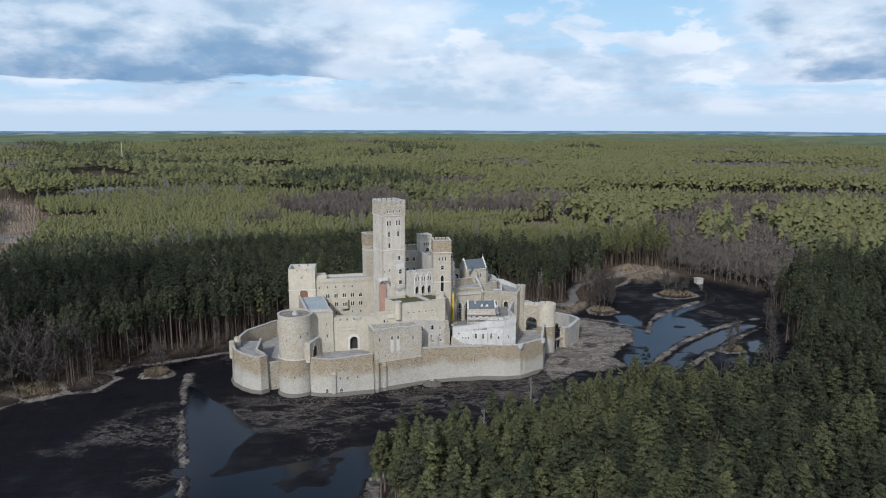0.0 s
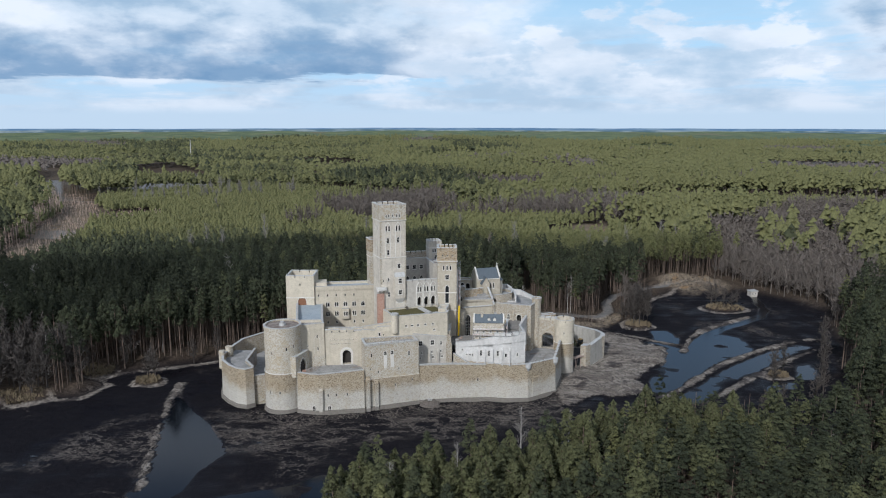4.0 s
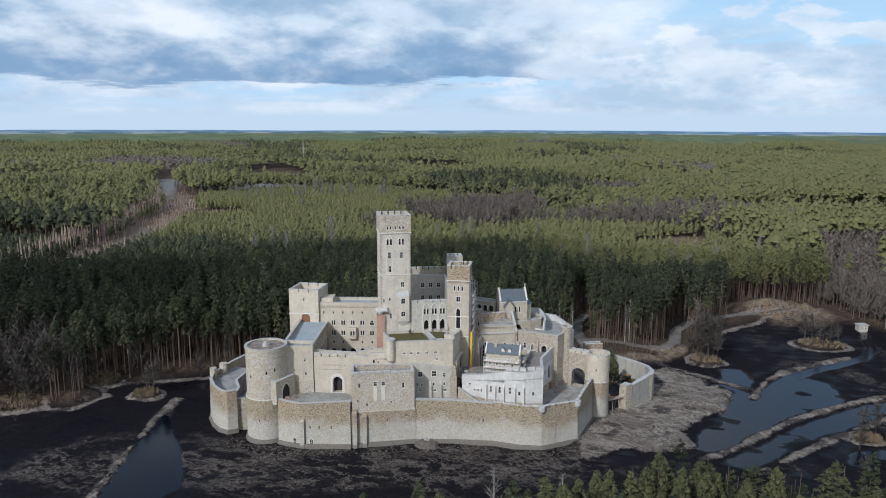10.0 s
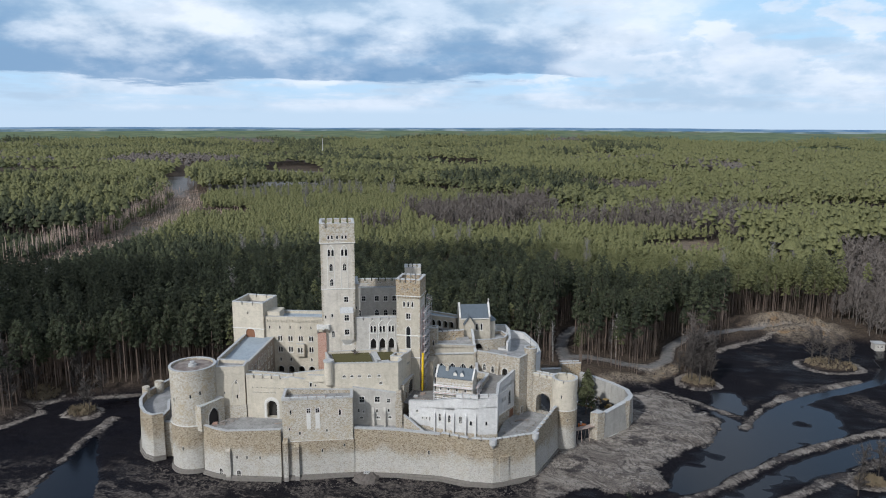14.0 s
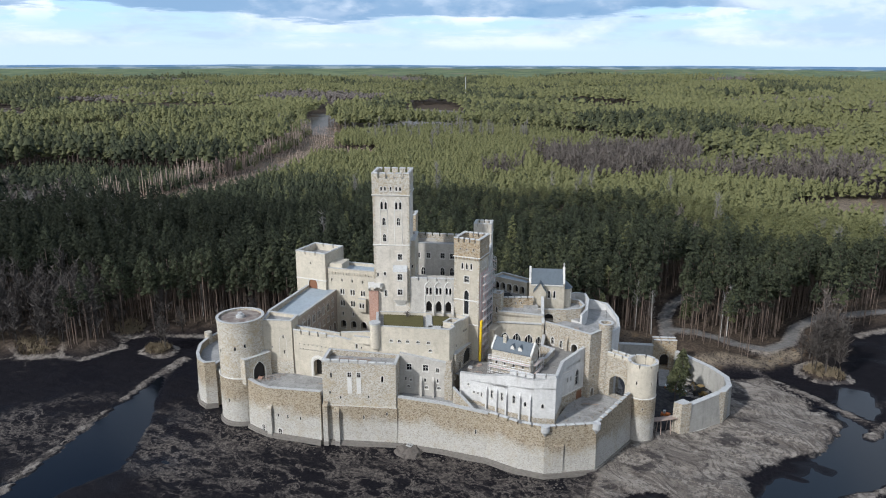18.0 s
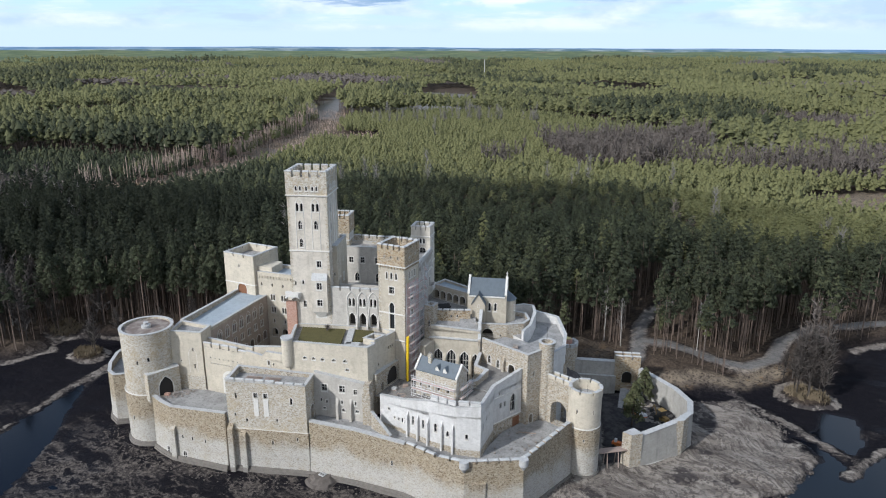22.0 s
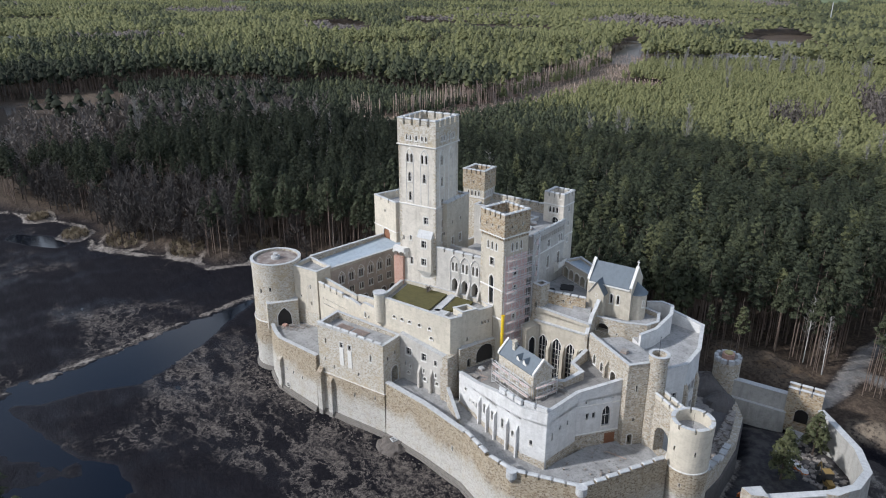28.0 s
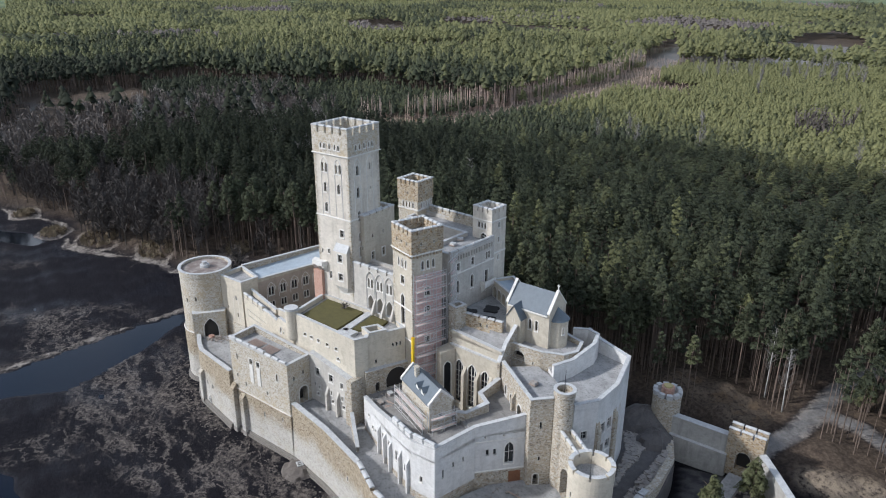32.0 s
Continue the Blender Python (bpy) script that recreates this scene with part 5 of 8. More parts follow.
def birch_mesh(rng, h):
    g = Geo()
    top = Vector((rng.uniform(-.8, .8), rng.uniform(-.8, .8), h))
    g.tube((0, 0, -1), top * .55, .13, .09, 7)
    g.tube(top * .55, top, .09, .03, 6)
    tw = Geo()
    for i in range(34):
        k = rng.uniform(.35, .97)
        a = rng.uniform(0, 6.28)
        r0 = top * k
        tip = r0 + Vector((math.cos(a), math.sin(a), rng.uniform(.6, 1.4))) * (h * .17 * (1.2 - k))
        tw.tube(r0, tip, .05, .02, 4)
        for _ in range(3):
            q = r0.lerp(tip, rng.uniform(.3, .9))
            tw.tube(q, q + Vector((rng.uniform(-1, 1), rng.uniform(-1, 1), rng.uniform(.2, 1))) * h * .06, .025, .008, 3)
    return g.mesh("trunk", BIRCH), tw.mesh("crown", PALETWIG)


def ground_z(x, y):
    return float(relief(np.array([x]), np.array([y]))[0][0])


def plant(name, label, category, meshes, spots_, rng, group, smin=.85, smax=1.15):
    first = {}
    for x, y in spots_:
        k = rng.randint(len(meshes))
        m4 = Matrix.Translation((x, y, ground_z(x, y))) @ Matrix.Rotation(rng.uniform(0, 6.28), 4, "Z")
        s = rng.uniform(smin, smax)
        if k not in first:
            ob = thing(name, label, category, group=group)
            for me in meshes[k]:  # each part of the tree
                q = new(me.name.split(".")[0], me)
                q.parent = ob
            ob.matrix_basis = m4 @ Matrix.Scale(s, 4)
            first[k] = ob
        else:
            c = copy_thing(first[k], m4)
            c.scale = (s, s, s)


tr = np.random.RandomState(31)
PINES = []


def row(pts, n, wide, rng):
    out = []
    for _ in range(n * 20):
        if len(out) >= n:
            break
        k = rng.uniform(0, len(pts) - 1.001)
        i, e = int(k), k - int(k)
        x = pts[i][0] * (1 - e) + pts[i + 1][0] * e + rng.uniform(-wide, wide)
        y = pts[i][1] * (1 - e) + pts[i + 1][1] * e + rng.uniform(-wide, wide)
        ok = forest_land(np.array([(x, y)]), 1.5)[0]
        if ok and all((x - a) ** 2 + (y - b_) ** 2 > 9 for a, b_ in PINES + out):
            out.append((x, y))
    return out


SHORT = row([(-9, 150), (8, 156), (22, 161), (36, 171), (50, 184), (64, 192), (80, 193)], 85, 7, tr)
PINES += SHORT
PINES += row([(34, 330), (46, 336), (58, 340), (60, 352), (70, 376), (84, 392)], 60, 7, tr)
PINES += row([(-135, 240), (-118, 246), (-98, 262), (-80, 272), (-60, 280), (-30, 290), (0, 304), (20, 318)], 75, 6, tr)
PINES += row([(118, 215), (130, 232), (140, 262), (154, 290)], 30, 8, tr)
plant("pine_tree", "tall pine with reddish trunk and dark ragged crown", "tree", [pine_mesh(tr, 19 + i, 11.0 + .8 * i, 2.2 + .15 * i, 120) for i in range(4)], [q for q in PINES if q not in SHORT], tr, "pines at the forest edge")
# 0.40 paints these crowns in the sunlit tone
plant("shore_pine", "sunlit middling pine on the wooded spit", "tree", [pine_mesh(tr, 14 + i, 5.5 + .8 * i, 2.1 + .15 * i, 110, 0.40) for i in range(4)], SHORT, tr, "pines on the spit", .85, 1.1)
plant_forest()
plant("birch_tree", "bare white-barked birch at the water's edge", "tree", [birch_mesh(tr, 15), birch_mesh(tr, 17), birch_mesh(tr, 13)], [(-131.8, 230.5), (-105.5, 257.0), (45.0, 326.5), (46.6, 327.8), (20.5, 319.5), (26.0, 318.0), (24, 182), (10, 163), (36, 192), (128, 230), (146, 270), (-2, 150), (98, 190)], tr, "bare birches")
plant("shore_tree", "small leafless grey-brown tree on the muddy shore", "tree", [(fast_mesh("crown", *bare_crown(tr, 46, 8 + i, 3.0), DARKTWIG),) for i in range(3)],
      [(68, 322), (70, 324), (118, 350), (122, 352), (113, 353), (126, 357), (117, 360), (110, 262), (114, 264), (108, 255), (-100, 236), (-97, 235), (-132, 218), (-128, 217), (-138, 222), (-122, 238), (-150, 203), (-156, 200), (-160, 206), (-112, 244), (-104, 247), (-92, 253), (-86, 260), (132, 275), (126, 262), (138, 292), (120, 246), (142, 300), (104, 236), (112, 232), (96, 228)], tr, "leafless shore trees", .7, 1.2)
plant("islet_tree", "tall dense leafless grey tree on the small islet", "tree", [(fast_mesh("crown", *bare_crown(tr, 120, 14 + i, 2.0), DARKTWIG),) for i in range(3)], [(72, 316), (74.5, 317), (76.5, 319.5), (71, 319), (74, 321.5), (77.6, 316.6)], tr, "leafless islet trees", .85, 1.15)
plant("young_pine", "slender young pine inside the forecourt", "tree", [pine_mesh(tr, 10.5, 2.6, 2.5, 130, .3)], [(42.2, 280.2), (41.0, 291.6), (33.0, 333.0)], tr, "pines in the forecourt")


# ---- the castle ----
REEDY = plain("straw_sheet", (0.42, 0.36, 0.16), .9, .4, 2.0)
def P2(p, q, s, e=0.0):
    """The point s metres from p towards q, e metres outwards (to the right)."""
    p, q = Vector(p), Vector(q)
    d = (q - p).normalized()
    return (p.x + d.x * s + d.y * e, p.y + d.y * s - d.x * e)


def box4(fl, fr, depth):
    """A rectangle from its front edge, counter-clockwise: front, right, back, left."""
    d = (Vector(fr) - Vector(fl)).normalized() * depth
    return [tuple(fl), tuple(fr), (fr[0] - d.y, fr[1] + d.x), (fl[0] - d.y, fl[1] + d.x)]


def square_tower(name, label, poly, z0, zf, zt, mat, holes, top=None, top_z=None, merl=(1.15, 0.42, 1.1), rim=True, th=0.6, floor=PAVE):
    ob = thing(name, label, "tower")
    top = top or mat
    if top_z is None:
        body(ob, "shaft", poly, z0, zf, mat, holes, rim, floor)
    else:
        low = {e: [h for h in hs if h[1] < top_z] for e, hs in holes.items()}
        high = {e: [h for h in hs if h[1] >= top_z] for e, hs in holes.items()}
        body(ob, "shaft", poly, z0, top_z, mat, low, rim)
        body(ob, "upper_shaft", inset(poly, -0.14), top_z + 0.002, zf, top, high, rim, floor)
        poly = inset(poly, -0.14)
    parapet(ob, poly, zf, zt, th, top, cap=False)
    for i in range(len(poly)):
        p, q = poly[i], poly[(i + 1) % len(poly)]
        crenels(ob, p, q, zt, top, *merl, th)
    return ob


# main keep
MT = box4((-20.6, 237.35), (-13.1, 241.2), 8.4)
front = []
for u in (0.3, 0.7):
    front += [(u - 0.055, 51.8, 0.55, 1.8, "lancet"), (u + 0.055, 51.8, 0.55, 1.8, "lancet"), (u, 48.0, 0.75, 1.9, "lancet")]
front += [(0.31, 44.1, 0.75, 1.9, "lancet"), (0.73, 39.7, 0.95, 1.4, "rect"), (0.3, 35.8, 0.45, 0.9, "rect"), (0.1, 35.5, 0.35, 0.9, "slit"), (0.32, 30.6, 0.6, 1.5, "rect")]
front += [(u, 56.2, 0.42, 1.0, "lancet") for u in (0.25, 0.35, 0.5, 0.65, 0.75)]
right = [(u, 56.2, 0.42, 1.0, "lancet") for u in (0.25, 0.36, 0.5, 0.64, 0.75)]
right += [(0.28, 51.5, 0.7, 1.9, "lancet"), (0.28, 47.3, 0.75, 2.0, "lancet"), (0.29, 42.8, 0.75, 2.0, "lancet"), (0.68, 52.0, 0.35, 1.2, "slit"), (0.68, 48.2, 0.3, 0.6, "slit"), (0.3, 38.8, 0.8, 1.6, "rect"), (0.3, 35.7, 0.85, 1.9, "rect")]
keep = square_tower("keep_tower", "tall square keep of pale render with crenellated top", MT, 12, 58.0, 59.0, TOWERP,
                    {0: front, 1: right, 3: [(0.3, 51.8, 0.7, 1.9, "lancet"), (0.7, 51.8, 0.7, 1.9, "lancet"), (.5, 46, .7, 1.9, "lancet")]}, RUBBLE, 55.2, (1.25, 0.5, 1.3))
band(keep, MT, 55.0, out=0.3)
band(keep, MT, 43.1, out=0.16)
g = Geo()
for e, us in ((0, (0.3, 0.7)), (1, (0.28, 0.68))):
    p, q = MT[e], MT[e + 1]
    ln = 8.4
    for u in us:
        sh = outline("lancet", 1.9, 11.2)
        for (a, za), (b_, zb) in zip(sh[1:], sh[2:] + sh[:1]):
            c = [P2(p, q, u * ln + a, .0), P2(p, q, u * ln + b_, .0), P2(p, q, u * ln + b_ * .87, .1), P2(p, q, u * ln + a * .87, .1)]
            zz = [43.5 + za, 43.5 + zb, 43.5 + zb * .99, 43.5 + za * .99]
            g.face([(*k, z) for k, z in zip(c, zz)])
            c2 = [P2(p, q, u * ln + a * .87, .1), P2(p, q, u * ln + b_ * .87, .1), P2(p, q, u * ln + b_ * .8, .0), P2(p, q, u * ln + a * .8, .0)]
            zz2 = [43.5 + za * .99, 43.5 + zb * .99, 43.5 + zb * .98, 43.5 + za * .98]
            g.face([(*k, z) for k, z in zip(c2, zz2)])
part("blind_arch", g, TRIM, keep)
# oriel bay on the keep's front
o0, o1 = P2(MT[0], MT[1], 4.5, 0), P2(MT[0], MT[1], 7.9, 0)
ORI = [P2(MT[0], MT[1], 4.5, 0.9), P2(MT[0], MT[1], 7.9, 0.9), o1, o0]
body(keep, "oriel_bay", ORI, 30.0, 37.0, TOWERP, {0: [(0.5, 35.0, 1.1, 1.5, "rect"), (0.5, 31.3, 1.1, 1.4, "rect")]})
g = Geo()
g.prism(ORI, 37.0, [37.0, 37.0, 38.4, 38.4], 0)
part("bay_roof", g, COPING, keep)
g = Geo()
g.prism([P2(MT[0], MT[1], 5.0, 0.02), P2(MT[0], MT[1], 7.4, 0.02), P2(MT[0], MT[1], 7.4, -.1), P2(MT[0], MT[1], 5, -.1)], 28.2, 30, 0)
i0 = [(*P2(MT[0], MT[1], 5.6, .01), 28.4), (*P2(MT[0], MT[1], 6.8, .01), 28.4)]
g.face([i0[0], i0[1], (*ORI[1], 30), (*ORI[0], 30)])
g.face([i0[0], (*ORI[0], 30), (*o0, 30)])
g.face([i0[1], (*o1, 30), (*ORI[1], 30)])
part("corbel", g, TRIM, keep)
# annex on the keep's east side
a0, a1, a2 = P2(MT[1], MT[2], 2.6, 1.0), P2(MT[1], MT[2], 11.4, 1.0), P2(MT[1], MT[2], 11.4, -4.0)
ANX = [P2(MT[1], MT[2], 2.6, -0.3), a0, a1, a2, P2(MT[1], MT[2], 8.6, -4.0), P2(MT[1], MT[2], 8.6, -.3)]
square_tower("stair_annex", "beige stair block against the keep", ANX, 26, 42.0, 43.4, BEIGE,
             {1: [(0.25, 39.0, .35, .8, "slit"), (0.25, 34.6, .8, 1.6, "rect"), (0.6, 39.0, .35, .8, "slit"), (0.6, 34.6, .8, 1.6, "rect")], 0: [(.5, 37, .3, .8, "slit")]}, merl=(1.6, .4, .5))

QUOIN = {}


def quoins(parent, poly, corners, z0, z1, mat, long_=0.62, short=0.34, h=0.42):
    """Dressed corner stones, long and short by turns, a finger's width proud."""
    for c_ in corners:
        a, b_, c2 = (Vector(poly[(c_ + e) % len(poly)]) for e in (-1, 0, 1))
        u, v = (a - b_).normalized(), (c2 - b_).normalized()
        for k in range(int((z1 - z0) / h)):
            l1, l2 = (long_, short) if k % 2 else (short, long_)
            key = (round(l1, 2), round(math.atan2(u.y, u.x), 3), round(math.atan2(v.y, v.x), 3), mat.name)
            if key not in QUOIN:
                g = Geo()
                o = -(u + v) * .035
                pts = [o, o + v * l2, o + v * l2 + u * .08, o + u * .08 + v * .08, o + u * l1 + v * .08, o + u * l1]
                g.prism([(q.x, q.y) for q in pts], 0.02, h - .02, 0, True, True)
                QUOIN[key] = g.mesh("quoin", mat)
            put("quoin", QUOIN[key], Matrix.Translation((b_.x, b_.y, z0 + k * h)), parent)


quoins(keep, MT, (0, 1, 2), 43.5, 54.9, RUBBLE)
quoins(keep, MT, (0, 1), 27.0, 43.0, RUBBLE)

# brick stair turret beside the keep
br = thing("brick_turret", "unfinished turret of red brick against the pale keep", "turret")
g = Geo()
fd = (Vector(MT[1]) - Vector(MT[0])).normalized()
fn = Vector((fd.y, -fd.x))


def bp(a, e):
    v = Vector(MT[0]) + fd * a + fn * e
    return (v.x, v.y)


g.prism([bp(-1.3, .7), bp(.9, .7), bp(.9, -.4), bp(-1.3, -.4)], 14, 31.9, 0)
part("shaft", g, BRICK, br)
g = Geo()
HEAD = [bp(-1.5, .2), bp(-1.1, 1.1), bp(1.5, 1.1), bp(2.0, .2), bp(2.0, -.3), bp(-1.5, -.3)]
g.prism(HEAD, 33.1, 34.0, 0, True, True)
for a in (-1.2, .2, 1.6):
    g.prism([bp(a - .18, .0), bp(a - .18, 1.0), bp(a + .18, 1.0), bp(a + .18, .0)], [31.6, 32.8, 32.8, 31.6], 33.1, 0)
part("stone_head", g, TRIM, br, "pale stone head on corbels")

# arcaded block with three tall arches
AR = box4((-13.05, 241.25), (-3.4, 245.7), 4.6)
hs = []
for u in (0.42, 0.64, 0.86):
    s = u * 10.63
    hs += [(s - .42, 31.3, .55, 1.9, "lancet"), (s + .42, 31.3, .55, 1.9, "lancet"), (s, 26.75, 1.45, 3.1, "lgate")]
arc = thing("arcade_block", "pale crenellated block with three tall pointed arches over the roof garden", "building")
body(arc, "wall", AR, 14, 34.2, GREYP, {0: hs}, True, PAVE, .9)
parapet(arc, AR, 34.2, 34.7, .7, GREYP, cap=False)
crenels(arc, AR[0], AR[1], 34.7, GREYP, 1.75, .35, .75, .7)
g = Geo()
for u in (0.42, 0.64, 0.86):
    s = u * 10.63
    sh = outline("lancet", 2.25, 8.2)
    for (a, za), (b_, zb) in zip(sh[1:], sh[2:] + sh[:1]):
        for e0, e1, f0, f1 in ((1.0, .86, 0, .2), (.86, .8, .2, .0)):
            g.face([(*P2(AR[0], AR[1], s + a * e0, f0), 26.6 + za * (1 if e0 == 1 else .99)), (*P2(AR[0], AR[1], s + b_ * e0, f0), 26.6 + zb * (1 if e0 == 1 else .99)),
                    (*P2(AR[0], AR[1], s + b_ * e1, f1), 26.6 + zb * .98), (*P2(AR[0], AR[1], s + a * e1, f1), 26.6 + za * .98)])
part("arch_moulding", g, TRIM, arc)
for u in (0.53, 0.75, 0.97):
    s = u * 10.63
    g = Geo()
    g.prism([P2(AR[0], AR[1], s - .2, .0), P2(AR[0], AR[1], s - .2, 1.2), P2(AR[0], AR[1], s + .2, 1.2), P2(AR[0], AR[1], s + .2, 0)], 26.5, [29.8, 27.0, 27.0, 29.8])
    part("buttress", g, GREYP, arc)

# south tower with scaffold on its east side
S2 = box4((-3.3, 245.35), (2.8, 246.15), 6.25)
f2 = [(u, 38.3, .45, 1.5, "lancet") for u in (.32, .5, .68)] + [(.5, 35.1, 1.1, 1.5, "rect"), (.5, 27.2, 1.15, 6.0, "lancet")] + [(u, 42.8, .3, .5, "slit") for u in (.25, .5, .75)]
r2 = [(u, 38.3, .45, 1.6, "lancet") for u in (.34, .52, .7)] + [(.5, 33.2, 1.0, 1.5, "rect"), (.5, 29.6, 1.1, 1.6, "arch"), (.5, 24.0, .9, 1.2, "rect")] + [(u, 42.8, .3, .5, "slit") for u in (.3, .7)]
s2t = square_tower("south_tower", "square tower of ochre rubble above beige render, under scaffolding", S2, 15, 43.8, 44.7, BEIGE, {0: f2, 1: r2}, OCHRE, 41.3, (1.0, .35, 1.0))
band(s2t, S2, 41.0, out=.3, h=.35)
for z in (30.5, 24.6):
    band(s2t, S2, z, out=.1, edges=[0])
g = Geo()
q0, q1 = P2(S2[1], S2[2], .15, .03), P2(S2[1], S2[2], 6.1, .03)
holed(g, q0, q1, 15.6, 37.4, [(2.98, 33.2, 1.0, 1.5, "rect"), (2.98, 29.6, 1.1, 1.6, "arch"), (2.98, 24.0, .9, 1.2, "rect")], .03)
part("bare_masonry", g, PINK, s2t, "unrendered pink blockwork")
g = Geo()
for u in np.linspace(.06, .94, 9):
    for e in (0, 1):
        c = P2(S2[e], S2[e + 1], u * 6.2, .12)
        g.box((*c, 41.05), (.3, .3, .8), 0.1)
tagged(part("corbel_table", g, OCHRE, s2t), kind="stuff")

quoins(s2t, S2, (0, 1), 27.0, 40.8, RUBBLE, .55, .3)

# back towers and palace
BT = box4((-28.1, 257.4), (-23.4, 259.7), 4.9)
bt = square_tower("north_tower", "small square tower of brown rubble with pale band", BT, 22, 44.2, 45.0, RUBBLE, {0: [(u, 40.1, .4, 1.2, "lancet") for u in (.25, .42, .58, .75)] + [(.5, 43.0, .3, .5, "slit")], 1: [(u, 40.1, .4, 1.2, "lancet") for u in (.25, .42, .58, .75)] + [(.5, 43, .3, .5, "slit")]}, OCHRE, 41.6, (.85, .3, 1.0))
band(bt, BT, 39.6, out=.14)
ST = box4((-8.5, 264.35), (-4.2, 266.0), 4.4)
st = square_tower("east_tower", "slim pale square tower with crenellations", ST, 22, 42.8, 43.6, TOWERP, {0: [(u, 40.4, .5, 1.3, "lancet") for u in (.33, .5, .67)] + [(.6, 38.0, 1.5, 1.5, "arch")], 1: [(.5, 40.6, .5, 1.0, "rect"), (.5, 37.6, .5, 1.0, "rect"), (.5, 34, .5, 1, "rect")]}, None, None, (.85, .3, 1.0))
band(st, ST, 41.9, out=.1)
band(st, ST, 35.4, out=.1)
pal = thing("palace", "grey-beige palace wing round an inner court, with crenellated parapet", "building")
PE = [(0.25, 255.0), (-4.2, 266.6), (-8.3, 270.4), (-26, 262.2), (-23.4, 257.2), (-17.2, 260.1), (-9.4, 263.0), (-5.6, 252.9)]
ln = 12.4
he = [(2.0, 35.3, .85, 1.5, "rect"), (6.1, 35.3, .85, 1.5, "rect"), (10.2, 35.2, .6, 1.5, "rect"), (11.0, 35.2, .6, 1.5, "rect"), (1.9, 30.9, .9, 2.6, "lancet"), (6.0, 30.8, .9, 2.7, "lancet"), (10.3, 30.5, .9, 2.5, "rect")]
body(pal, "wall", PE, 22, 38.2, GREYP, {0: he, 5: [(.2, 35.0, 1.1, 1.4, "rect"), (.5, 35.0, 1.1, 1.4, "rect"), (.8, 35.0, 1.1, 1.4, "rect"), (.2, 30.4, 1.1, 2.2, "lancet"), (.5, 30.4, 1.1, 2.2, "lancet"), (.8, 30.4, 1.1, 2.2, "lancet")], 4: [(.3, 35.0, 1.0, 1.4, "rect"), (.7, 35.0, 1.0, 1.4, "rect"), (.5, 30.4, 1.1, 2.2, "lancet")]}, True, PAVE)
parapet(pal, PE, 38.2, 38.9, .5, GREYP)
band(pal, PE, 34.6, out=.1, edges=[0])
g = Geo()
for s in np.arange(.5, 12.2, .75):
    g.box((*P2(PE[0], PE[1], s, .15), 37.9), (.3, .3, .9), 1.9)
tagged(part("corbel_table", g, GREYP, pal), kind="stuff")
wall_run("back_wall", "crenellated rubble wall behind the palace roof", [(-6.5, 270.2), (-24.5, 263.2)], 36, 39.6, .5, GREYR, parent=pal, cap=False)
crenels(pal, (-6.5, 270.2), (-24.5, 263.2), 39.6, GREYR, 1.5, .4, .8, .5)
crenels(pal, PE[0], PE[1], 38.95, GREYP, 1.7, .3, .5, .45)
g = Geo()
bal = [P2(PE[0], PE[1], 8.6, 1.1), P2(PE[0], PE[1], 12.0, 1.1), P2(PE[0], PE[1], 12.0, 0), P2(PE[0], PE[1], 8.6, 0)]
g.prism(bal, 30.0, 30.25, 0, True, True)
inb = inset(bal, .12)
for i in (0, 1, 3):
    j = (i + 1) % 4
    g.prism([bal[i], bal[j], inb[j], inb[i]], 30.25, 31.2, 0)
part("balcony", g, TRIM, pal)
for s in (9.0, 10.3, 11.6):
    g = Geo()
    g.prism([P2(PE[0], PE[1], s - .15, 0), P2(PE[0], PE[1], s - .15, 1.0), P2(PE[0], PE[1], s + .15, 1.0), P2(PE[0], PE[1], s + .15, 0)], [28.6, 29.8, 29.8, 28.6], 30.0)
    part("bracket", g, TRIM, pal)

# inner roof between keep, arcade and palace
slab = thing("inner_court_floor", "grey paved court between keep and palace", "courtyard", kind="structure")
g = Geo()
g.prism([(-20, 249), (-12, 244), (-5.5, 246.5), (-4.5, 252.6), (0, 254.8), (-9, 263), (-23, 258)], 20, 30.0, 0)
part("paving", g, PAVE, slab)

# roof garden block
ter = thing("roof_garden_block", "cream block carrying a mossy roof garden with stone paths", "building")
TE = [(-14.7, 229.6), (0.8, 236.0), (0.9, 238.4), (0.3, 238.6), (0.45, 245.7), (-3.4, 245.9), (-13.1, 241.4), (-20.4, 237.6)]
tw = [(s, 23.1, .75, .6, "arch") for s in (3.4, 5.3, 7.2, 9.6, 12.0)] + [(12.4, 21.2, .75, .6, "arch")]
body(ter, "wall", TE, 10, 25.9, CREAM, {0: tw, 3: [(1.5, 21.0, .35, .7, "slit"), (4.8, 23.6, .35, .7, "slit"), (5.5, 23.6, .35, .7, "slit"), (6.2, 23.6, .35, .7, "slit"), (3.2, 19.8, .35, .7, "slit")]}, True, PAVE)
parapet(ter, TE, 25.9, 26.75, .45, CREAM)
g = Geo()
g.prism([(-13.9, 231.4), (-5.5, 235.1), (-9.8, 241.8), (-18.4, 237.7)], 25.9, 26.3)
g.prism([(-3.3, 238.4), (-2.6, 239.6), (-2.5, 242.0), (-4.2, 244.4), (-7.8, 242.8), (-4.3, 237.5)], 25.9, 26.3)
part("turf", g, TURF, ter, "moss-brown turf")
g = Geo()
g.prism([(-4.9, 235.6), (-3.8, 236.4), (-8.2, 243.0), (-9.4, 242.4)], 25.9, 26.42)
g.prism([(-4.6, 234.6), (-1.6, 235.9), (-2.6, 238.0), (-5.0, 236.6)], 25.9, 26.42)
part("garden_path", g, COPING, ter)
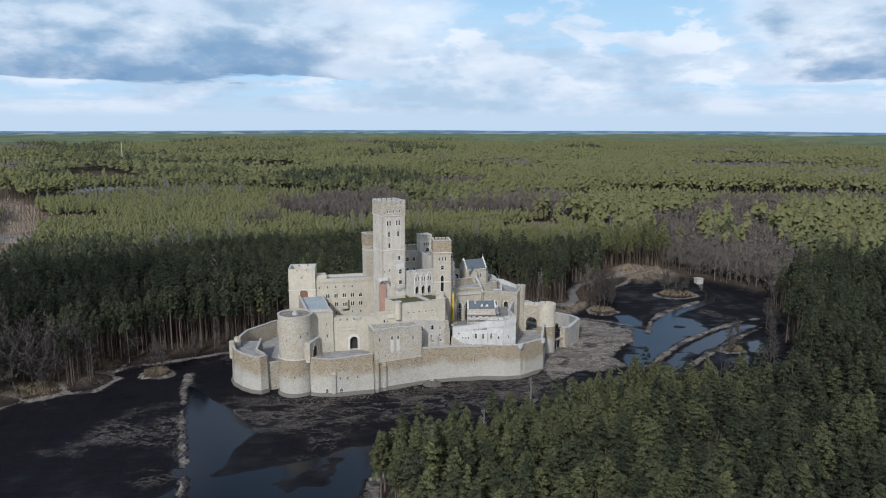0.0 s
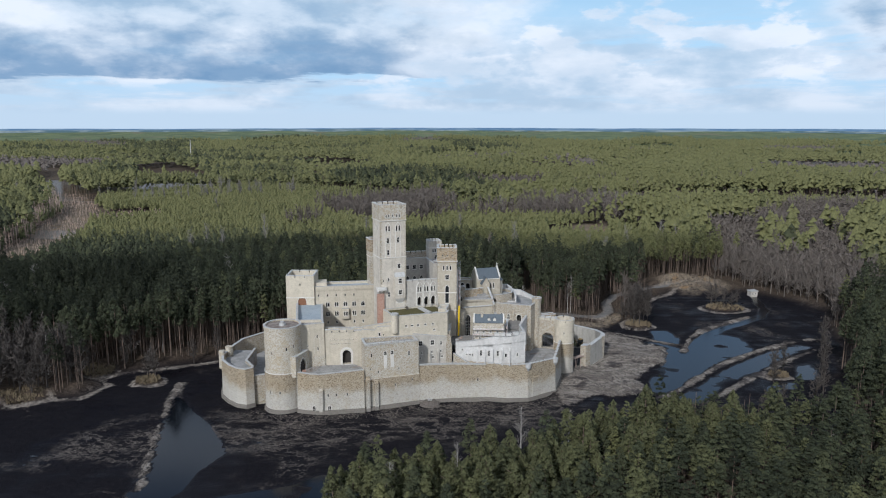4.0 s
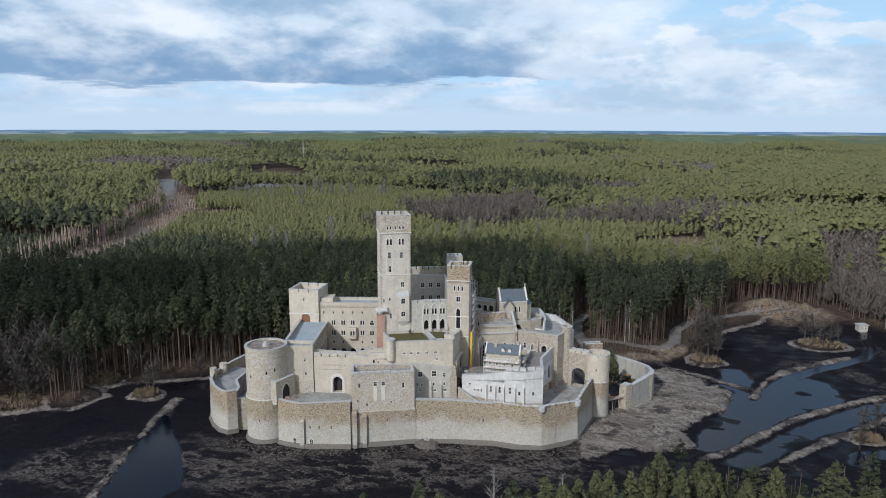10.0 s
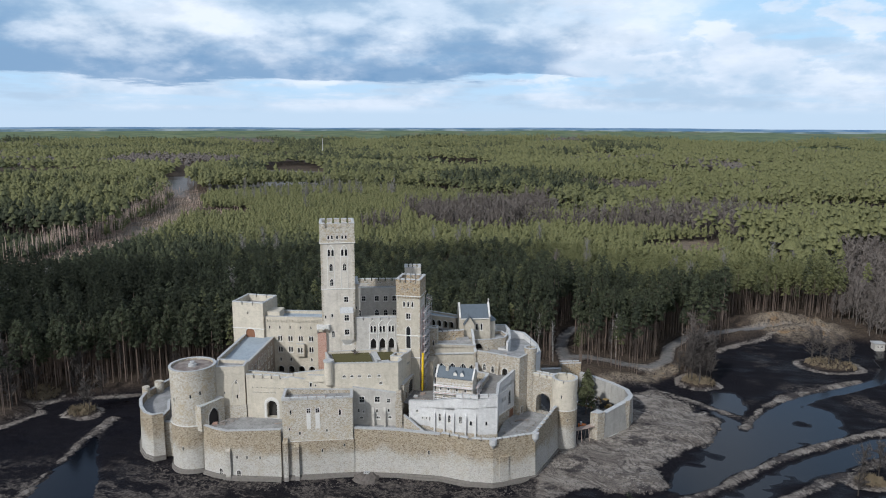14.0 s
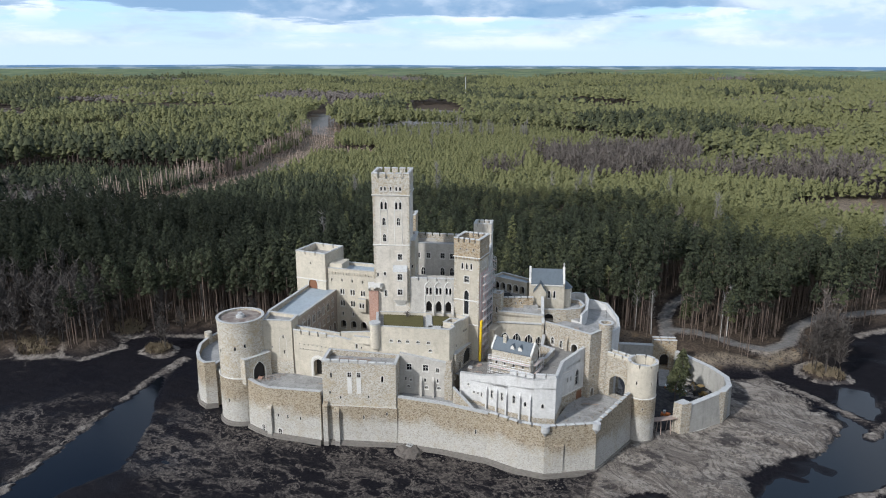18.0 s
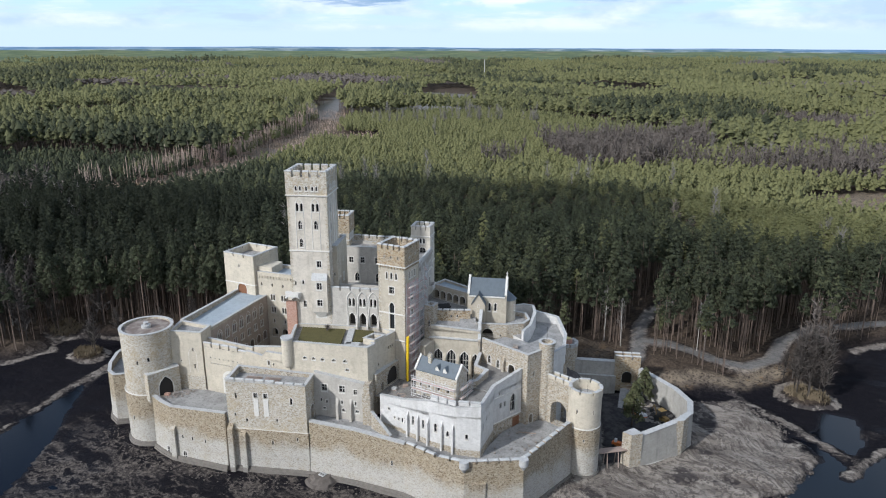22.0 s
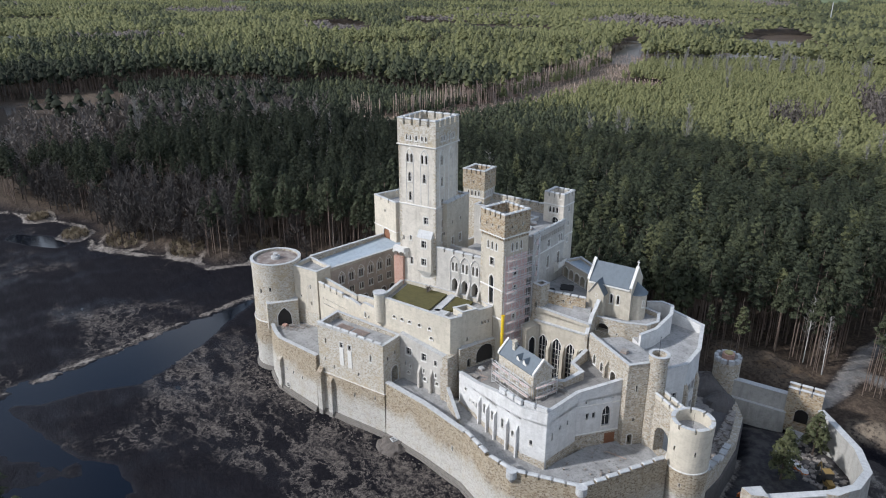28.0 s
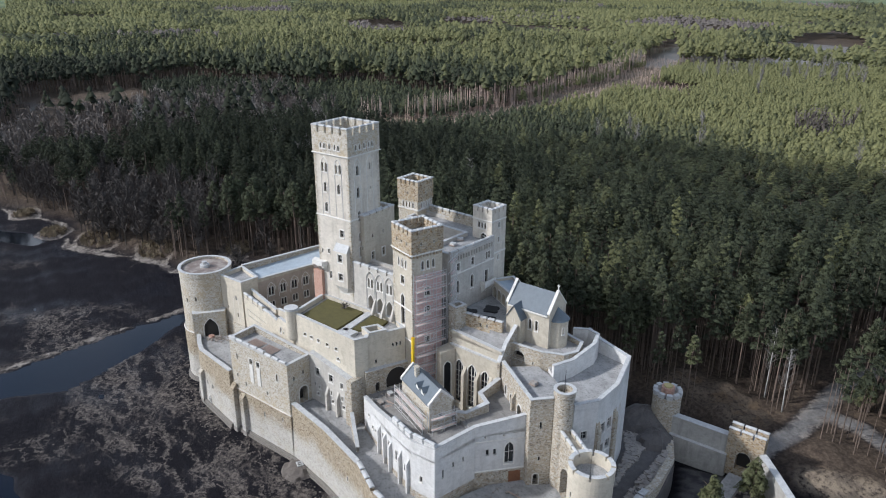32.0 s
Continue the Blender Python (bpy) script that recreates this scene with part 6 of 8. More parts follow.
nb = thing("garden_lookout", "low stone walled lookout at the corner of the roof garden", "parapet")
parapet(nb, [(-2.4, 238.6), (0.35, 238.9), (0.5, 242.2), (-2.2, 241.6)], 25.9, 27.2, .35, CREAM)
tur = thing("corner_turret", "plain round cream turret on a corbel", "turret")
g = Geo()
g.prism(circle(-15.0, 229.5, 1.15, 20), 21.6, 27.3, 0)
for i in range(20):
    a, b_ = circle(-15, 229.5, 1.15, 20)[i], circle(-15, 229.5, 1.15, 20)[(i + 1) % 20]
    g.face([(*b_, 21.6), (*a, 21.6), (-15, 230.2, 19.9)])
part("shaft", g, CREAM, tur)
g = Geo()
g.prism(circle(-15.0, 229.5, 1.3, 20), 27.3, 27.7, 0, True, True)
part("cap", g, COPING, tur)

# front range below the roof garden
low = thing("lower_range", "grey-beige range with buttresses and small windows above the rampart", "building")
LF = [(-9.2, 230.7), (1.6, 235.0), (1.0, 237.2), (-10.2, 232.6)]
body(low, "wall", LF, 9, [20.9, 19.0, 19.0, 20.9], GREYP, {0: [(2.2, 16.9, 1.15, 1.5, "rect"), (6.0, 16.9, 1.15, 1.5, "rect"), (8.8, 16.7, .7, 1.1, "rect"), (1.4, 14.3, .35, .9, "slit"), (2.6, 14.2, .4, .6, "rect"), (2.1, 12.7, .7, .6, "arch"), (5.9, 14.2, .4, .9, "rect"), (6.2, 12.6, .8, .7, "arch"), (8.8, 14.2, .4, .9, "rect"), (9.1, 12.6, .8, .7, "arch")]}, True, COPING)
for s in (5.0, 7.8):
    g = Geo()
    g.prism([P2(LF[0], LF[1], s - .25, 0), P2(LF[0], LF[1], s - .25, .7), P2(LF[0], LF[1], s + .25, .7), P2(LF[0], LF[1], s + .25, 0)], 10.5, [15.6, 14.2, 14.2, 15.6])
    part("buttress", g, GREYP, low)
g = Geo()
PIER = [P2(LF[0], LF[1], 10.5, 0.8), P2(LF[0], LF[1], 12.2, 0.8), P2(LF[0], LF[1], 12.2, -2.5), P2(LF[0], LF[1], 10.5, -2.5)]
g.prism(PIER, 9, 17.2)
g.prism(inset(PIER, .25), 17.2, 19.4)
part("corner_pier", g, GREYR, low)

# arch passage between roof garden block and south tower
pas = thing("passage_arch", "dark vaulted passage in a beige wall", "archway")
PA = [(1.6, 237.6), (1.2, 246.0), (-.6, 246.0), (-.6, 237.6)]
body(pas, "wall", PA, 14, 20.3, GREYR, {0: [(6.0, 15.9, 4.2, 3.9, "agate"), (2.2, 15.9, .9, 1.9, "agate")]}, False, COPING, .6)

# great hall and its sunken court
hall = thing("great_hall", "great hall with tall traceried lancet windows", "building")
HA = [(4.6, 253.1), (14.6, 257.2), (12.7, 261.0), (2.9, 256.6)]
hh = [(1.7, 12.4, 1.9, 8.8, "lancet"), (4.6, 12.4, 1.9, 8.8, "lancet"), (7.5, 12.6, 1.8, 8.4, "lancet"), (9.9, 14.0, 1.3, 6.6, "lancet")]
body(hall, "wall", HA, 9, [26.0, 25.4, 26.6, 27.4], BEIGE, {0: hh}, True, PAVE)
band(hall, HA, 23.6, COPING, .35, .5, edges=[0])
g = Geo()
for s, _, w, h, _ in hh:
    for dx in (-.32, .32):
        c = P2(HA[0], HA[1], s + dx, -.3)
        g.box((*c, 16.8), (.10, .10, 7.6), .4)
    for z in np.arange(13.5, 19.8, 1.05):
        c = P2(HA[0], HA[1], s, -.3)
        g.box((*c, z), (w, .05, .06), .38)
part("window_tracery", g, TRIM, hall)
for s in (3.1, 6.1, 8.8):
    g = Geo()
    g.prism([P2(HA[0], HA[1], s - .3, 0), P2(HA[0], HA[1], s - .3, .9), P2(HA[0], HA[1], s + .3, .9), P2(HA[0], HA[1], s + .3, 0)], 10, [20.4, 19.0, 19.0, 20.4])
    part("buttress", g, BEIGE, hall)
wall_run("", "", [HA[0], HA[1]], [25.9, 25.3], [26.6, 26.0], .5, BEIGE, parent=hall)
pr = thing("hall_stair_pier", "slim rubble stair pier beside the great hall", "turret")
body(pr, "shaft", [(2.9, 253.2), (5.0, 253.5), (4.6, 255.9), (2.6, 255.5)], 14, 29.8, GREYR, {0: [(.5, 26.0, .4, 1.5, "slit"), (.5, 22.0, .3, .9, "slit")]}, False)
parapet(pr, [(2.9, 253.2), (5.0, 253.5), (4.6, 255.9), (2.6, 255.5)], 29.8, 30.9, .35, GREYR)
body(pr, "lower_bay", [(4.9, 250.6), (5.4, 253.2), (2.9, 253.2), (2.7, 250.6)], 9, [22.6, 23.2, 23.2, 22.6], BEIGE, {0: [(1.3, 12.8, 1.3, 8.0, "lancet")]}, True)
flying = thing("raking_buttress", "raking stone wall stepping up to the chapel terrace", "buttress")
wall_run("", "", [(15.1, 256.6), (14.0, 258.6), (12.7, 261.4)], 16, [24.4, 27.0, 29.2], .5, GREYR, parent=flying)

# cloister wall and cloister court
clo = thing("cloister_court", "cloister court with arcades and planting beds", "courtyard")
g = Geo()
g.prism([(3.9, 255.8), (12.0, 259.9), (9.2, 264.2), (-1.6, 271.6), (-4.2, 267.2), (0.3, 255.3)], 20, 27.3)
part("paving", g, PAVE, clo)
g = Geo()
for cx, cy in ((2.0, 262.7), (5.4, 259.9), (1.2, 258.4)):
    g.prism([(cx + math.cos(a) * 1.45 * (1 + .18 * math.cos(4 * a)), cy + math.sin(a) * 1.45 * (1 + .18 * math.cos(4 * a))) for a in np.linspace(0, 6.28, 24, endpoint=False)], 27.3, 27.55)
part("planting_bed", g, DARK, clo, "dark planting beds")
cw = wall_run("cloister_wall", "ochre rubble wall with low crenels in front of the cloister", [(4.4, 255.6), (10.8, 259.5)], 20, 28.9, .6, OCHRE, cap=False, holes={0: [(3.3, 27.6, .3, .5, "slit"), (4.6, 27.6, .3, .5, "slit")]})
crenels(cw, (4.4, 255.6), (10.8, 259.5), 28.9, OCHRE, 1.35, .35, .5, .6)
ca = thing("cloister_arcade", "round-arched cloister walk with a flat parapet", "arcade")
CA = [(-3.6, 266.2), (6.6, 265.2), (7.0, 268.4), (-3.0, 270.6)]
body(ca, "wall", CA, 24, 30.2, BEIGE, {0: [(s, 27.35, 1.5, 2.2, "gate") for s in (1.2, 3.1, 5.0, 6.9, 8.8)]}, True, ROOFING, .8)
parapet(ca, CA, 30.2, 30.7, .3, BEIGE)

# chapel
ch = thing("chapel", "small beige chapel with blue slate roof and round apse", "chapel")
ux = Vector((8.3, 3.75)).normalized()
uy = Vector((-ux.y, ux.x))
C0 = Vector((8.75, 261.65))


def cp(a, b_):
    v = C0 + ux * a + uy * b_
    return (v.x, v.y)


CW, CL = 5.6, 8.6
body(ch, "wall", [cp(0, 0), cp(CL, 0), cp(CL, CW), cp(0, CW)], 22, 31.8, BEIGE, {0: [(4.9, 28.3, .5, 1.9, "arch"), (6.2, 28.3, .5, 1.9, "arch")]})
for a in (0.0, CL - .35):
    g = Geo()
    for e0, e1 in ((a, a + .35),):
        tri = [(0, 31.8), (CW, 31.8), (CW, 32.3), (CW / 2, 35.3), (0, 32.3)]
        fr = [(*cp(e0, v), z) for v, z in tri]
        bk = [(*cp(e1, v), z) for v, z in tri]
        g.face(fr[::-1]), g.face(bk)
        for i in range(5):
            j = (i + 1) % 5
            g.face([fr[i], fr[j], bk[j], bk[i]])
    part("gable", g, BEIGE, ch)
    g = Geo()
    for v0, v1 in ((-.15, CW / 2), (CW + .15, CW / 2)):
        z0, z1 = 32.1, 35.45
        q = [cp(a - .08, v0), cp(a + .43, v0), cp(a + .43, v1), cp(a - .08, v1)]
        if v0 > v1:
            q = [q[1], q[0], q[3], q[2]]
        g.prism(q, [z0, z0, z1, z1], [z0 + .22, z0 + .22, z1 + .22, z1 + .22], 0, True, True)
    part("gable_coping", g, TRIM, ch)
g = Geo()
for v0, v1 in ((-.25, CW / 2), (CW + .25, CW / 2)):
    q = [cp(.35, v0), cp(CL - .35, v0), cp(CL - .35, v1), cp(.35, v1)]
    if v0 > v1:
        q = [q[1], q[0], q[3], q[2]]
    g.prism(q, [31.75, 31.75, 34.9, 34.9], [31.95, 31.95, 35.1, 35.1], 0, True, True)
part("roof", g, SLATE, ch)
g = Geo()
g.prism([cp(.3, -.32), cp(CL - .3, -.32), cp(CL - .3, -.02), cp(.3, -.02)], 31.55, 31.85, 0, True, True)
part("eaves", g, TRIM, ch)
g = Geo()
g.prism([cp(1.2, -1.7), cp(4.0, -1.7), cp(4.0, 0), cp(1.2, 0)], 24, 30.4)
g.face([(*cp(1.2, -1.7), 30.4), (*cp(4.0, -1.7), 30.4), (*cp(2.6, -1.7), 32.6)])
part("porch", g, BEIGE, ch)
g = Geo()
for u0, u1 in ((1.0, 2.6), (4.2, 2.6)):
    q = [cp(u0, -1.9), cp(u1, -1.9), cp(u1, 1.4), cp(u0, 1.4)]
    z = [30.15, 32.7, 32.7, 30.15]
    if u0 > u1:
        q, z = [q[1], q[0], q[3], q[2]], [z[1], z[0], z[3], z[2]]
    g.prism(q, z, [k + .16 for k in z], 0, True, True)
part("porch_roof", g, SLATE, ch)
openings(ch, cp(1.2, -1.7), cp(4.0, -1.7), [(1.4, 29.6, .35, .7, "slit"), (1.4, 27.4, .4, .8, "slit")], True, .02)
g = Geo()
ap = [cp(CL + 1.95 * math.cos(a), CW / 2 + 1.95 * math.sin(a)) for a in np.linspace(-math.pi / 2, math.pi / 2, 14)]
g.prism(ap, 23, 30.6)
part("apse", g, BEIGE, ch)
g = Geo()
ao = [cp(CL + 2.15 * math.cos(a), CW / 2 + 2.15 * math.sin(a)) for a in np.linspace(-math.pi / 2, math.pi / 2, 14)]
for i in range(13):
    g.face([(*ao[i], 30.55), (*ao[i + 1], 30.55), (*cp(CL, CW / 2), 32.6)])
part("apse_roof", g, SLATE, ch)
openings(ch, ap[4], ap[6], [(.3, 28.2, .4, 1.2, "arch")], True, .05)
g = Geo()
g.tube((*cp(CL - .15, CW / 2), 35.4), (*cp(CL - .15, CW / 2), 36.8), .16, .05)
g.box((*cp(CL - .15, CW / 2), 36.4), (.5, .12, .12), .4)
part("pinnacle", g, TRIM, ch)
pod = thing("chapel_podium", "curved rubble podium with a low arch under the chapel", "podium")
PD = [(12.4, 259.6), (18.2, 262.6), (20.9, 265.4), (21.0, 268.3), (18.6, 271.2), (14, 270.6), (8.2, 267.6), (9.6, 261)]
body(pod, "wall", PD, 16, 25.6, GREYR, {0: [(2.4, 23.7, 2.4, 1.7, "gate"), (5.2, 23.6, .3, .5, "slit")]}, False, PAVE)
parapet(pod, PD, 25.6, 26.5, .4, GREYR)

# upper terraces on the east
up1 = thing("upper_terrace", "white curved terrace wall below the chapel", "terrace")
U1 = [(22.4, 262.4), (22.2, 266.6), (20.6, 272.2), (18.9, 274.4), (16.2, 274.4), (14.0, 272.6), (15.5, 268), (19.5, 263.5)]
body(up1, "wall", U1, 15, 24.0, WHITEP, {0: [(1.5, 22.2, .3, .7, "slit")], 1: [(1.6, 22.0, .35, .8, "slit"), (3.4, 22.0, .35, .8, "slit")]}, False, PAVE)
wall_run("", "", U1[:6], 23.9, [26.0, 26.0, 26.8, 27.4, 27.2, 26.8], .45, WHITEP, parent=up1)
ea = thing("east_range", "tall white range with buttresses, paired windows and paved roof", "building")
EA = [(30.3, 260.8), (31.0, 265.0), (28.9, 270.6), (23.9, 277.4), (17.9, 276.0), (14.6, 275.8), (14.0, 268), (22, 261)]
body(ea, "wall", EA, 5, [22.6, 22.6, 22.7, 23.0, 23.0, 23.0, 23, 22.6], WHITEP, {0: [(2.0, 17.0, 1.0, 1.5, "rect"), (2.0, 12.6, .9, 1.9, "rect")], 1: [(1.9, 16.8, 1.2, 1.9, "rect"), (3.9, 16.8, 1.2, 1.9, "rect"), (1.9, 12.9, 1.2, 1.7, "rect"), (3.9, 12.9, 1.2, 1.7, "rect")], 2: [(3, 17.2, .8, 1.4, "rect")]}, True, PAVE)
wall_run("", "", EA[:6], 22.5, [23.6, 23.6, 23.9, 24.7, 25.6, 26.3], .5, WHITEP, parent=ea)
for i, s in ((1, 0.3), (1, 5.6)):
    g = Geo()
    g.prism([P2(EA[i], EA[i + 1], s - .5, -.1), P2(EA[i], EA[i + 1], s - .5, .5), P2(EA[i], EA[i + 1], s + .5, .5), P2(EA[i], EA[i + 1], s + .5, -.1)], 4, [19.8, 18.2, 18.2, 19.8])
    part("buttress", g, GREYR, ea)

# rubble block with corner pier, south of the terrace
rb = thing("rubble_block", "rubble stone block with open paved roof and tall corner pier", "building")
RB = [(15.3, 256.9), (27.4, 254.6), (28.8, 257.9), (28.0, 261.2), (22.3, 262.6), (18.0, 262.4)]
body(rb, "wall", RB, 5, 23.7, GREYR, {0: [(2.2, 19.6, .8, 1.9, "lancet"), (4.6, 19.3, .8, 1.9, "lancet"), (8.2, 18.6, 1.6, 2.6, "gate")], 1: [(.5, 19.5, .35, 1.2, "slit"), (.5, 13.6, .3, .7, "slit"), (.4, 9.0, .9, 2.0, "gate")]}, True, PAVE)
wall_run("", "", [RB[0], RB[1], RB[2]], 23.6, [24.7, 24.7, 24.9], .45, GREYR, parent=rb)
g = Geo()
g.prism([P2(RB[0], RB[1], 6.0, .7), P2(RB[0], RB[1], 6.6, .7), P2(RB[0], RB[1], 6.6, 0), P2(RB[0], RB[1], 6.0, 0)], 15, [21.5, 21.5, 22.6, 22.6])
part("buttress", g, GREYR, rb)
stu = thing("stair_turret", "round rubble stair turret with pale coping", "turret")
g = Geo()
g.prism(circle(29.3, 259.5, 1.55, 24), 5, 25.4, 0)
part("shaft", g, GREYR, stu)
parapet(stu, circle(29.3, 259.5, 1.7, 24), 25.4, 26.4, .4, GREYR)
g = Geo()
g.tube((29.2, 259.5, 25.4), (29.2, 259.5, 29.6), .04)
part("rod", g, DARK, stu)

# white range on the south-east
wh = thing("white_range", "white rendered range with buttresses and lancet windows", "building")
WH = [(3.4, 236.4), (9.0, 236.6), (15.4, 236.5), (21.2, 237.2), (25.5, 239.1), (23.9, 247.0), (26.2, 255.2), (15.5, 256.8), (17.0, 252.3), (19.8, 251.9), (19.2, 247.0), (8.4, 246.5), (3.0, 246.0)]
zt = [15.6, 15.8, 16.6, 17.0, 17.4, 18.2, 19.0, 19.0, 18.8, 18.8, 18.2, 16.1, 15.5]
h0 = {0: [(2.2, 14.2, .5, .5, "rect"), (3.6, 12.6, .4, .5, "rect"), (4.6, 12.6, .4, .5, "rect"), (1.0, 12.3, .5, 1.0, "rect")], 1: [(2.5, 12.6, .6, 1.9, "arch"), (5.0, 12.6, .6, 1.9, "arch")], 2: [(1.4, 12.6, .6, 1.9, "arch"), (4.0, 12.3, .55, 1.2, "arch")],
      3: [(2.0, 12.4, .5, 1.1, "arch")], 4: [(1.6, 13.6, .3, 1.6, "slit"), (3.6, 14.8, .3, .9, "slit"), (5.6, 14.8, .3, .9, "slit")], 5: [(2.0, 14.4, .5, 1.2, "slit"), (3.2, 14.4, .5, 1.2, "slit"), (5.6, 12.6, 1.5, 4.0, "lancet"), (1.6, 17.6, .25, .8, "slit"), (4.6, 17.9, .25, .8, "slit"), (6.6, 18.0, .25, .8, "slit")]}
body(wh, "wall", WH, 5, zt, WHITEP, h0, True, PAVE)
wall_run("", "", WH[:7], [z - .05 for z in zt[:7]], [16.9, 17.4, 19.0, 19.0, 19.7, 20.0, 21.3], .5, WHITEP, parent=wh)
for i, ss in ((1, (1.3, 3.8, 6.2)), (2, (2.8, 5.2))):
    for s in ss:
        g = Geo()
        g.prism([P2(WH[i], WH[i + 1], s - .18, 0), P2(WH[i], WH[i + 1], s - .18, .6), P2(WH[i], WH[i + 1], s + .18, .6), P2(WH[i], WH[i + 1], s + .18, 0)], 8, [15.4, 14.4, 14.4, 15.4])
        part("buttress", g, WHITEP, wh)
crenels(wh, P2(WH[2], WH[3], .3), P2(WH[2], WH[3], 5.6), 19.3, WHITEP, 1.9, .35, .9, .5)
crenels(wh, P2(WH[3], WH[4], .4), P2(WH[3], WH[4], 4.6), 19.5, WHITEP, 1.9, .35, .9, .5)
g = Geo()
for i in (0, 1, 2, 3):
    holed(g, P2(WH[i], WH[i + 1], 0, .07), P2(WH[i], WH[i + 1], (Vector(WH[i + 1]) - Vector(WH[i])).length, .07), 8, 10.9 - .25 * i, [])
holed(g, P2(WH[4], WH[5], .3, .07), P2(WH[4], WH[5], 8, .07), 7, 10.4, [])
holed(g, P2(WH[5], WH[6], 0, .07), P2(WH[5], WH[6], 8.5, .07), 7, 11.4, [(6.6, 8.6, 2.0, 2.4, "rect")])
part("rubble_plinth", g, GREYR, wh, "rubble stone plinth")
g = Geo()
g.box((*P2(WH[5], WH[6], 6.6, .0), 9.8), (.12, 2.0, 2.4), -.27)
part("door", g, WOOD, wh, "brown timber gate")
band(wh, WH, 11.3, TRIM, .12, .3, edges=[5])
band(wh, WH, 17.0, TRIM, .08, .2, edges=[5])

# yard behind the white range: paving, ramp, sunken court wall
yard = thing("upper_yard", "bare concrete yard and ramp round the small house", "courtyard", kind="structure")
g = Geo()
g.face([(1.2, 237.2, 15.8), (4.0, 236.9, 15.9), (15.2, 237.2, 16.9), (21.0, 237.8, 17.2), (24.8, 239.6, 17.6), (23.4, 247, 18.4), (19.2, 247.0, 18.4), (8.4, 246.5, 16.4), (3.0, 246.1, 15.8), (1.2, 246, 15.8)])
g.face([(23.4, 247, 18.45), (25.6, 255, 19.2), (15.3, 256.9, 19.2), (16.9, 252.1, 19.1), (19.7, 251.6, 19.0), (18.6, 247.6, 18.6)])
g.face([(2.9, 246.1, 11.2), (8.4, 246.5, 11.2), (19.2, 247, 11.2), (17.0, 252.3, 11.2), (15.4, 256.8, 11.2), (4.6, 253.1, 11.2), (2.8, 250.6, 11.2)])
part("paving", g, YARDP, yard)
wall_run("court_parapet", "zigzag stone parapet round the sunken court of the great hall", [(18.5, 246.4), (19.6, 247.8), (19.9, 251.8), (16.9, 252.2), (15.4, 256.7)], 8, [19.7, 19.7, 20.6, 20.7, 21.4], .55, GREYR)

# small house in the yard
ho = thing("gabled_house", "small stone house with blue slate roof and two dormers, in scaffolding", "house")
HO = [(8.9, 241.3), (18.4, 241.7), (18.25, 245.9), (8.75, 245.5)]
body(ho, "wall", HO, 14.5, 22.2, RUBBLE, {0: [(1.2, 18.7, .5, .7, "rect"), (3.2, 18.7, .5, .7, "rect"), (5.4, 18.7, .5, .7, "rect"), (7.6, 18.7, .5, .7, "rect"), (2, 16.2, .6, 1.0, "rect"), (6, 16.2, .6, 1, "rect")], 1: [(.5, 19.2, .7, 1.0, "rect")]})
for a in (0.0, 1.0):
    e = [Vector(HO[0]).lerp(Vector(HO[1]), a), Vector(HO[3]).lerp(Vector(HO[2]), a)]
    mid_ = (e[0] + e[1]) / 2
    g = Geo()
    sg = -1 if a == 0 else 1
    tri = [(*e[0], 22.2), (*e[1], 22.2), (*mid_, 24.35)]
    tb = [(x - sg * .35, y, z) for x, y, z in tri]
    g.face(tri), g.face(tb[::-1])
    for i in range(3):
        g.face([tri[i], tri[(i + 1) % 3], tb[(i + 1) % 3], tb[i]])
    part("gable", g, RUBBLE, ho)
    g = Geo()
    for k in (0, 1):
        lo_ = e[k] + (e[k] - mid_).normalized() * .2
        q = [(lo_.x - .2, lo_.y), (lo_.x + .2, lo_.y), (mid_.x + .2, mid_.y), (mid_.x - .2, mid_.y)]
        if k:
            q = [q[1], q[0], q[3], q[2]]
        g.prism(q, [22.05, 22.05, 24.3, 24.3], [22.5, 22.5, 24.75, 24.75], 0, True, True)
    part("gable_coping", g, TRIM, ho)
g = Geo()
for k in (0, 1):
    y0 = 241.15 if k == 0 else 246.05
    q = [(9.0, y0), (18.3, y0 + .35), (18.3, 243.8), (9.0, 243.4)]
    if k:
        q = [q[1], q[0], q[3], q[2]]
    g.prism(q, [22.05, 22.05, 24.3, 24.3], [22.2, 22.2, 24.45, 24.45], 0, True, True)
part("roof", g, SLATE, ho)
g = Geo()
g.box((11.4, 242.9, 24.3), (.75, .6, 1.9))
g.box((11.4, 242.9, 25.3), (.9, .75, .18))
part("chimney", g, RUBBLE, ho)
for x in (13.7, 15.5):
    g = Geo()
    g.prism([(x - .45, 241.9), (x + .45, 241.9), (x + .45, 243.3), (x - .45, 243.3)], 22.4, 23.3, 0)
    g.face([(x - .45, 241.9, 23.3), (x + .45, 241.9, 23.3), (x, 241.9, 23.85)])
    d_ = part("dormer", g, TRIM, ho)
    g = Geo()
    for sx in (-1, 1):
        q = [(x + sx * .6, 241.75), (x, 241.75), (x, 243.6), (x + sx * .6, 243.6)]
        z = [23.15, 23.9, 23.9, 23.15]
        if sx > 0:
            q, z = q[::-1], z[::-1]
        g.prism(q, z, [v + .08 for v in z], 0, True, True)
    part("dormer_roof", g, SLATE, d_)
    openings(d_, (x - .45, 241.9), (x + .45, 241.9), [(.45, 22.6, .5, .6, "rect")], False, .02)

# west wing, north range, gate tower
ww = thing("west_wing", "long court wing with pointed windows and flat grey roof", "building")
WW = [(-37.3, 228.4), (-43.7, 251.2), (-52.0, 248.6), (-45.3, 226.8)]
wh_ = []
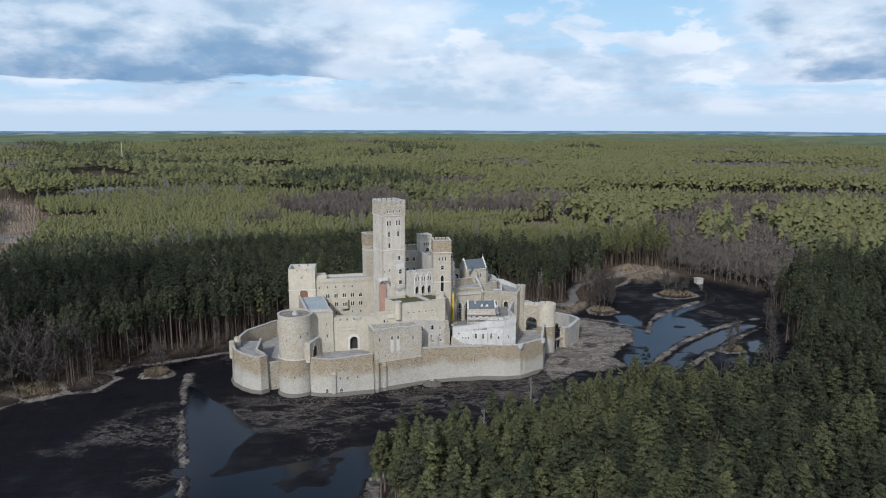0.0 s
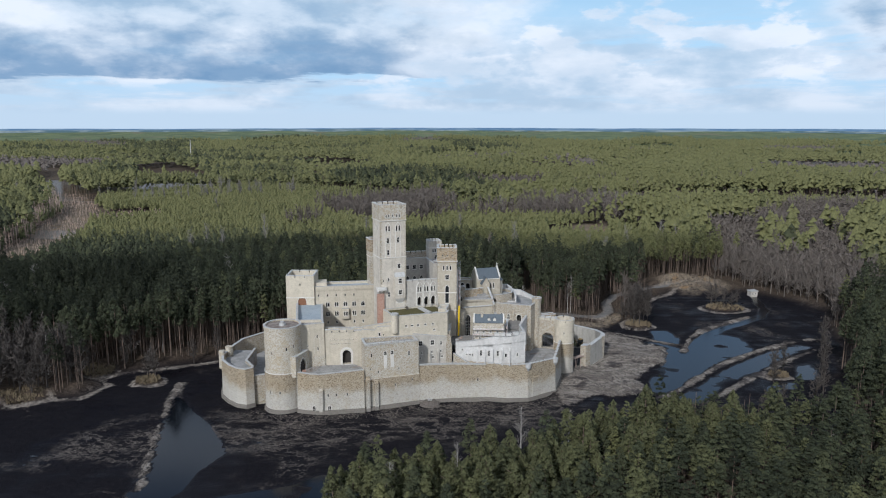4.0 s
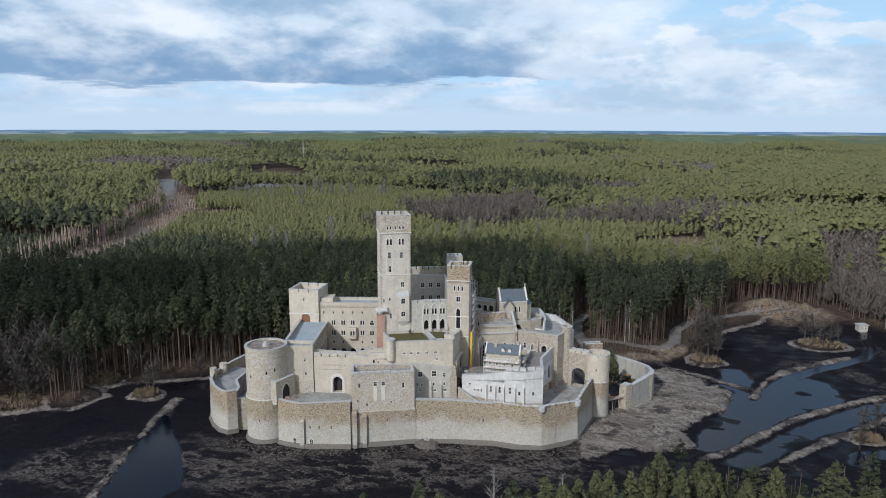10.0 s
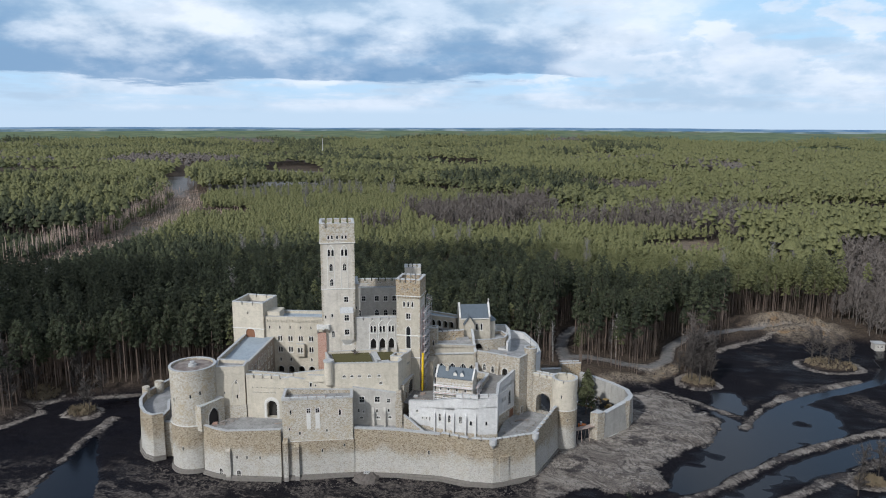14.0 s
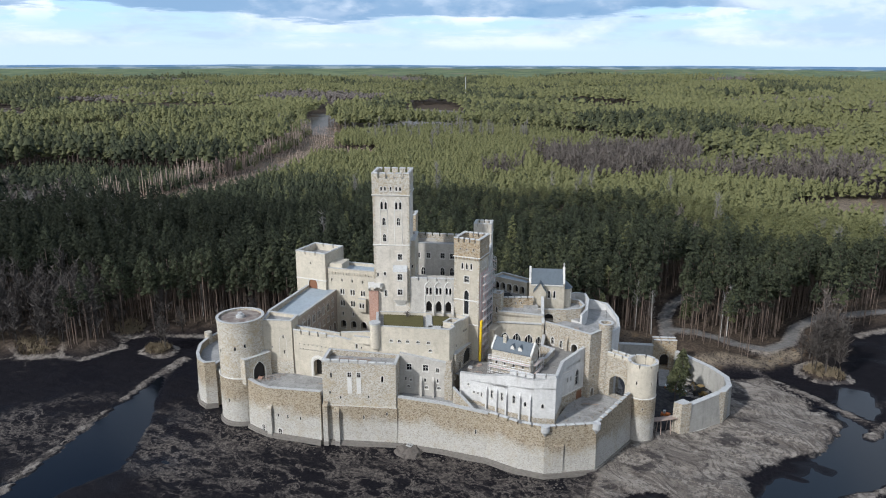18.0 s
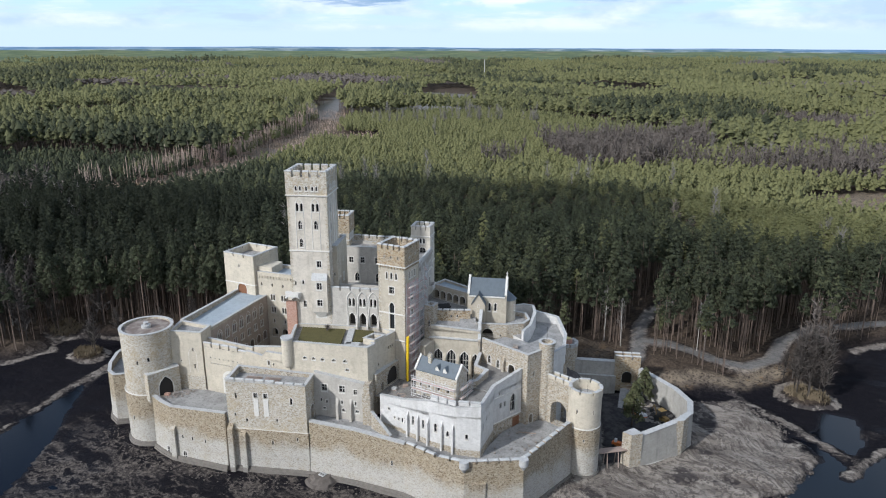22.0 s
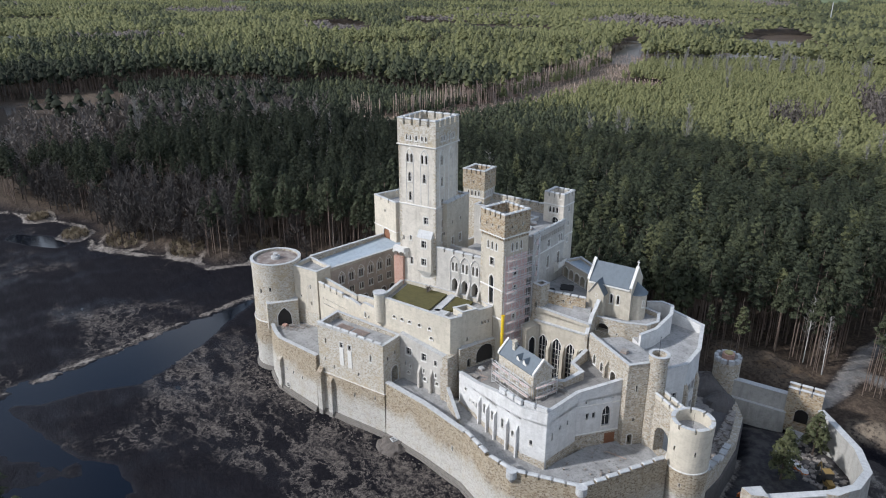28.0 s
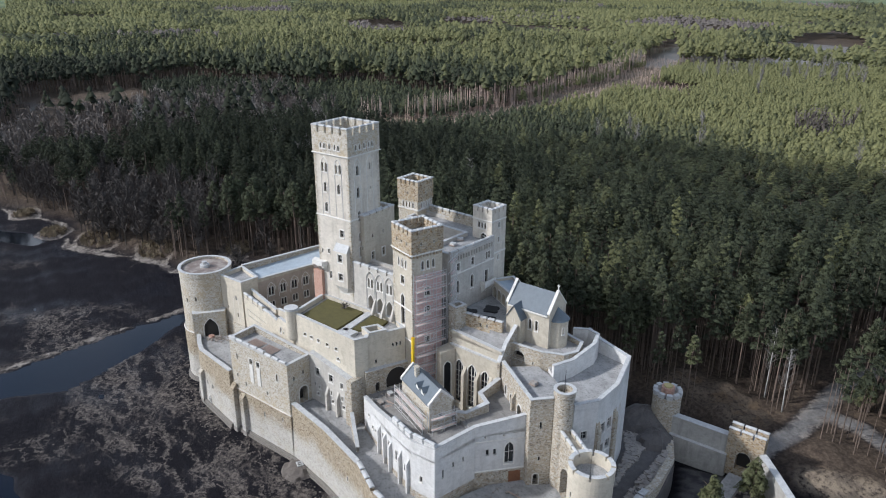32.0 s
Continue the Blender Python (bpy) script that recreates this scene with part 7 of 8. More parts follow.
for s in (3.0, 5.9, 8.8, 11.7, 14.6, 17.5, 20.4):
    wh_ += [(s - .36, 20.4, .55, 2.0, "lancet"), (s + .36, 20.4, .55, 2.0, "lancet"), (s - .36, 17.3, .52, 1.6, "arch"), (s + .36, 17.3, .52, 1.6, "arch"), (s + 1.0, 13.4, 1.6, 2.2, "gate")]
body(ww, "wall", WW, 3, 24.2, DUSKY, {0: wh_}, True, ROOFING)
wall_run("", "", [WW[0], WW[1]], 24.1, [24.9, 24.3], .45, BEIGE, parent=ww)
wall_run("", "", [WW[2], WW[3]], 24.1, [24.9, 25.6], .5, GREYR, parent=ww)
g = Geo()
for s in (3.0, 5.9, 8.8, 11.7, 14.6, 17.5, 20.4):
    sh = outline("lancet", 2.3, 3.9)
    for (a, za), (b_, zb) in zip(sh[2:], sh[3:] + sh[:1]):
        g.face([(*P2(WW[0], WW[1], s + a, .09), 19.6 + za), (*P2(WW[0], WW[1], s + b_, .09), 19.6 + zb), (*P2(WW[0], WW[1], s + b_ * .88, .09), 19.6 + zb * .96), (*P2(WW[0], WW[1], s + a * .88, .09), 19.6 + za * .96)])
part("hood_mould", g, TRIM, ww)
nr = thing("north_range", "cream court range with pointed windows over a ground-floor arcade", "building")
NR = [(-46.0, 250.4), (-24.4, 256.2), (-26.3, 262.8), (-47.6, 257.2)]
nh = []
for s in (4.2, 7.2, 10.2, 13.2):
    nh += [(s - .35, 23.2, .5, 1.6, "lancet"), (s + .35, 23.2, .5, 1.6, "lancet"), (s, 26.8, .4, .8, "slit")]
for s in (4.2, 7.2, 13.2, 16.2):
    nh += [(s - .35, 19.9, .5, 1.6, "arch"), (s + .35, 19.9, .5, 1.6, "arch"), (s, 17.2, .45, 1.0, "arch")]
nh += [(1.2, 26.8, .4, .8, "slit"), (1.4, 22.8, .7, 1.2, "arch"), (16.2, 23.2, 1.2, 1.6, "lancet")] + [(s, 13.4, 1.7, 2.3, "gate") for s in (4.2, 7.2, 10.2, 13.2, 16.2)]
body(nr, "wall", NR, 3, 29.6, CREAM, {0: nh}, True, ROOFING)
parapet(nr, NR, 29.6, 30.4, .45, CREAM)
g = Geo()
for s in np.arange(.6, 21, .8):
    g.box((*P2(NR[0], NR[1], s, .1), 29.2), (.3, .25, .7), .27)
tagged(part("corbel_table", g, CREAM, nr), kind="stuff")
body(nr, "oriel", [P2(NR[0], NR[1], 9.0, 1.1), P2(NR[0], NR[1], 11.4, 1.1), P2(NR[0], NR[1], 11.4, 0), P2(NR[0], NR[1], 9.0, 0)], 19.0, 22.6, CREAM, {0: [(.35, 20.1, .5, 1.4, "rect"), (.68, 20.1, .5, 1.4, "rect")]}, True, COPING)
NW = box4((-55.4, 248.45), (-46.0, 249.55), 9.5)
gt = square_tower("gate_tower", "broad cream tower with brown arched door onto the wing roof", NW, 3, 32.6, 33.6, CREAM, {0: [(.5, 31.0, .4, .7, "slit"), (.56, 24.2, 2.9, 2.7, "arch")], 1: [(.6, 29.0, .4, .8, "slit")]}, None, None, (2.6, .35, .9), th=.55)
band(gt, NW, 26.6, out=.14)
g = Geo()
sh = outline("arch", 2.86, 2.66)
g.face([(*P2(NW[0], NW[1], 5.3 + a, -.2), 24.2 + z) for a, z in sh])
part("door", g, WOOD, gt, "brown boarded double door")
g = Geo()
g.prism([(-45.9, 251.0), (-42.2, 252.0), (-43.6, 257.0), (-47.0, 256.2)], 29.6, 31.6)
part("stair_head", g, CREAM, nr)

# tower block, round tower, gate wall
tb = thing("gate_block", "cream square block on a rubble base beside the gate", "building")
TB = [(-42.4, 221.5), (-35.9, 224.6), (-37.4, 228.6), (-45.4, 227.0)]
body(tb, "wall", TB, 10.5, 24.6, CREAM, {0: [(.3, 18.3, .3, .5, "slit"), (.7, 20.9, .35, .9, "slit"), (.72, 16.9, .35, 1.0, "slit")], 1: [(.5, 17.5, .3, .8, "slit")]}, True, PAVE)
parapet(tb, TB, 24.6, 25.4, .45, CREAM)
g = Geo()
g.prism(inset(TB, -.12), 10, 15.2, 0)
part("rubble_base", g, RUBBLE, tb)
g = Geo()
sh = outline("lancet", 1.9, 5.8)
for (a, za), (b_, zb) in zip(sh[1:], sh[2:] + sh[:1]):
    g.face([(*P2(TB[0], TB[1], 4.9 + a, .06), 16 + za), (*P2(TB[0], TB[1], 4.9 + b_, .06), 16 + zb), (*P2(TB[0], TB[1], 4.9 + b_ * .9, .06), 16 + zb * .98), (*P2(TB[0], TB[1], 4.9 + a * .9, .06), 16 + za * .98)])
part("blind_arch", g, TRIM, tb)
RT = circle(-47.2, 219.4, 5.45, 44)
rt = thing("round_tower", "great round tower of pale rubble with flat copper-brown roof", "tower")
hr = {i: [(.5, z, .45, 1.0, "slit")] for i, z in ((30, 18.2), (36, 19.4), (39, 20.0))}
body(rt, "shaft", RT, 12.0, 25.4, RUBBLE, hr, False, COPING)
body(rt, "lower_shaft", circle(-47.2, 219.4, 5.75, 44), -1, 12.4, RAMPART, {33: [(.5, 6.2, .4, 1.0, "slit")], 29: [(.5, 6.2, .4, 1.0, "slit")]}, False, TRIM)
parapet(rt, inset(RT, -.1), 25.4, 26.3, .5, RUBBLE)
m_, t_, b_n = material("brown_roof_sheet")
finish(t_, b_n, t_.mix(t_.step(t_.noise(pos(t_), .5, 5), .4, .65), (0.15, 0.115, 0.095), (0.27, 0.235, 0.205)), .7)
g = Geo()
g.prism(circle(-47.2, 219.4, 4.9, 40), 25.4, 25.9, 0)
part("roof", g, m_, rt, "stained brown roof membrane")
g = Geo()
g.prism(circle(-47.2, 219.4, 1.0, 16), 25.9, 26.5, 0)
g.prism(circle(-47.2, 219.4, .55, 16), 26.5, 27.1, 0)
part("roof_hatch", g, COPING, rt)
band(rt, circle(-47.2, 219.4, 5.7, 44), 12.3, TRIM, .14, .3)
# pointed-arch porch at the round tower's foot
po = thing("arch_porch", "rubble porch with a dark pointed arch between round tower and block", "archway")
PO = [(-42.0, 214.9), (-39.9, 221.3), (-43.0, 222.6), (-45.2, 215.4)]
body(po, "wall", PO, 11.2, [17.6, 17.9, 17.9, 17.6], RUBBLE, {0: [(3.6, 11.95, 3.0, 4.4, "pgate")]}, True, COPING)
gw = thing("gate_wall", "cream crenellated gate wall with arched gateway", "wall")
GW = [(-35.7, 224.9), (-25.0, 227.3), (-24.9, 229.3), (-36.3, 227.0)]
body(gw, "wall", GW, 10.5, 22.2, CREAM, {0: [(6.4, 11.95, 2.6, 4.5, "gate")] + [(s, 19.6, .25, .35, "slit") for s in np.arange(1.6, 10, 1.15)] + [(s, 18.4, .22, .3, "slit") for s in np.arange(1.8, 8, .7)]}, True, PAVE, .9)
g = Geo()
sh, so = outline("arch", 3.0, 4.9), outline("arch", 3.9, 5.6)
for (a, za), (b_, zb), (c, zc), (d_, zd) in zip(sh[1:], sh[2:] + sh[:1], so[1:], so[2:] + so[:1]):
    g.face([(*P2(GW[0], GW[1], 6.4 + c, .14), 11.9 + zc), (*P2(GW[0], GW[1], 6.4 + d_, .14), 11.9 + zd), (*P2(GW[0], GW[1], 6.4 + b_, .14), 11.9 + zb), (*P2(GW[0], GW[1], 6.4 + a, .14), 11.9 + za)])
part("gate_surround", g, TRIM, gw)
crenels(gw, GW[0], P2(GW[0], GW[1], 8.6), 22.25, CREAM, 1.7, .4, .95, .5)
crenels(gw, P2(GW[0], GW[1], 8.9), GW[1], 22.25, CREAM, 2.0, .4, .5, .5)
wall_run("", "", [GW[2], GW[3]], 22.1, [23.0, 23.4], .4, CREAM, parent=gw)
gw2 = thing("lower_gate_wall", "lower cream wall between gateway and corner turret", "wall")
G2 = [(-25.0, 227.3), (-14.4, 229.3), (-15.2, 231.9), (-24.9, 229.6)]
body(gw2, "wall", G2, 10, [21.8, 22.2, 22.2, 21.8], CREAM, {0: [(5.6, 20.6, .5, 1.1, "rect"), (6.8, 20.7, .35, .6, "slit")]}, True, PAVE)
wall_run("", "", [G2[0], P2(G2[0], G2[1], 4.0), P2(G2[0], G2[1], 5.0), G2[1]], 21.7, [22.9, 22.5, 23.6, 23.8], .4, CREAM, parent=gw2)
wall_run("", "", [G2[2], G2[3]], 21.7, [24.6, 23.2], .4, CREAM, parent=gw2)

# rubble bastion block
bl = thing("bastion_block", "massive rubble bastion block with flat roof in front of the gate", "bastion")
BL = [(-22.1, 218.9), (-7.0, 225.9), (-9.4, 231.1), (-24.4, 224.4)]
body(bl, "wall", BL, 9.6, 19.6, RUBBLE, {0: [(2.0, 16.6, .4, 1.2, "slit"), (6.2, 16.9, .85, 1.15, "rect"), (8.3, 16.9, .85, 1.15, "rect"), (13.6, 16.0, .5, 1.6, "lancet"), (1.6, 12.6, .35, .7, "slit"), (4.0, 11.4, .4, .8, "slit"), (10.4, 11.9, .35, .7, "slit")], 1: [(1.4, 16.6, .4, .9, "slit"), (3.4, 11.2, 2.0, 3.4, "gate"), (3.6, 17, .4, .9, "slit")]}, True, PAVE)
body(bl, "base", inset(BL, -.25), -1, 9.9, RAMPART, {0: [(9.5, 6.8, .35, .9, "slit"), (3.0, 8.6, .35, .7, "slit"), (14.8, 8.0, .35, .8, "slit")]}, False, TRIM)
wall_run("", "", [BL[0], BL[1], BL[2]], 19.5, 20.3, .5, RUBBLE, parent=bl)
crenels(bl, BL[0], P2(BL[0], BL[1], 10.2), 20.35, RUBBLE, 1.75, .3, .6, .5)
crenels(bl, P2(BL[0], BL[1], .3), P2(BL[0], BL[1], 16.2), 20.3, RUBBLE, 1.75, .4, .4, .5)
wall_run("", "", [BL[2], BL[3], BL[0]], 19.5, [20.3, 21.0, 20.6], .5, GREYR, parent=bl)
g = Geo()
for s in (6.2, 8.3):
    c = [P2(BL[0], BL[1], s - .5, .1), P2(BL[0], BL[1], s + .5, .1), P2(BL[0], BL[1], s + .5, 0), P2(BL[0], BL[1], s - .5, 0)]
    g.prism(c, 13.0, 16.7, 0, True, True)
part("window_apron", g, TRIM, bl)
for s, e in ((.6, 1.0), (3.2, .8)):
    g = Geo()
    g.prism([P2(BL[0], BL[1], s - .55, .2), P2(BL[0], BL[1], s - .55, .2 + e), P2(BL[0], BL[1], s + .55, .2 + e), P2(BL[0], BL[1], s + .55, .2)], -1, [11.0 if s < 2 else 9.6, 10.0 if s < 2 else 8.8, 10.0 if s < 2 else 8.8, 11.0 if s < 2 else 9.6])
    part("buttress", g, RAMPART, bl)
g = Geo()
for i in range(2):
    for k in range(9):
        c = P2((-20.6, 222.4), (-12.5, 226.2), .4 + i * 4.0 + k * .38, 0)
        g.box((*c, 19.78), (.16, 2.6, .14), .44)
    for k in range(4):
        c = P2((-20.6, 222.4), (-12.5, 226.2), 1.9 + i * 4.0, -1.1 + k * .72)
        g.box((*c, 19.72), (3.3, .09, .1), .44)
part("roof_grille", g, OLDWOOD, bl, "timber lattice lying on the roof")

# entrance court and ramparts
ram = thing("entrance_rampart", "ochre and grey rubble rampart of the entrance court", "rampart")
EN = [(-41.9, 215.4), (-38.6, 214.9), (-35.2, 214.8), (-22.3, 218.2)]
wall_run("", "", EN, -1, [12.7, 12.5, 12.4, 13.2], .7, RAMPART, parent=ram, batter=.35)
g = Geo()
g.prism([(-35.1, 213.9), (-33.9, 214.2), (-34.2, 215.2), (-35.3, 215.0)], -1, [7.6, 7.6, 8.6, 8.6])
part("buttress", g, RAMPART, ram)
# arches and slits here are flat dark sheets for the shade inside
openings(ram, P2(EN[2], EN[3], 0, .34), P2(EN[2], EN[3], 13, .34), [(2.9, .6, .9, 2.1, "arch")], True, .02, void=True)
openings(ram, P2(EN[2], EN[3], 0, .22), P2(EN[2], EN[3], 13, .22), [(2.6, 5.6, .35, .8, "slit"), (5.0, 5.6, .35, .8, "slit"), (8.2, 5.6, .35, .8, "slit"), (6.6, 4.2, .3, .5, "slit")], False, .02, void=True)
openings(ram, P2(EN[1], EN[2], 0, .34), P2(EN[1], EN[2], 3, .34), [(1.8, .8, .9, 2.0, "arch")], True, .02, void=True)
g = Geo()
g.prism([(-43.8, 216.6), (-41.4, 216), (-35.2, 215.5), (-22.4, 218.9), (-24.2, 224.2), (-27, 226.4), (-36, 224.6), (-42.6, 221.4)], 2, 11.9)
tagged(new("entrance_paving", g.mesh("entrance_paving", PAVE)), "dusty grey paving of the entrance court", "floor", kind="structure")

WALL = [(-6.8, 226.2), (3.0, 228.9), (13.4, 230.9), (21.0, 230.6), (26.4, 231.6), (35.0, 238.6), (37.8, 254.2)]
wt = [12.3, 12.1, 11.6, 11.4, 11.5, 11.3, 12.6]
rp = thing("south_rampart", "long curved rampart of ochre over grey rubble with merlons", "rampart")
wall_run("", "", WALL, -1, wt, .75, RAMPART, parent=rp, batter=.45, cap=False)
wall_run("", "", WALL[:3], [z + .004 for z in wt[:3]], [z + .25 for z in wt[:3]], .75, COPING, parent=rp)
for i in (2, 3, 4, 5):
    crenels(rp, P2(WALL[i], WALL[i + 1], .5), P2(WALL[i], WALL[i + 1], (Vector(WALL[i + 1]) - Vector(WALL[i])).length - .6), wt[i], RAMPART, 1.85, .42, .75, .7, zq=wt[i + 1])
for c, z in ((WALL[4], 12.3), (WALL[5], 12.1)):
    g = Geo()
    g.prism(circle(*c, .9, 14), z - 1.3, z, 0)
    for k in range(14):
        a, b_ = circle(*c, .9, 14)[k], circle(*c, .9, 14)[(k + 1) % 14]
        g.face([(*b_, z - 1.3), (*a, z - 1.3), (*c, z - 2.6)])
    part("bartizan", g, COPING, rp)
# flat dark sheet for the shade in the slit
openings(rp, P2(WALL[1], WALL[2], 0, .2), P2(WALL[1], WALL[2], 9, .2), [(8.0, 6.6, .35, 1.0, "slit")], False, .02, void=True)
g = Geo()
g.prism([P2(WALL[4], WALL[5], 1.6, .5), P2(WALL[4], WALL[5], 4.0, .5), P2(WALL[4], WALL[5], 4.0, -.3), P2(WALL[4], WALL[5], 1.6, -.3)], -1, [7.6, 7.6, 8.2, 8.2])
part("buttress", g, RAMPART, rp)
g = Geo()
g.prism([(-8.0, 228), (3, 229.4), (13.2, 231.5), (21, 231.2), (26.1, 232.2), (34.4, 239), (37.2, 254), (36.5, 259.5), (28.6, 258.6), (24.5, 252), (25, 240), (3, 236.8), (-8.5, 231)], 2, [11.2, 11.0, 10.0, 9.3, 8.8, 8.6, 8.8, 8.8, 8.9, 8.9, 8.6, 10.6, 11.2])
tagged(new("rampart_walk_paving", g.mesh("rampart_walk_paving", PAVE)), "worn concrete paving behind the rampart", "floor", kind="structure")
wall_run("stair_parapet", "sloping rubble stair parapet against the lower range", [(2.9, 234.0), (8.6, 232.8)], 8, [14.0, 10.9], .45, GREYR)

RO = circle(38.9, 257.7, 3.3, 36)
ro = thing("white_round_tower", "round tower, white render above and rubble below, crenellated", "tower")
body(ro, "upper_shaft", RO, 11.6, 17.8, CREAM, {i: [(.5, 15.0, .3, .9, "slit")] for i in (26, 32, 3)}, False, PAVE)
body(ro, "lower_shaft", circle(38.9, 257.7, 3.42, 36), -1, 11.7, RAMPART, {29: [(.5, 9.0, .3, .6, "slit")]}, False, TRIM)
parapet(ro, inset(RO, -.08), 17.8, 19.2, .65, CREAM, cap=False)
for k in range(8):
    a0_ = k * math.tau / 8 + .1
    g = Geo()
    n_ = 5
    arc_o = [(38.9 + 3.4 * math.cos(a0_ + e * .68 / n_), 257.7 + 3.4 * math.sin(a0_ + e * .68 / n_)) for e in range(n_ + 1)]
    arc_i = [(38.9 + 2.7 * math.cos(a0_ + e * .68 / n_), 257.7 + 2.7 * math.sin(a0_ + e * .68 / n_)) for e in range(n_, -1, -1)]
    g.prism(arc_o + arc_i, 19.2, 19.9, 0, True, True, 1)
    part("merlon", g, [CREAM, COPING], ro)
band(ro, circle(38.9, 257.7, 3.36, 36), 11.6, TRIM, .1, .25)
bg_ = thing("bridge_wall", "wall with a wide arch between stair turret and round tower", "archway")
BW = [(30.4, 258.4), (36.0, 257.2), (36.4, 259.2), (30.8, 260.4)]
body(bg_, "wall", BW, 8.6, 19.0, GREYR, {0: [(3.0, 8.9, 4.0, 5.6, "through")], 2: [(2.73, 8.9, 4.0, 5.6, "back")]}, True, CREAM, 2.0)
for i in (0, 2):
    crenels(bg_, BW[i], BW[i + 1], 19.05, CREAM, 1.6, .3, .8, .4)

# west bastion
wbp = [(-71.5, 240.0), (-70.9, 229.0), (-68.8, 224.4), (-65.0, 220.2), (-61.4, 217.6), (-58.4, 216.9), (-56.6, 218.8)]
wb = thing("west_bastion", "rounded outer bastion of pale rubble with walkway", "bastion")
wall_run("", "", wbp, -1, 12.4, .6, RAMPART, parent=wb, batter=.3)
g = Geo()
g.prism([(-71.0, 240), (-70.4, 229.2), (-68.4, 224.6), (-64.7, 220.7), (-61.2, 218.2), (-58.4, 217.5), (-57, 219), (-58.0, 223.0), (-62, 228), (-63.5, 240)], 2, 10.6)
part("walkway", g, PAVE, wb)
wall_run("", "", [(-57.0, 219.2), (-58.4, 223.4), (-62.2, 228.2), (-63.8, 240.2)], -1, 11.4, .5, GREYR, parent=wb)
for cx, cy, r in ((-70.4, 234.0, 1.2), (-70.9, 229.4, 1.0)):
    g = Geo()
    g.prism(circle(cx, cy, r, 16), 8, 13.8, 0)
    part("turret", g, RUBBLE, wb)
wall_run("west_wall", "low rubble wall running back along the castle's west side", [(-63.6, 262), (-71.5, 248), (-71.5, 240)], -1, [12.0, 12.0, 12.4], .7, GREYR)
wall_run("north_wall", "plain rubble wall closing the castle's north side", [(10, 284), (-8, 275.5), (-28, 266), (-48, 260), (-63.6, 262)], -1, 12, .7, GREYR)
wall_run("link_wall", "short recessed rubble wall beside the round tower", [(-57.2, 219.6), (-52.0, 222.0)], -1, 9.5, .8, GREYR)
g = Geo()
g.prism([(-71, 240), (-57, 222), (-52, 222), (-46, 227), (-52, 249), (-56, 259), (-63, 261)], 0, 6.0)
tagged(new("west_yard", g.mesh("west_yard", PAVE)), "bare ground between bastion and wing", "floor", kind="structure")

# stepped plinth of wet stone at the walls' foot
def plinth(parent, pts, outs=(0.95, 0.72), tops=(0.75, 1.35)):
    for out, top in zip(outs, tops):
        off = []
        for i, c_ in enumerate(pts):
            b_ = Vector(c_)
            u = (b_ - Vector(pts[i - 1])).normalized() if i else None
            v = (Vector(pts[i + 1]) - b_).normalized() if i < len(pts) - 1 else None
            u, v = u or v, v or u
            w = Vector((u.y, -u.x)) + Vector((v.y, -v.x))
            off.append(tuple(b_ + w / max(0.35, w.length_squared / 2) * out))
        g = Geo()
        for a, b_, c_, d_ in zip(off, off[1:], pts[1:], pts):
            g.prism([a, b_, c_, d_], -1, top)
        part("plinth_course", g, PLINTH, parent, "wet grey plinth course")


plinth(rp, WALL)
plinth(ram, EN)
plinth(wb, wbp, (.75, .52))
plinth(bl, [BL[3], BL[0], BL[1], BL[2]], (.75, .5))
for ob_, cx, cy, r_ in ((rt, -47.2, 219.4, 5.75), (ro, 38.9, 257.7, 3.42)):
    plinth(ob_, circle(cx, cy, r_, 44) + [(cx + r_, cy)], (.5, .28))

# east forecourt: outer ring wall, gatehouse, construction yard
ow = thing("forecourt_wall", "new pale stone ring wall of the forecourt with a parapet", "wall")
OW = [(48.6, 265.6), (54.2, 274.4), (55.3, 280.0), (53.6, 286.8), (48.8, 292.2), (43.0, 295.2), (38.4, 297.4)]
wall_run("", "", OW, -.5, [7.6, 8.6, 8.2, 7.4, 7.0, 7.2, 7.4], 1.1, NEWWALL, parent=ow, batter=.3)
wall_run("", "", OW, -.5, [1.3] * 7, .2, TRIM, parent=ow, batter=.7, cap=False)
body(ow, "gate_pier", [(45.2, 263.9), (47.2, 263.6), (48.9, 265.6), (46.6, 266.8)], -.5, [8.4] * 4, GREYR, top_mat=COPING)
body(ow, "corner_pier", [(53.6, 273.4), (54.8, 274.6), (55.2, 277.0), (53.4, 276.6)], -.5, 8.9, GREYR, top_mat=COPING)
gh = thing("gatehouse", "small ochre rubble gatehouse with an arched passage", "gatehouse")
GH = box4((32.6, 294.2), (38.2, 296.9), 2.6)
body(gh, "wall", GH, 1, 9.6, OCHRE, {0: [(3.1, 2.6, 2.5, 3.8, "gate")], 1: [(.5, 6.5, .3, .7, "slit")]}, False, PAVE, 1.2)
crenels(gh, GH[0], GH[1], 9.6, OCHRE, 1.7, .3, 1.0, .6)
crenels(gh, GH[2], GH[3], 9.6, OCHRE, 1.7, .3, 1.0, .6)
gl = wall_run("gate_curtain", "pale curtain wall between gatehouse and half-built tower", [(23.6, 289.4), (32.9, 294.6)], 0, [9.1, 8.7], 1.2, NEWWALL)
wall_run("", "", [(24.0, 288.9), (33.1, 294.0)], 0, [5.4, 5.0], .6, NEWWALL, parent=gl)
iw = thing("inner_forecourt_wall", "half-built brown wall between castle and forecourt", "wall")
IW = [(41.0, 260.4), (39.6, 266), (36.0, 275.0), (31.0, 283.4), (26.4, 287.6)]
wall_run("", "", IW, -.5, [9.4, 8.8, 7.6, 6.4, 6.0], 1.3, GREYR, parent=iw, cap=False)
g = Geo()
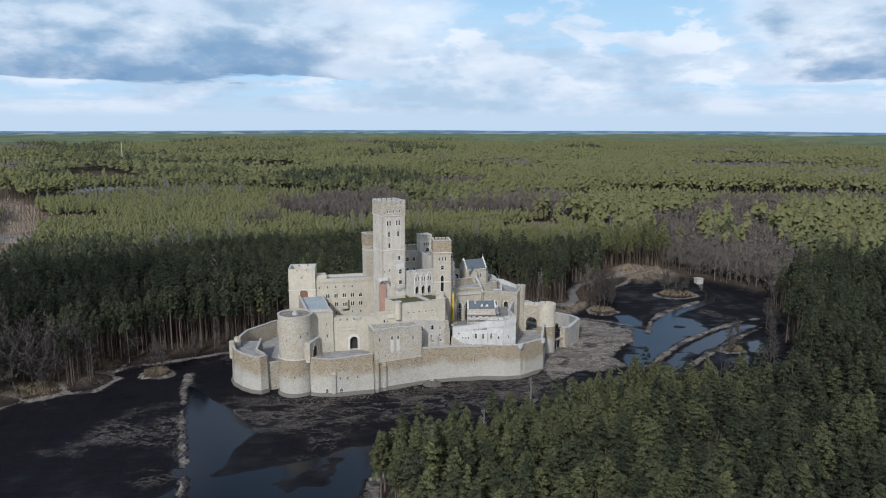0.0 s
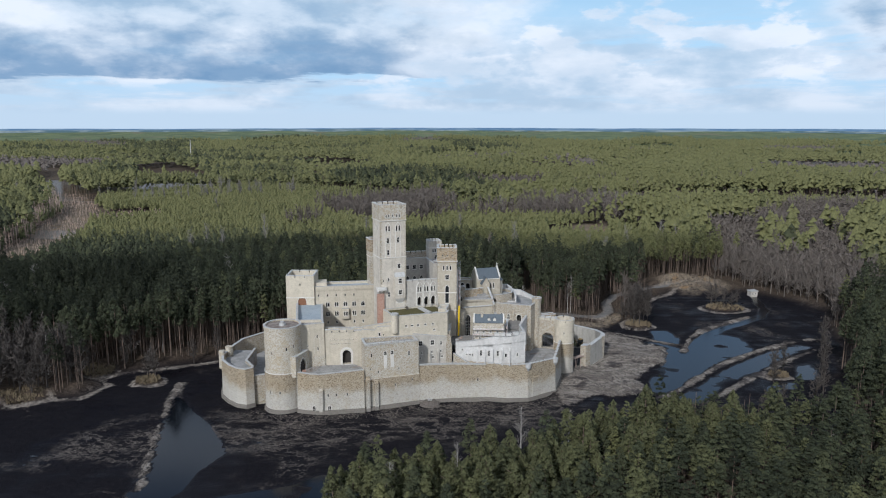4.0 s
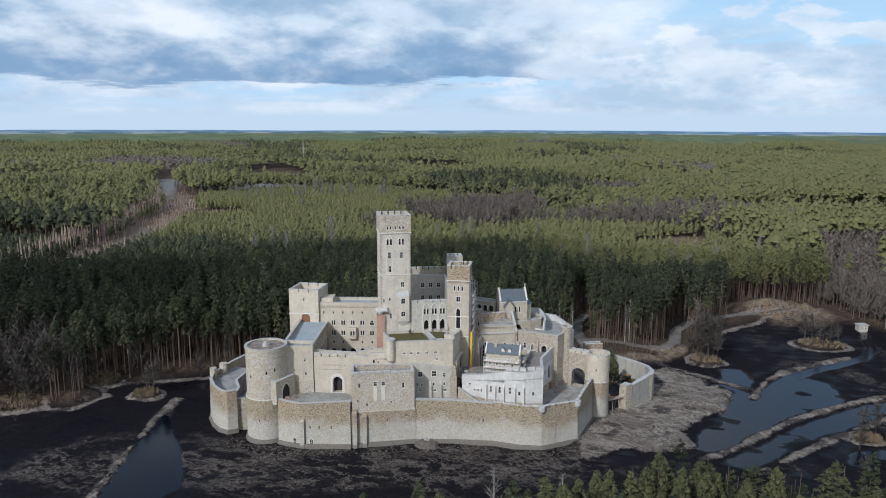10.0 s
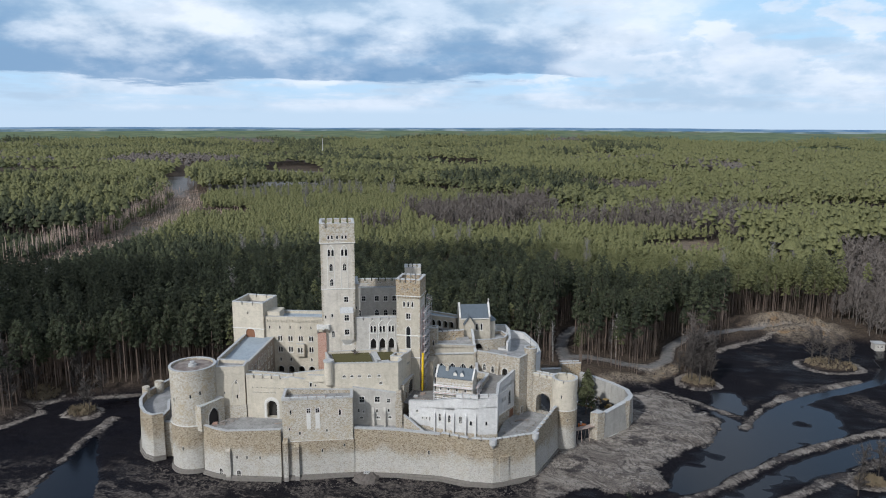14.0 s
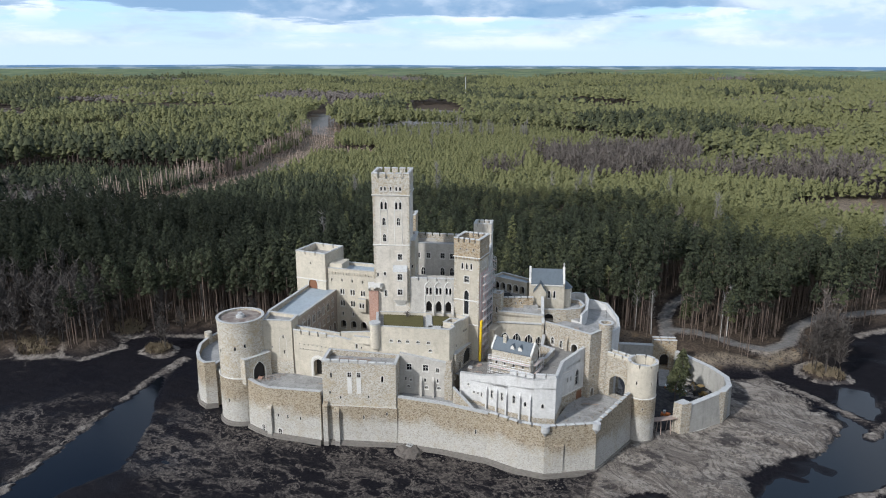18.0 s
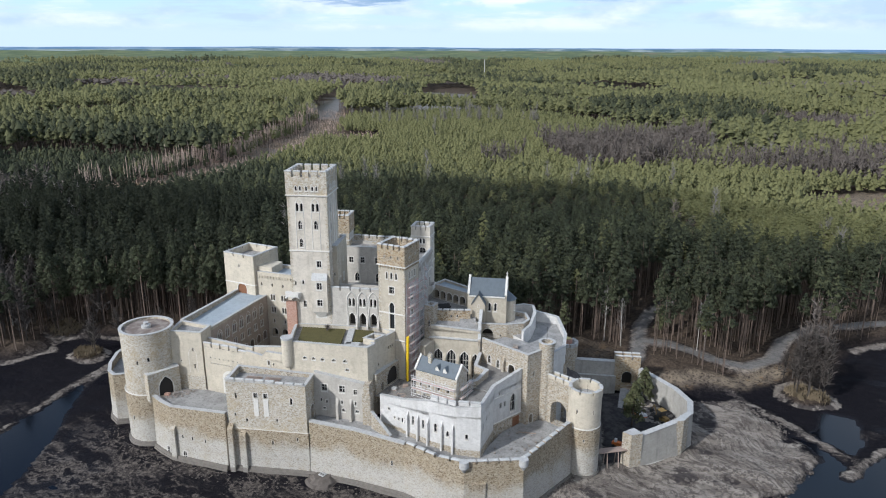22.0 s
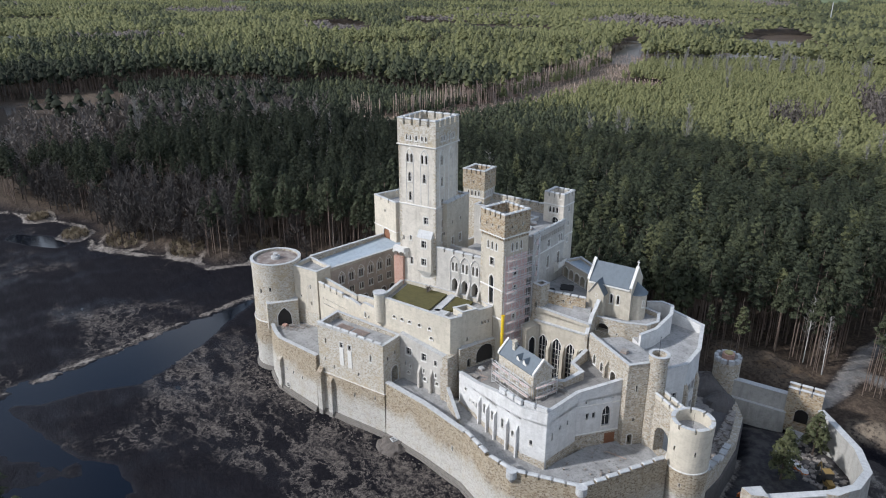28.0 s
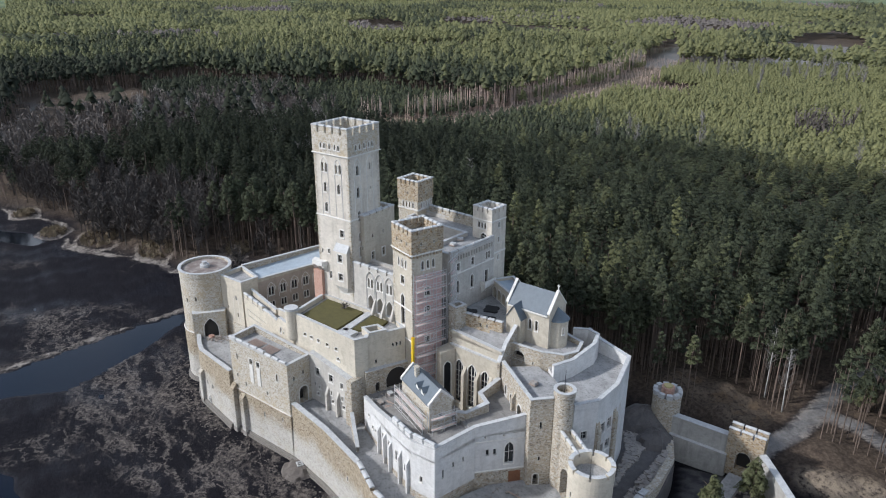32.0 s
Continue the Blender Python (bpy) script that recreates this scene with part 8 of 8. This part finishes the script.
for i, z in ((0, 9.4), (1, 8.6)):
    for s in (1.0, 3.0, 5.0):
        c = P2(IW[i], IW[i + 1], s, -.65)
        g.box((*c, z + .1), (1.1, 1.6, .3), math.atan2(IW[i + 1][1] - IW[i][1], IW[i + 1][0] - IW[i][0]) + math.pi / 2)
part("loose_slab", g, COPING, iw)
ru = thing("half_built_tower", "half-built round rubble tower with brick core and colourful slabs", "tower")
body(ru, "shaft", circle(21.3, 290.1, 2.6, 24), -.5, 12.5, GREYR, top_mat=DEBRIS)
g = Geo()
g.prism(circle(21.3, 290.1, 1.2, 12), 12.5, 13.9, 0)
part("brick_core", g, BRICK, ru)
g = Geo()
g.prism(circle(21.3, 290.1, .9, 6), 13.9, 14.15, 0)
part("cover", g, REEDY, ru, "pale yellow sheet")
for k in range(10):
    a = k * math.tau / 10
    g = Geo()
    g.box((21.3 + 2.25 * math.cos(a), 290.1 + 2.25 * math.sin(a), 12.9), (1.05, .8, .8), a + math.pi / 2)
    part("block", g, COPING, ru)
g = Geo()
g.prism([(30.8, 262), (41, 261), (40, 266), (36.5, 275), (31.5, 283), (26, 287.5), (15, 284), (16, 278), (24, 277.4), (29, 271), (31, 265)], -.5, 5.6)
tagged(new("rubble_yard", g.mesh("rubble_yard", YARD)), "dusty yard strewn with rubble behind the east range", "floor", kind="structure")


heap_ = thing("earth_heap", "dug brown earth and rubble heaped round the half-built tower", "heap")
hr_ = np.random.RandomState(41)
for cx, cy, r_, h_ in ((19.5, 286.6, 5.2, 3.6), (24.6, 284.8, 3.6, 2.4)):
    g = Geo()
    rings = []
    for q_, zz_ in ((1.0, 5.3), (.72, 5.6 + h_ * .45), (.4, 5.6 + h_ * .85), (.12, 5.6 + h_)):
        rings.append([(cx + r_ * q_ * hr_.uniform(.8, 1.2) * math.cos(i * math.tau / 18), cy + r_ * q_ * hr_.uniform(.8, 1.2) * math.sin(i * math.tau / 18), zz_ + (0 if q_ == 1 else hr_.uniform(-.3, .3))) for i in range(18)])
    for lo_, hi_ in zip(rings, rings[1:]):
        for i in range(18):
            g.face([lo_[i], lo_[(i + 1) % 18], hi_[(i + 1) % 18], hi_[i]])
    g.face(rings[-1])
    part("mound", g, YARD, heap_)
rmp = thing("concrete_ramp", "pale concrete ramp from the gatehouse into the forecourt", "ramp")
g = Geo()
g.prism([(36.6, 286.4), (39.6, 287.0), (37.2, 294.6), (34.6, 293.6)], .5, [1.02, 1.02, 2.5, 2.5])
part("slab", g, PAVE, rmp)


# ---- scaffolds and building gear ----
def scaffold(name, label, line, z0, lifts, depth=1.0, bay=2.0, lift=2.0, planks=True):
    """Frames along a line of plan points, outside the wall on its right hand."""
    ob = thing(name, label, "scaffold")
    for a, b_ in zip(line, line[1:]):
        ln = (Vector(b_) - Vector(a)).length
        k = max(1, round(ln / bay))
        for i in range(k + 1):
            for e in (.25, .25 + depth):
                p_ = P2(a, b_, ln * i / k, e)
                g = Geo()
                g.tube((*p_, z0), (*p_, z0 + lift * lifts + 1.1), .05, sides=5)
                part("standard", g, STEEL, ob)
        for n_ in range(lifts + 1):
            z = z0 + lift * n_
            for e, dz in ((.25, 0), (.25 + depth, 0), (.25 + depth, .5), (.25 + depth, 1.0)):
                if n_ == 0 and dz == 0:
                    continue
                g = Geo()
                g.tube((*P2(a, b_, 0, e), z + dz), (*P2(a, b_, ln, e), z + dz), .045, sides=5)
                part("ledger", g, STEEL, ob)
            if planks and n_ > 0:
                g = Geo()
                q = [P2(a, b_, 0, .2 + depth), P2(a, b_, ln, .2 + depth), P2(a, b_, ln, .65), P2(a, b_, 0, .65)]
                g.prism(q, z + .03, z + .1, 0, True, True)
                part("deck", g, DECK, ob)
            g = Geo()
            if n_ < lifts:
                i0, i1 = ln * (n_ % k) / k, ln * (n_ % k + 1) / k
                g.tube((*P2(a, b_, i0, .3 + depth), z), (*P2(a, b_, i1, .3 + depth), z + lift), .025, sides=5)
                part("brace", g, STEEL, ob)
    return ob


scaffold("tower_scaffold", "steel scaffold with timber decks on the tower's bare side", [P2(S2[1], S2[2], .1, .1), P2(S2[1], S2[2], 6.3, .1)], 15.8, 10, .9, 2.0, 2.1)
scaffold("back_scaffold", "steel scaffold between tower and palace", [(2.6, 252.9), (0.8, 254.7)], 24, 7, .9, 1.3, 2.1)
scaffold("house_scaffold", "steel scaffold with pinkish decks round the small house", [(8.6, 241.15), (18.55, 241.55), (18.45, 246.0)], 16.4, 2, .9, 2.4, 1.9)

ct = thing("rubble_chute", "yellow plastic rubble chute hanging down the tower corner", "chute")
for i in range(11):
    z = 26.3 - i * .92
    x = 3.75 - .02 * i
    g = Geo()
    r0, r1 = .34, .25
    for k in range(12):
        a, b_ = k * math.tau / 12, (k + 1) * math.tau / 12
        for (ra, za), (rb_, zb) in (((r1, z - 1.0), (r0, z)), ((r0 - .03, z), (r1 - .03, z - 1.0))):
            g.face([(x + ra * math.cos(a), 245.75 + ra * math.sin(a), za), (x + ra * math.cos(b_), 245.75 + ra * math.sin(b_), za), (x + rb_ * math.cos(b_), 245.75 + rb_ * math.sin(b_), zb), (x + rb_ * math.cos(a), 245.75 + rb_ * math.sin(a), zb)])
    part("chute_section", g, YELLOW, ct)


def pole(name, label, x, y, z0, z1, r, mat=DARK, cat="mast"):
    ob = thing(name, label, cat)
    g = Geo()
    g.tube((x, y, z0), (x, y, z1), r, r * .5, 6)
    part("rod", g, mat, ob)
    return ob


pole("antenna", "thin dark rod on the south tower", -.3, 248.8, 43.8, 49.6, .05)
pole("antenna", "thin rod on the keep", -16.2, 243.6, 58, 61.6, .05)
pole("flagpole", "thin dark pole on the round tower with a small blue flag", 39.6, 256.9, 17.8, 21.8, .045)
pole("radio_mast", "tall pale mast standing far off in the forest", -594, 1322, 2, 50, 1.1, COPING)

# timber bridge from the round tower to the forecourt
brd = thing("footbridge", "reddish timber footbridge on trestles", "bridge")
for k in range(14):
    a = Vector((41.6, 259.9)).lerp(Vector((46.0, 264.2)), k / 13)
    g = Geo()
    g.box((a.x, a.y, 4.7), (.42, 1.7, .1), math.atan2(4.3, 4.4))
    part("plank", g, OLDWOOD, brd)
for k in (.3, .7):
    a = Vector((41.6, 259.9)).lerp(Vector((46.0, 264.2)), k)
    for sx in (-.6, .6):
        g = Geo()
        g.tube((a.x - sx * 1.3, a.y + sx * 1.3, 0), (a.x - sx * .6, a.y + sx * .6, 4.65), .1, sides=5)
        part("trestle_leg", g, OLDWOOD, brd)
for sx in (-.75, .75):
    g = Geo()
    d_ = Vector((-.7, .7)) * sx
    g.tube((41.6 + d_.x, 259.9 + d_.y, 4.6), (46 + d_.x, 264.2 + d_.y, 4.6), .1, sides=5)
    part("beam", g, OLDWOOD, brd)

# backhoe loader
bk = thing("backhoe_loader", "yellow backhoe loader parked in the forecourt", "excavator", at=(47.4, 285.6, .9))


def bpart(name, f, mat, label=""):
    g = Geo()
    f(g)
    me = g.mesh(name, mat)
    q = new(name, me)
    q.parent = bk
    return tagged(q, label)


bpart("chassis", lambda g: (g.box((0, 0, .95), (3.6, 1.1, .5)), g.box((1.3, 0, 1.45), (1.5, 1.0, .7))), DULLY)
bpart("cab", lambda g: (g.box((-.2, 0, 2.1), (1.4, 1.4, 1.5)), g.box((-.2, 0, 2.92), (1.6, 1.6, .12))), DARK)
bpart("cab_roof", lambda g: g.box((-.2, 0, 3.03), (1.5, 1.5, .1)), DULLY)
for x, r in ((-.9, .75), (1.5, .5)):
    for y in (-.8, .8):
        bpart("wheel", lambda g: g.tube((x, y - .2, r), (x, y + .2, r), r, sides=18), DARK)
bpart("front_bucket", lambda g: g.prism([(2.4, -1.1), (3.2, -1.1), (3.2, 1.1), (2.4, 1.1)], .2, [1.1, .4, .4, 1.1], 0, True, True), DULLY)
bpart("loader_arm", lambda g: (g.tube((1.0, -.5, 1.6), (2.5, -.5, .8), .11), g.tube((1.0, .5, 1.6), (2.5, .5, .8), .11)), DULLY)
bpart("boom", lambda g: (g.tube((-1.7, 0, 1.1), (-2.9, 0, 3.0), .16), g.tube((-2.9, 0, 3.0), (-3.7, 0, 1.4), .13)), DULLY)
bpart("digging_bucket", lambda g: g.box((-3.7, 0, 1.1), (.6, .6, .7)), DARK)
bk.rotation_euler = (0, 0, -.6)

rr = np.random.RandomState(3)


def bags(x0, y0, x1, y1, n):
    for k in range(n):
        e = k / (n - 1)
        x, y = x0 + (x1 - x0) * e + rr.uniform(-.15, .15), y0 + (y1 - y0) * e + rr.uniform(-.15, .15)
        ob = thing("bulk_bag", "white bulk bag with orange stripe, standing in a row", "bag", at=(x, y, ground_z(x, y)), group="row of bulk bags")
        g = Geo()
        h = rr.uniform(.8, 1.0)
        g.prism(circle(0, 0, .62, 10, rr.uniform(0, 1)), 0, h * .55, 0, False, True)
        q = new("bag_side", g.mesh("bag_side", ORANGE))
        q.parent = ob
        g = Geo()
        lo, hi = circle(0, 0, .64, 10), circle(0, 0, .4, 10)
        for i in range(10):
            j = (i + 1) % 10
            g.face([(*lo[i], h * .55), (*lo[j], h * .55), (*hi[j], h), (*hi[i], h)])
        g.face([(*c, h) for c in hi])
        q = new("bag_top", g.mesh("bag_top", WHITE))
        q.parent = ob


bags(38.6, 286.6, 43.6, 285.4, 6)
tk = thing("compact_dumper", "small red dumper standing below the round tower wall", "machine", at=(42.4, 269.6, ground_z(42.4, 269.6)))
for nm, c, sz, mt in (("skip", (.5, 0, 1.0), (1.1, 1.0, .7), ORANGE), ("engine", (-.6, 0, .9), (.9, .8, .7), ORANGE), ("seat_frame", (-.3, 0, 1.6), (.5, .6, .7), WHITE)):
    g = Geo()
    g.box(c, sz)
    q = new(nm, g.mesh(nm, mt))
    q.parent = tk
for x in (-.6, .6):
    for y in (-.5, .5):
        g = Geo()
        g.tube((x, y - .12, .35), (x, y + .12, .35), .35, sides=12)
        q = new("wheel", g.mesh("wheel", DARK))
        q.parent = tk


# heaps of stone
def stones(name, label, pts, zs, smin, smax, mat, rng):
    tpl = []
    for _ in range(5):
        v = np.array([(x, y, z) for x in (-1, 1) for y in (-1, 1) for z in (-.7, .7)]) * rng.uniform(.55, 1.1, (8, 3))
        f = np.array([(0, 1, 3, 2), (4, 6, 7, 5), (0, 4, 5, 1), (2, 3, 7, 6), (0, 2, 6, 4), (1, 5, 7, 3)])
        tpl.append((v, f))
    return scatter(name, label, pts, zs, tpl, mat, rng, smin, smax, "rubble")


n_ = 1250
px = np.stack([rr.uniform(16, 40, n_ * 5), rr.uniform(262, 287, n_ * 5)], -1)
px = px[in_poly(px[:, 0], px[:, 1], [(31.6, 263), (40, 262), (38, 268), (35, 275), (30, 283), (25, 286), (18, 283), (25, 278), (30, 271)])]
px = px[np.abs(px[:, 0] - 33.5 + (px[:, 1] - 268) * .45) > 1.7][:n_]
stones("stone_heaps", "grey heaps of building stone in the yard", px, 5.6 + np.clip(ripple(px[:, 0] * 1.4, px[:, 1] * 1.4) + .5, 0, 1.6) * rr.uniform(.2, .9, len(px)), .16, .50, DEBRIS, rr)
py = np.stack([rr.uniform(36, 54, 900), rr.uniform(264, 296, 900)], -1)
py = py[in_poly(py[:, 0], py[:, 1], [(42, 284), (50, 284), (52, 287), (46, 292), (38, 294), (35, 291), (38, 286)])][:170]
stones("forecourt_rubble", "loose pale stones beside the loader", py, relief(py[:, 0], py[:, 1])[0], .15, .5, DEBRIS, rr)

pz = np.stack([rr.uniform(32, 82, 5000), rr.uniform(226, 310, 5000)], -1)
pz = pz[in_poly(pz[:, 0], pz[:, 1], FLAT) & ~in_poly(pz[:, 0], pz[:, 1], [(36, 262), (50, 262), (58, 276), (56, 290), (40, 300), (30, 290)]) & (ripple(pz[:, 0] * .9, pz[:, 1] * .9) > .25)][:1100]
stones("flat_stones", "clods and stones strewn over the churned sandy flat", pz, relief(pz[:, 0], pz[:, 1])[0], .10, .34, CLOD, rr)
py = np.stack([rr.uniform(-58, 36, 4000), rr.uniform(205, 236, 4000)], -1)
foot_ = [(-58, 216), (-47, 212.5), (-35, 213), (-22, 216.5), (-6, 224), (4, 227.5), (14, 229.4), (27, 230), (36, 238)]
py = py[(to_line(py[:, 0], py[:, 1], foot_) < 3.2) & (py[:, 1] < np.interp(py[:, 0], [q[0] for q in foot_], [q[1] for q in foot_]))][:420]
stones("foot_stones", "stones and dried clods along the rampart's foot", py, relief(py[:, 0], py[:, 1])[0], .05, .20, CLOD, rr)

# drain mound at the rampart's foot
dm = thing("drain_mound", "round stepped earth mound with a concrete drain cover", "mound")
mr = np.random.RandomState(17)
for nm_, r0, r1, z0, z1 in (("lower_step", 3.9, 3.0, -.3, .8), ("upper_step", 2.7, 1.7, .7, 1.45)):
    g = Geo()
    k1, k2 = mr.uniform(.86, 1.12, 26), mr.uniform(.88, 1.1, 26)
    lo_ = [(-3.6 + r0 * k1[i] * math.cos(i * math.tau / 26), 226 + r0 * k1[i] * math.sin(i * math.tau / 26), z0) for i in range(26)]
    hi_ = [(-3.6 + r1 * k2[i] * math.cos(i * math.tau / 26), 226 + r1 * k2[i] * math.sin(i * math.tau / 26), z1 + mr.uniform(-.1, .1)) for i in range(26)]
    for i in range(26):
        j_ = (i + 1) % 26
        g.face([lo_[i], lo_[j_], hi_[j_], hi_[i]])
        g.face([hi_[i], hi_[j_], (-3.6, 226, z1)])
    part(nm_, g, CLOD, dm, "dried earth")
g = Geo()
for dx, dy, sx, sy in ((0, -.45, 1.3, .2), (0, .45, 1.3, .2), (-.55, 0, .2, .7), (.55, 0, .2, .7), (0, 0, .15, .7)):
    g.box((-3.6 + dx, 226 + dy, 1.6), (sx, sy, .2))
part("drain_cover", g, COPING, dm)

# white sluice house far across the basin, red-roofed cottage in the woods
sl = thing("sluice_house", "small white sluice building at the far shore", "building")
body(sl, "wall", box4((138.5, 376.7), (142.0, 377.7), 3.0), -.5, 2.9, GREYP, {0: [(.3, 1.2, .7, .9, "rect"), (.7, 1.2, .7, .9, "rect")]})
g = Geo()
g.prism(box4((138.2, 376.3), (142.4, 377.5), 3.6), 2.9, 3.15, 0, True, True)
part("roof", g, COPING, sl)
kt = thing("cottage", "distant cottage with a red roof among trees", "house")
CT = box4((137, 556), (147, 558), 7)
body(kt, "wall", CT, 0, 5, WHITEP)
g = Geo()
m0, m1 = ((CT[0][0] + CT[3][0]) / 2, (CT[0][1] + CT[3][1]) / 2), ((CT[1][0] + CT[2][0]) / 2, (CT[1][1] + CT[2][1]) / 2)
g.face([(*CT[0], 5), (*CT[1], 5), (*m1, 8.5), (*m0, 8.5)])
g.face([(*CT[2], 5), (*CT[3], 5), (*m0, 8.5), (*m1, 8.5)])
part("roof", g, BRICK, kt)

# dry grass on islets and banks
gr = np.random.RandomState(9)
gp = []
for cx, cy, r_, _ in ISLETS:
    a, d_ = gr.uniform(0, 6.28, 150), np.sqrt(gr.uniform(0, 1, 150)) * r_ * .75
    gp.append(np.stack([cx + d_ * np.cos(a), cy + d_ * np.sin(a) / 1.25], -1))
gp = np.concatenate(gp)
blades = []
for _ in range(4):
    v, f = [], []
    for k in range(9):
        a, b_ = gr.uniform(0, 6.28), gr.uniform(0, .5)
        x, y = b_ * math.cos(a), b_ * math.sin(a)
        v += [(x - .08, y, -.1), (x + .08, y, -.1), (x + gr.uniform(-.4, .4), y + gr.uniform(-.4, .4), gr.uniform(.5, 1.1))]
        f.append((3 * k, 3 * k + 1, 3 * k + 2))
    blades.append((np.array(v), np.array(f)))
REED = plain("dry_reed", (0.19, 0.15, 0.095), .95, .4, 2.0)
scatter("dry_reeds", "straw-coloured dry reeds on the small islets", gp, relief(gp[:, 0], gp[:, 1])[0], blades, REED, gr, .8, 1.6, "grass")


# loose building gear in the yards
def pallet(x, y, z, rz, load):
    ob = thing("pallet", "timber pallet with building material in the yard", "pallet", at=(x, y, z), group="pallets in the yards")
    ob.rotation_euler = (0, 0, rz)
    for k in range(5):
        g = Geo()
        g.box((0, -.48 + .24 * k, .14), (1.2, .14, .03))
        q = new("board", g.mesh("board", OLDWOOD))
        q.parent = ob
    for k in (-.5, 0, .5):
        g = Geo()
        g.box((k, 0, .06), (.12, 1.1, .12))
        q = new("bearer", g.mesh("bearer", OLDWOOD))
        q.parent = ob
    if load is not None:
        g = Geo()
        for i in range(3):
            for j in range(2):
                g.box((-.36 + .36 * i, -.22 + .44 * j, .36), (.33, .4, .4))
        q = new("block_stack", g.mesh("block_stack", load))
        q.parent = ob


for x, y, z, rz, ld in ((5.6, 238.6, 16.0, .3, DEBRIS), (7.4, 239.3, 16.2, 1.0, None), (3.4, 241.4, 15.85, .1, COPING), (4.6, 243.6, 15.85, .8, OLDWOOD), (-40.6, 218.2, 11.95, .4, BRICK), (-39.4, 219.4, 11.95, 1.2, DEBRIS),
                        (-5.5, 258.5, 38.3, .4, COPING), (-7.4, 261.0, 38.3, 1.1, COPING), (22.6, 258.4, 23.8, .3, DEBRIS)):
    pallet(x, y, z, rz, ld)

for x, y, z, ln_, rz in ((6.6, 240.2, 16.15, 3.0, .2), (6.9, 240.5, 16.25, 2.6, .35), (5.2, 244.6, 16.0, 3.4, 1.3), (29.2, 251.8, 9.0, 3.6, .4), (-26.0, 224.0, 12.0, 2.6, .7)):
    ob = thing("plank", "loose weathered plank lying on the paving", "plank", at=(x, y, z), group="loose planks")
    ob.rotation_euler = (0, 0, rz)
    g = Geo()
    g.box((0, 0, 0), (ln_, .25, .06))
    q = new("board", g.mesh("board", OLDWOOD))
    q.parent = ob

# rubble strewn on the paving
for nm, lb, poly, z, n_ in (("yard_rubble", "stones and dirt strewn over the upper yard", [(2.5, 238), (8, 238), (8, 241), (5, 245.5), (2, 245.5)], 15.95, 90),
                            ("court_rubble", "dirt and stones along the entrance court wall", [(-43, 217.4), (-40, 217), (-37.5, 219), (-37, 223.6), (-41, 221)], 12.0, 90),
                            ("rampart_rubble", "loose stones on the rampart walk", [(26, 240), (34, 240), (36, 250), (30, 254), (26, 250)], 8.9, 40)):
    qq = np.stack([rr.uniform(min(c[0] for c in poly), max(c[0] for c in poly), n_ * 3), rr.uniform(min(c[1] for c in poly), max(c[1] for c in poly), n_ * 3)], -1)
    qq = qq[in_poly(qq[:, 0], qq[:, 1], poly)][:n_]
    stones(nm, lb, qq, np.full(len(qq), z), .05, .24, DEBRIS, rr)

# bush at the back of the roof garden
bush = thing("garden_bush", "straggly bare bush on the roof garden", "bush", at=(-12.6, 239.2, 26.3))
v, f = bare_crown(np.random.RandomState(5), 30, 1.2, 1.4)
q = new("crown", fast_mesh("crown", v, f, TWIG))
q.parent = bush
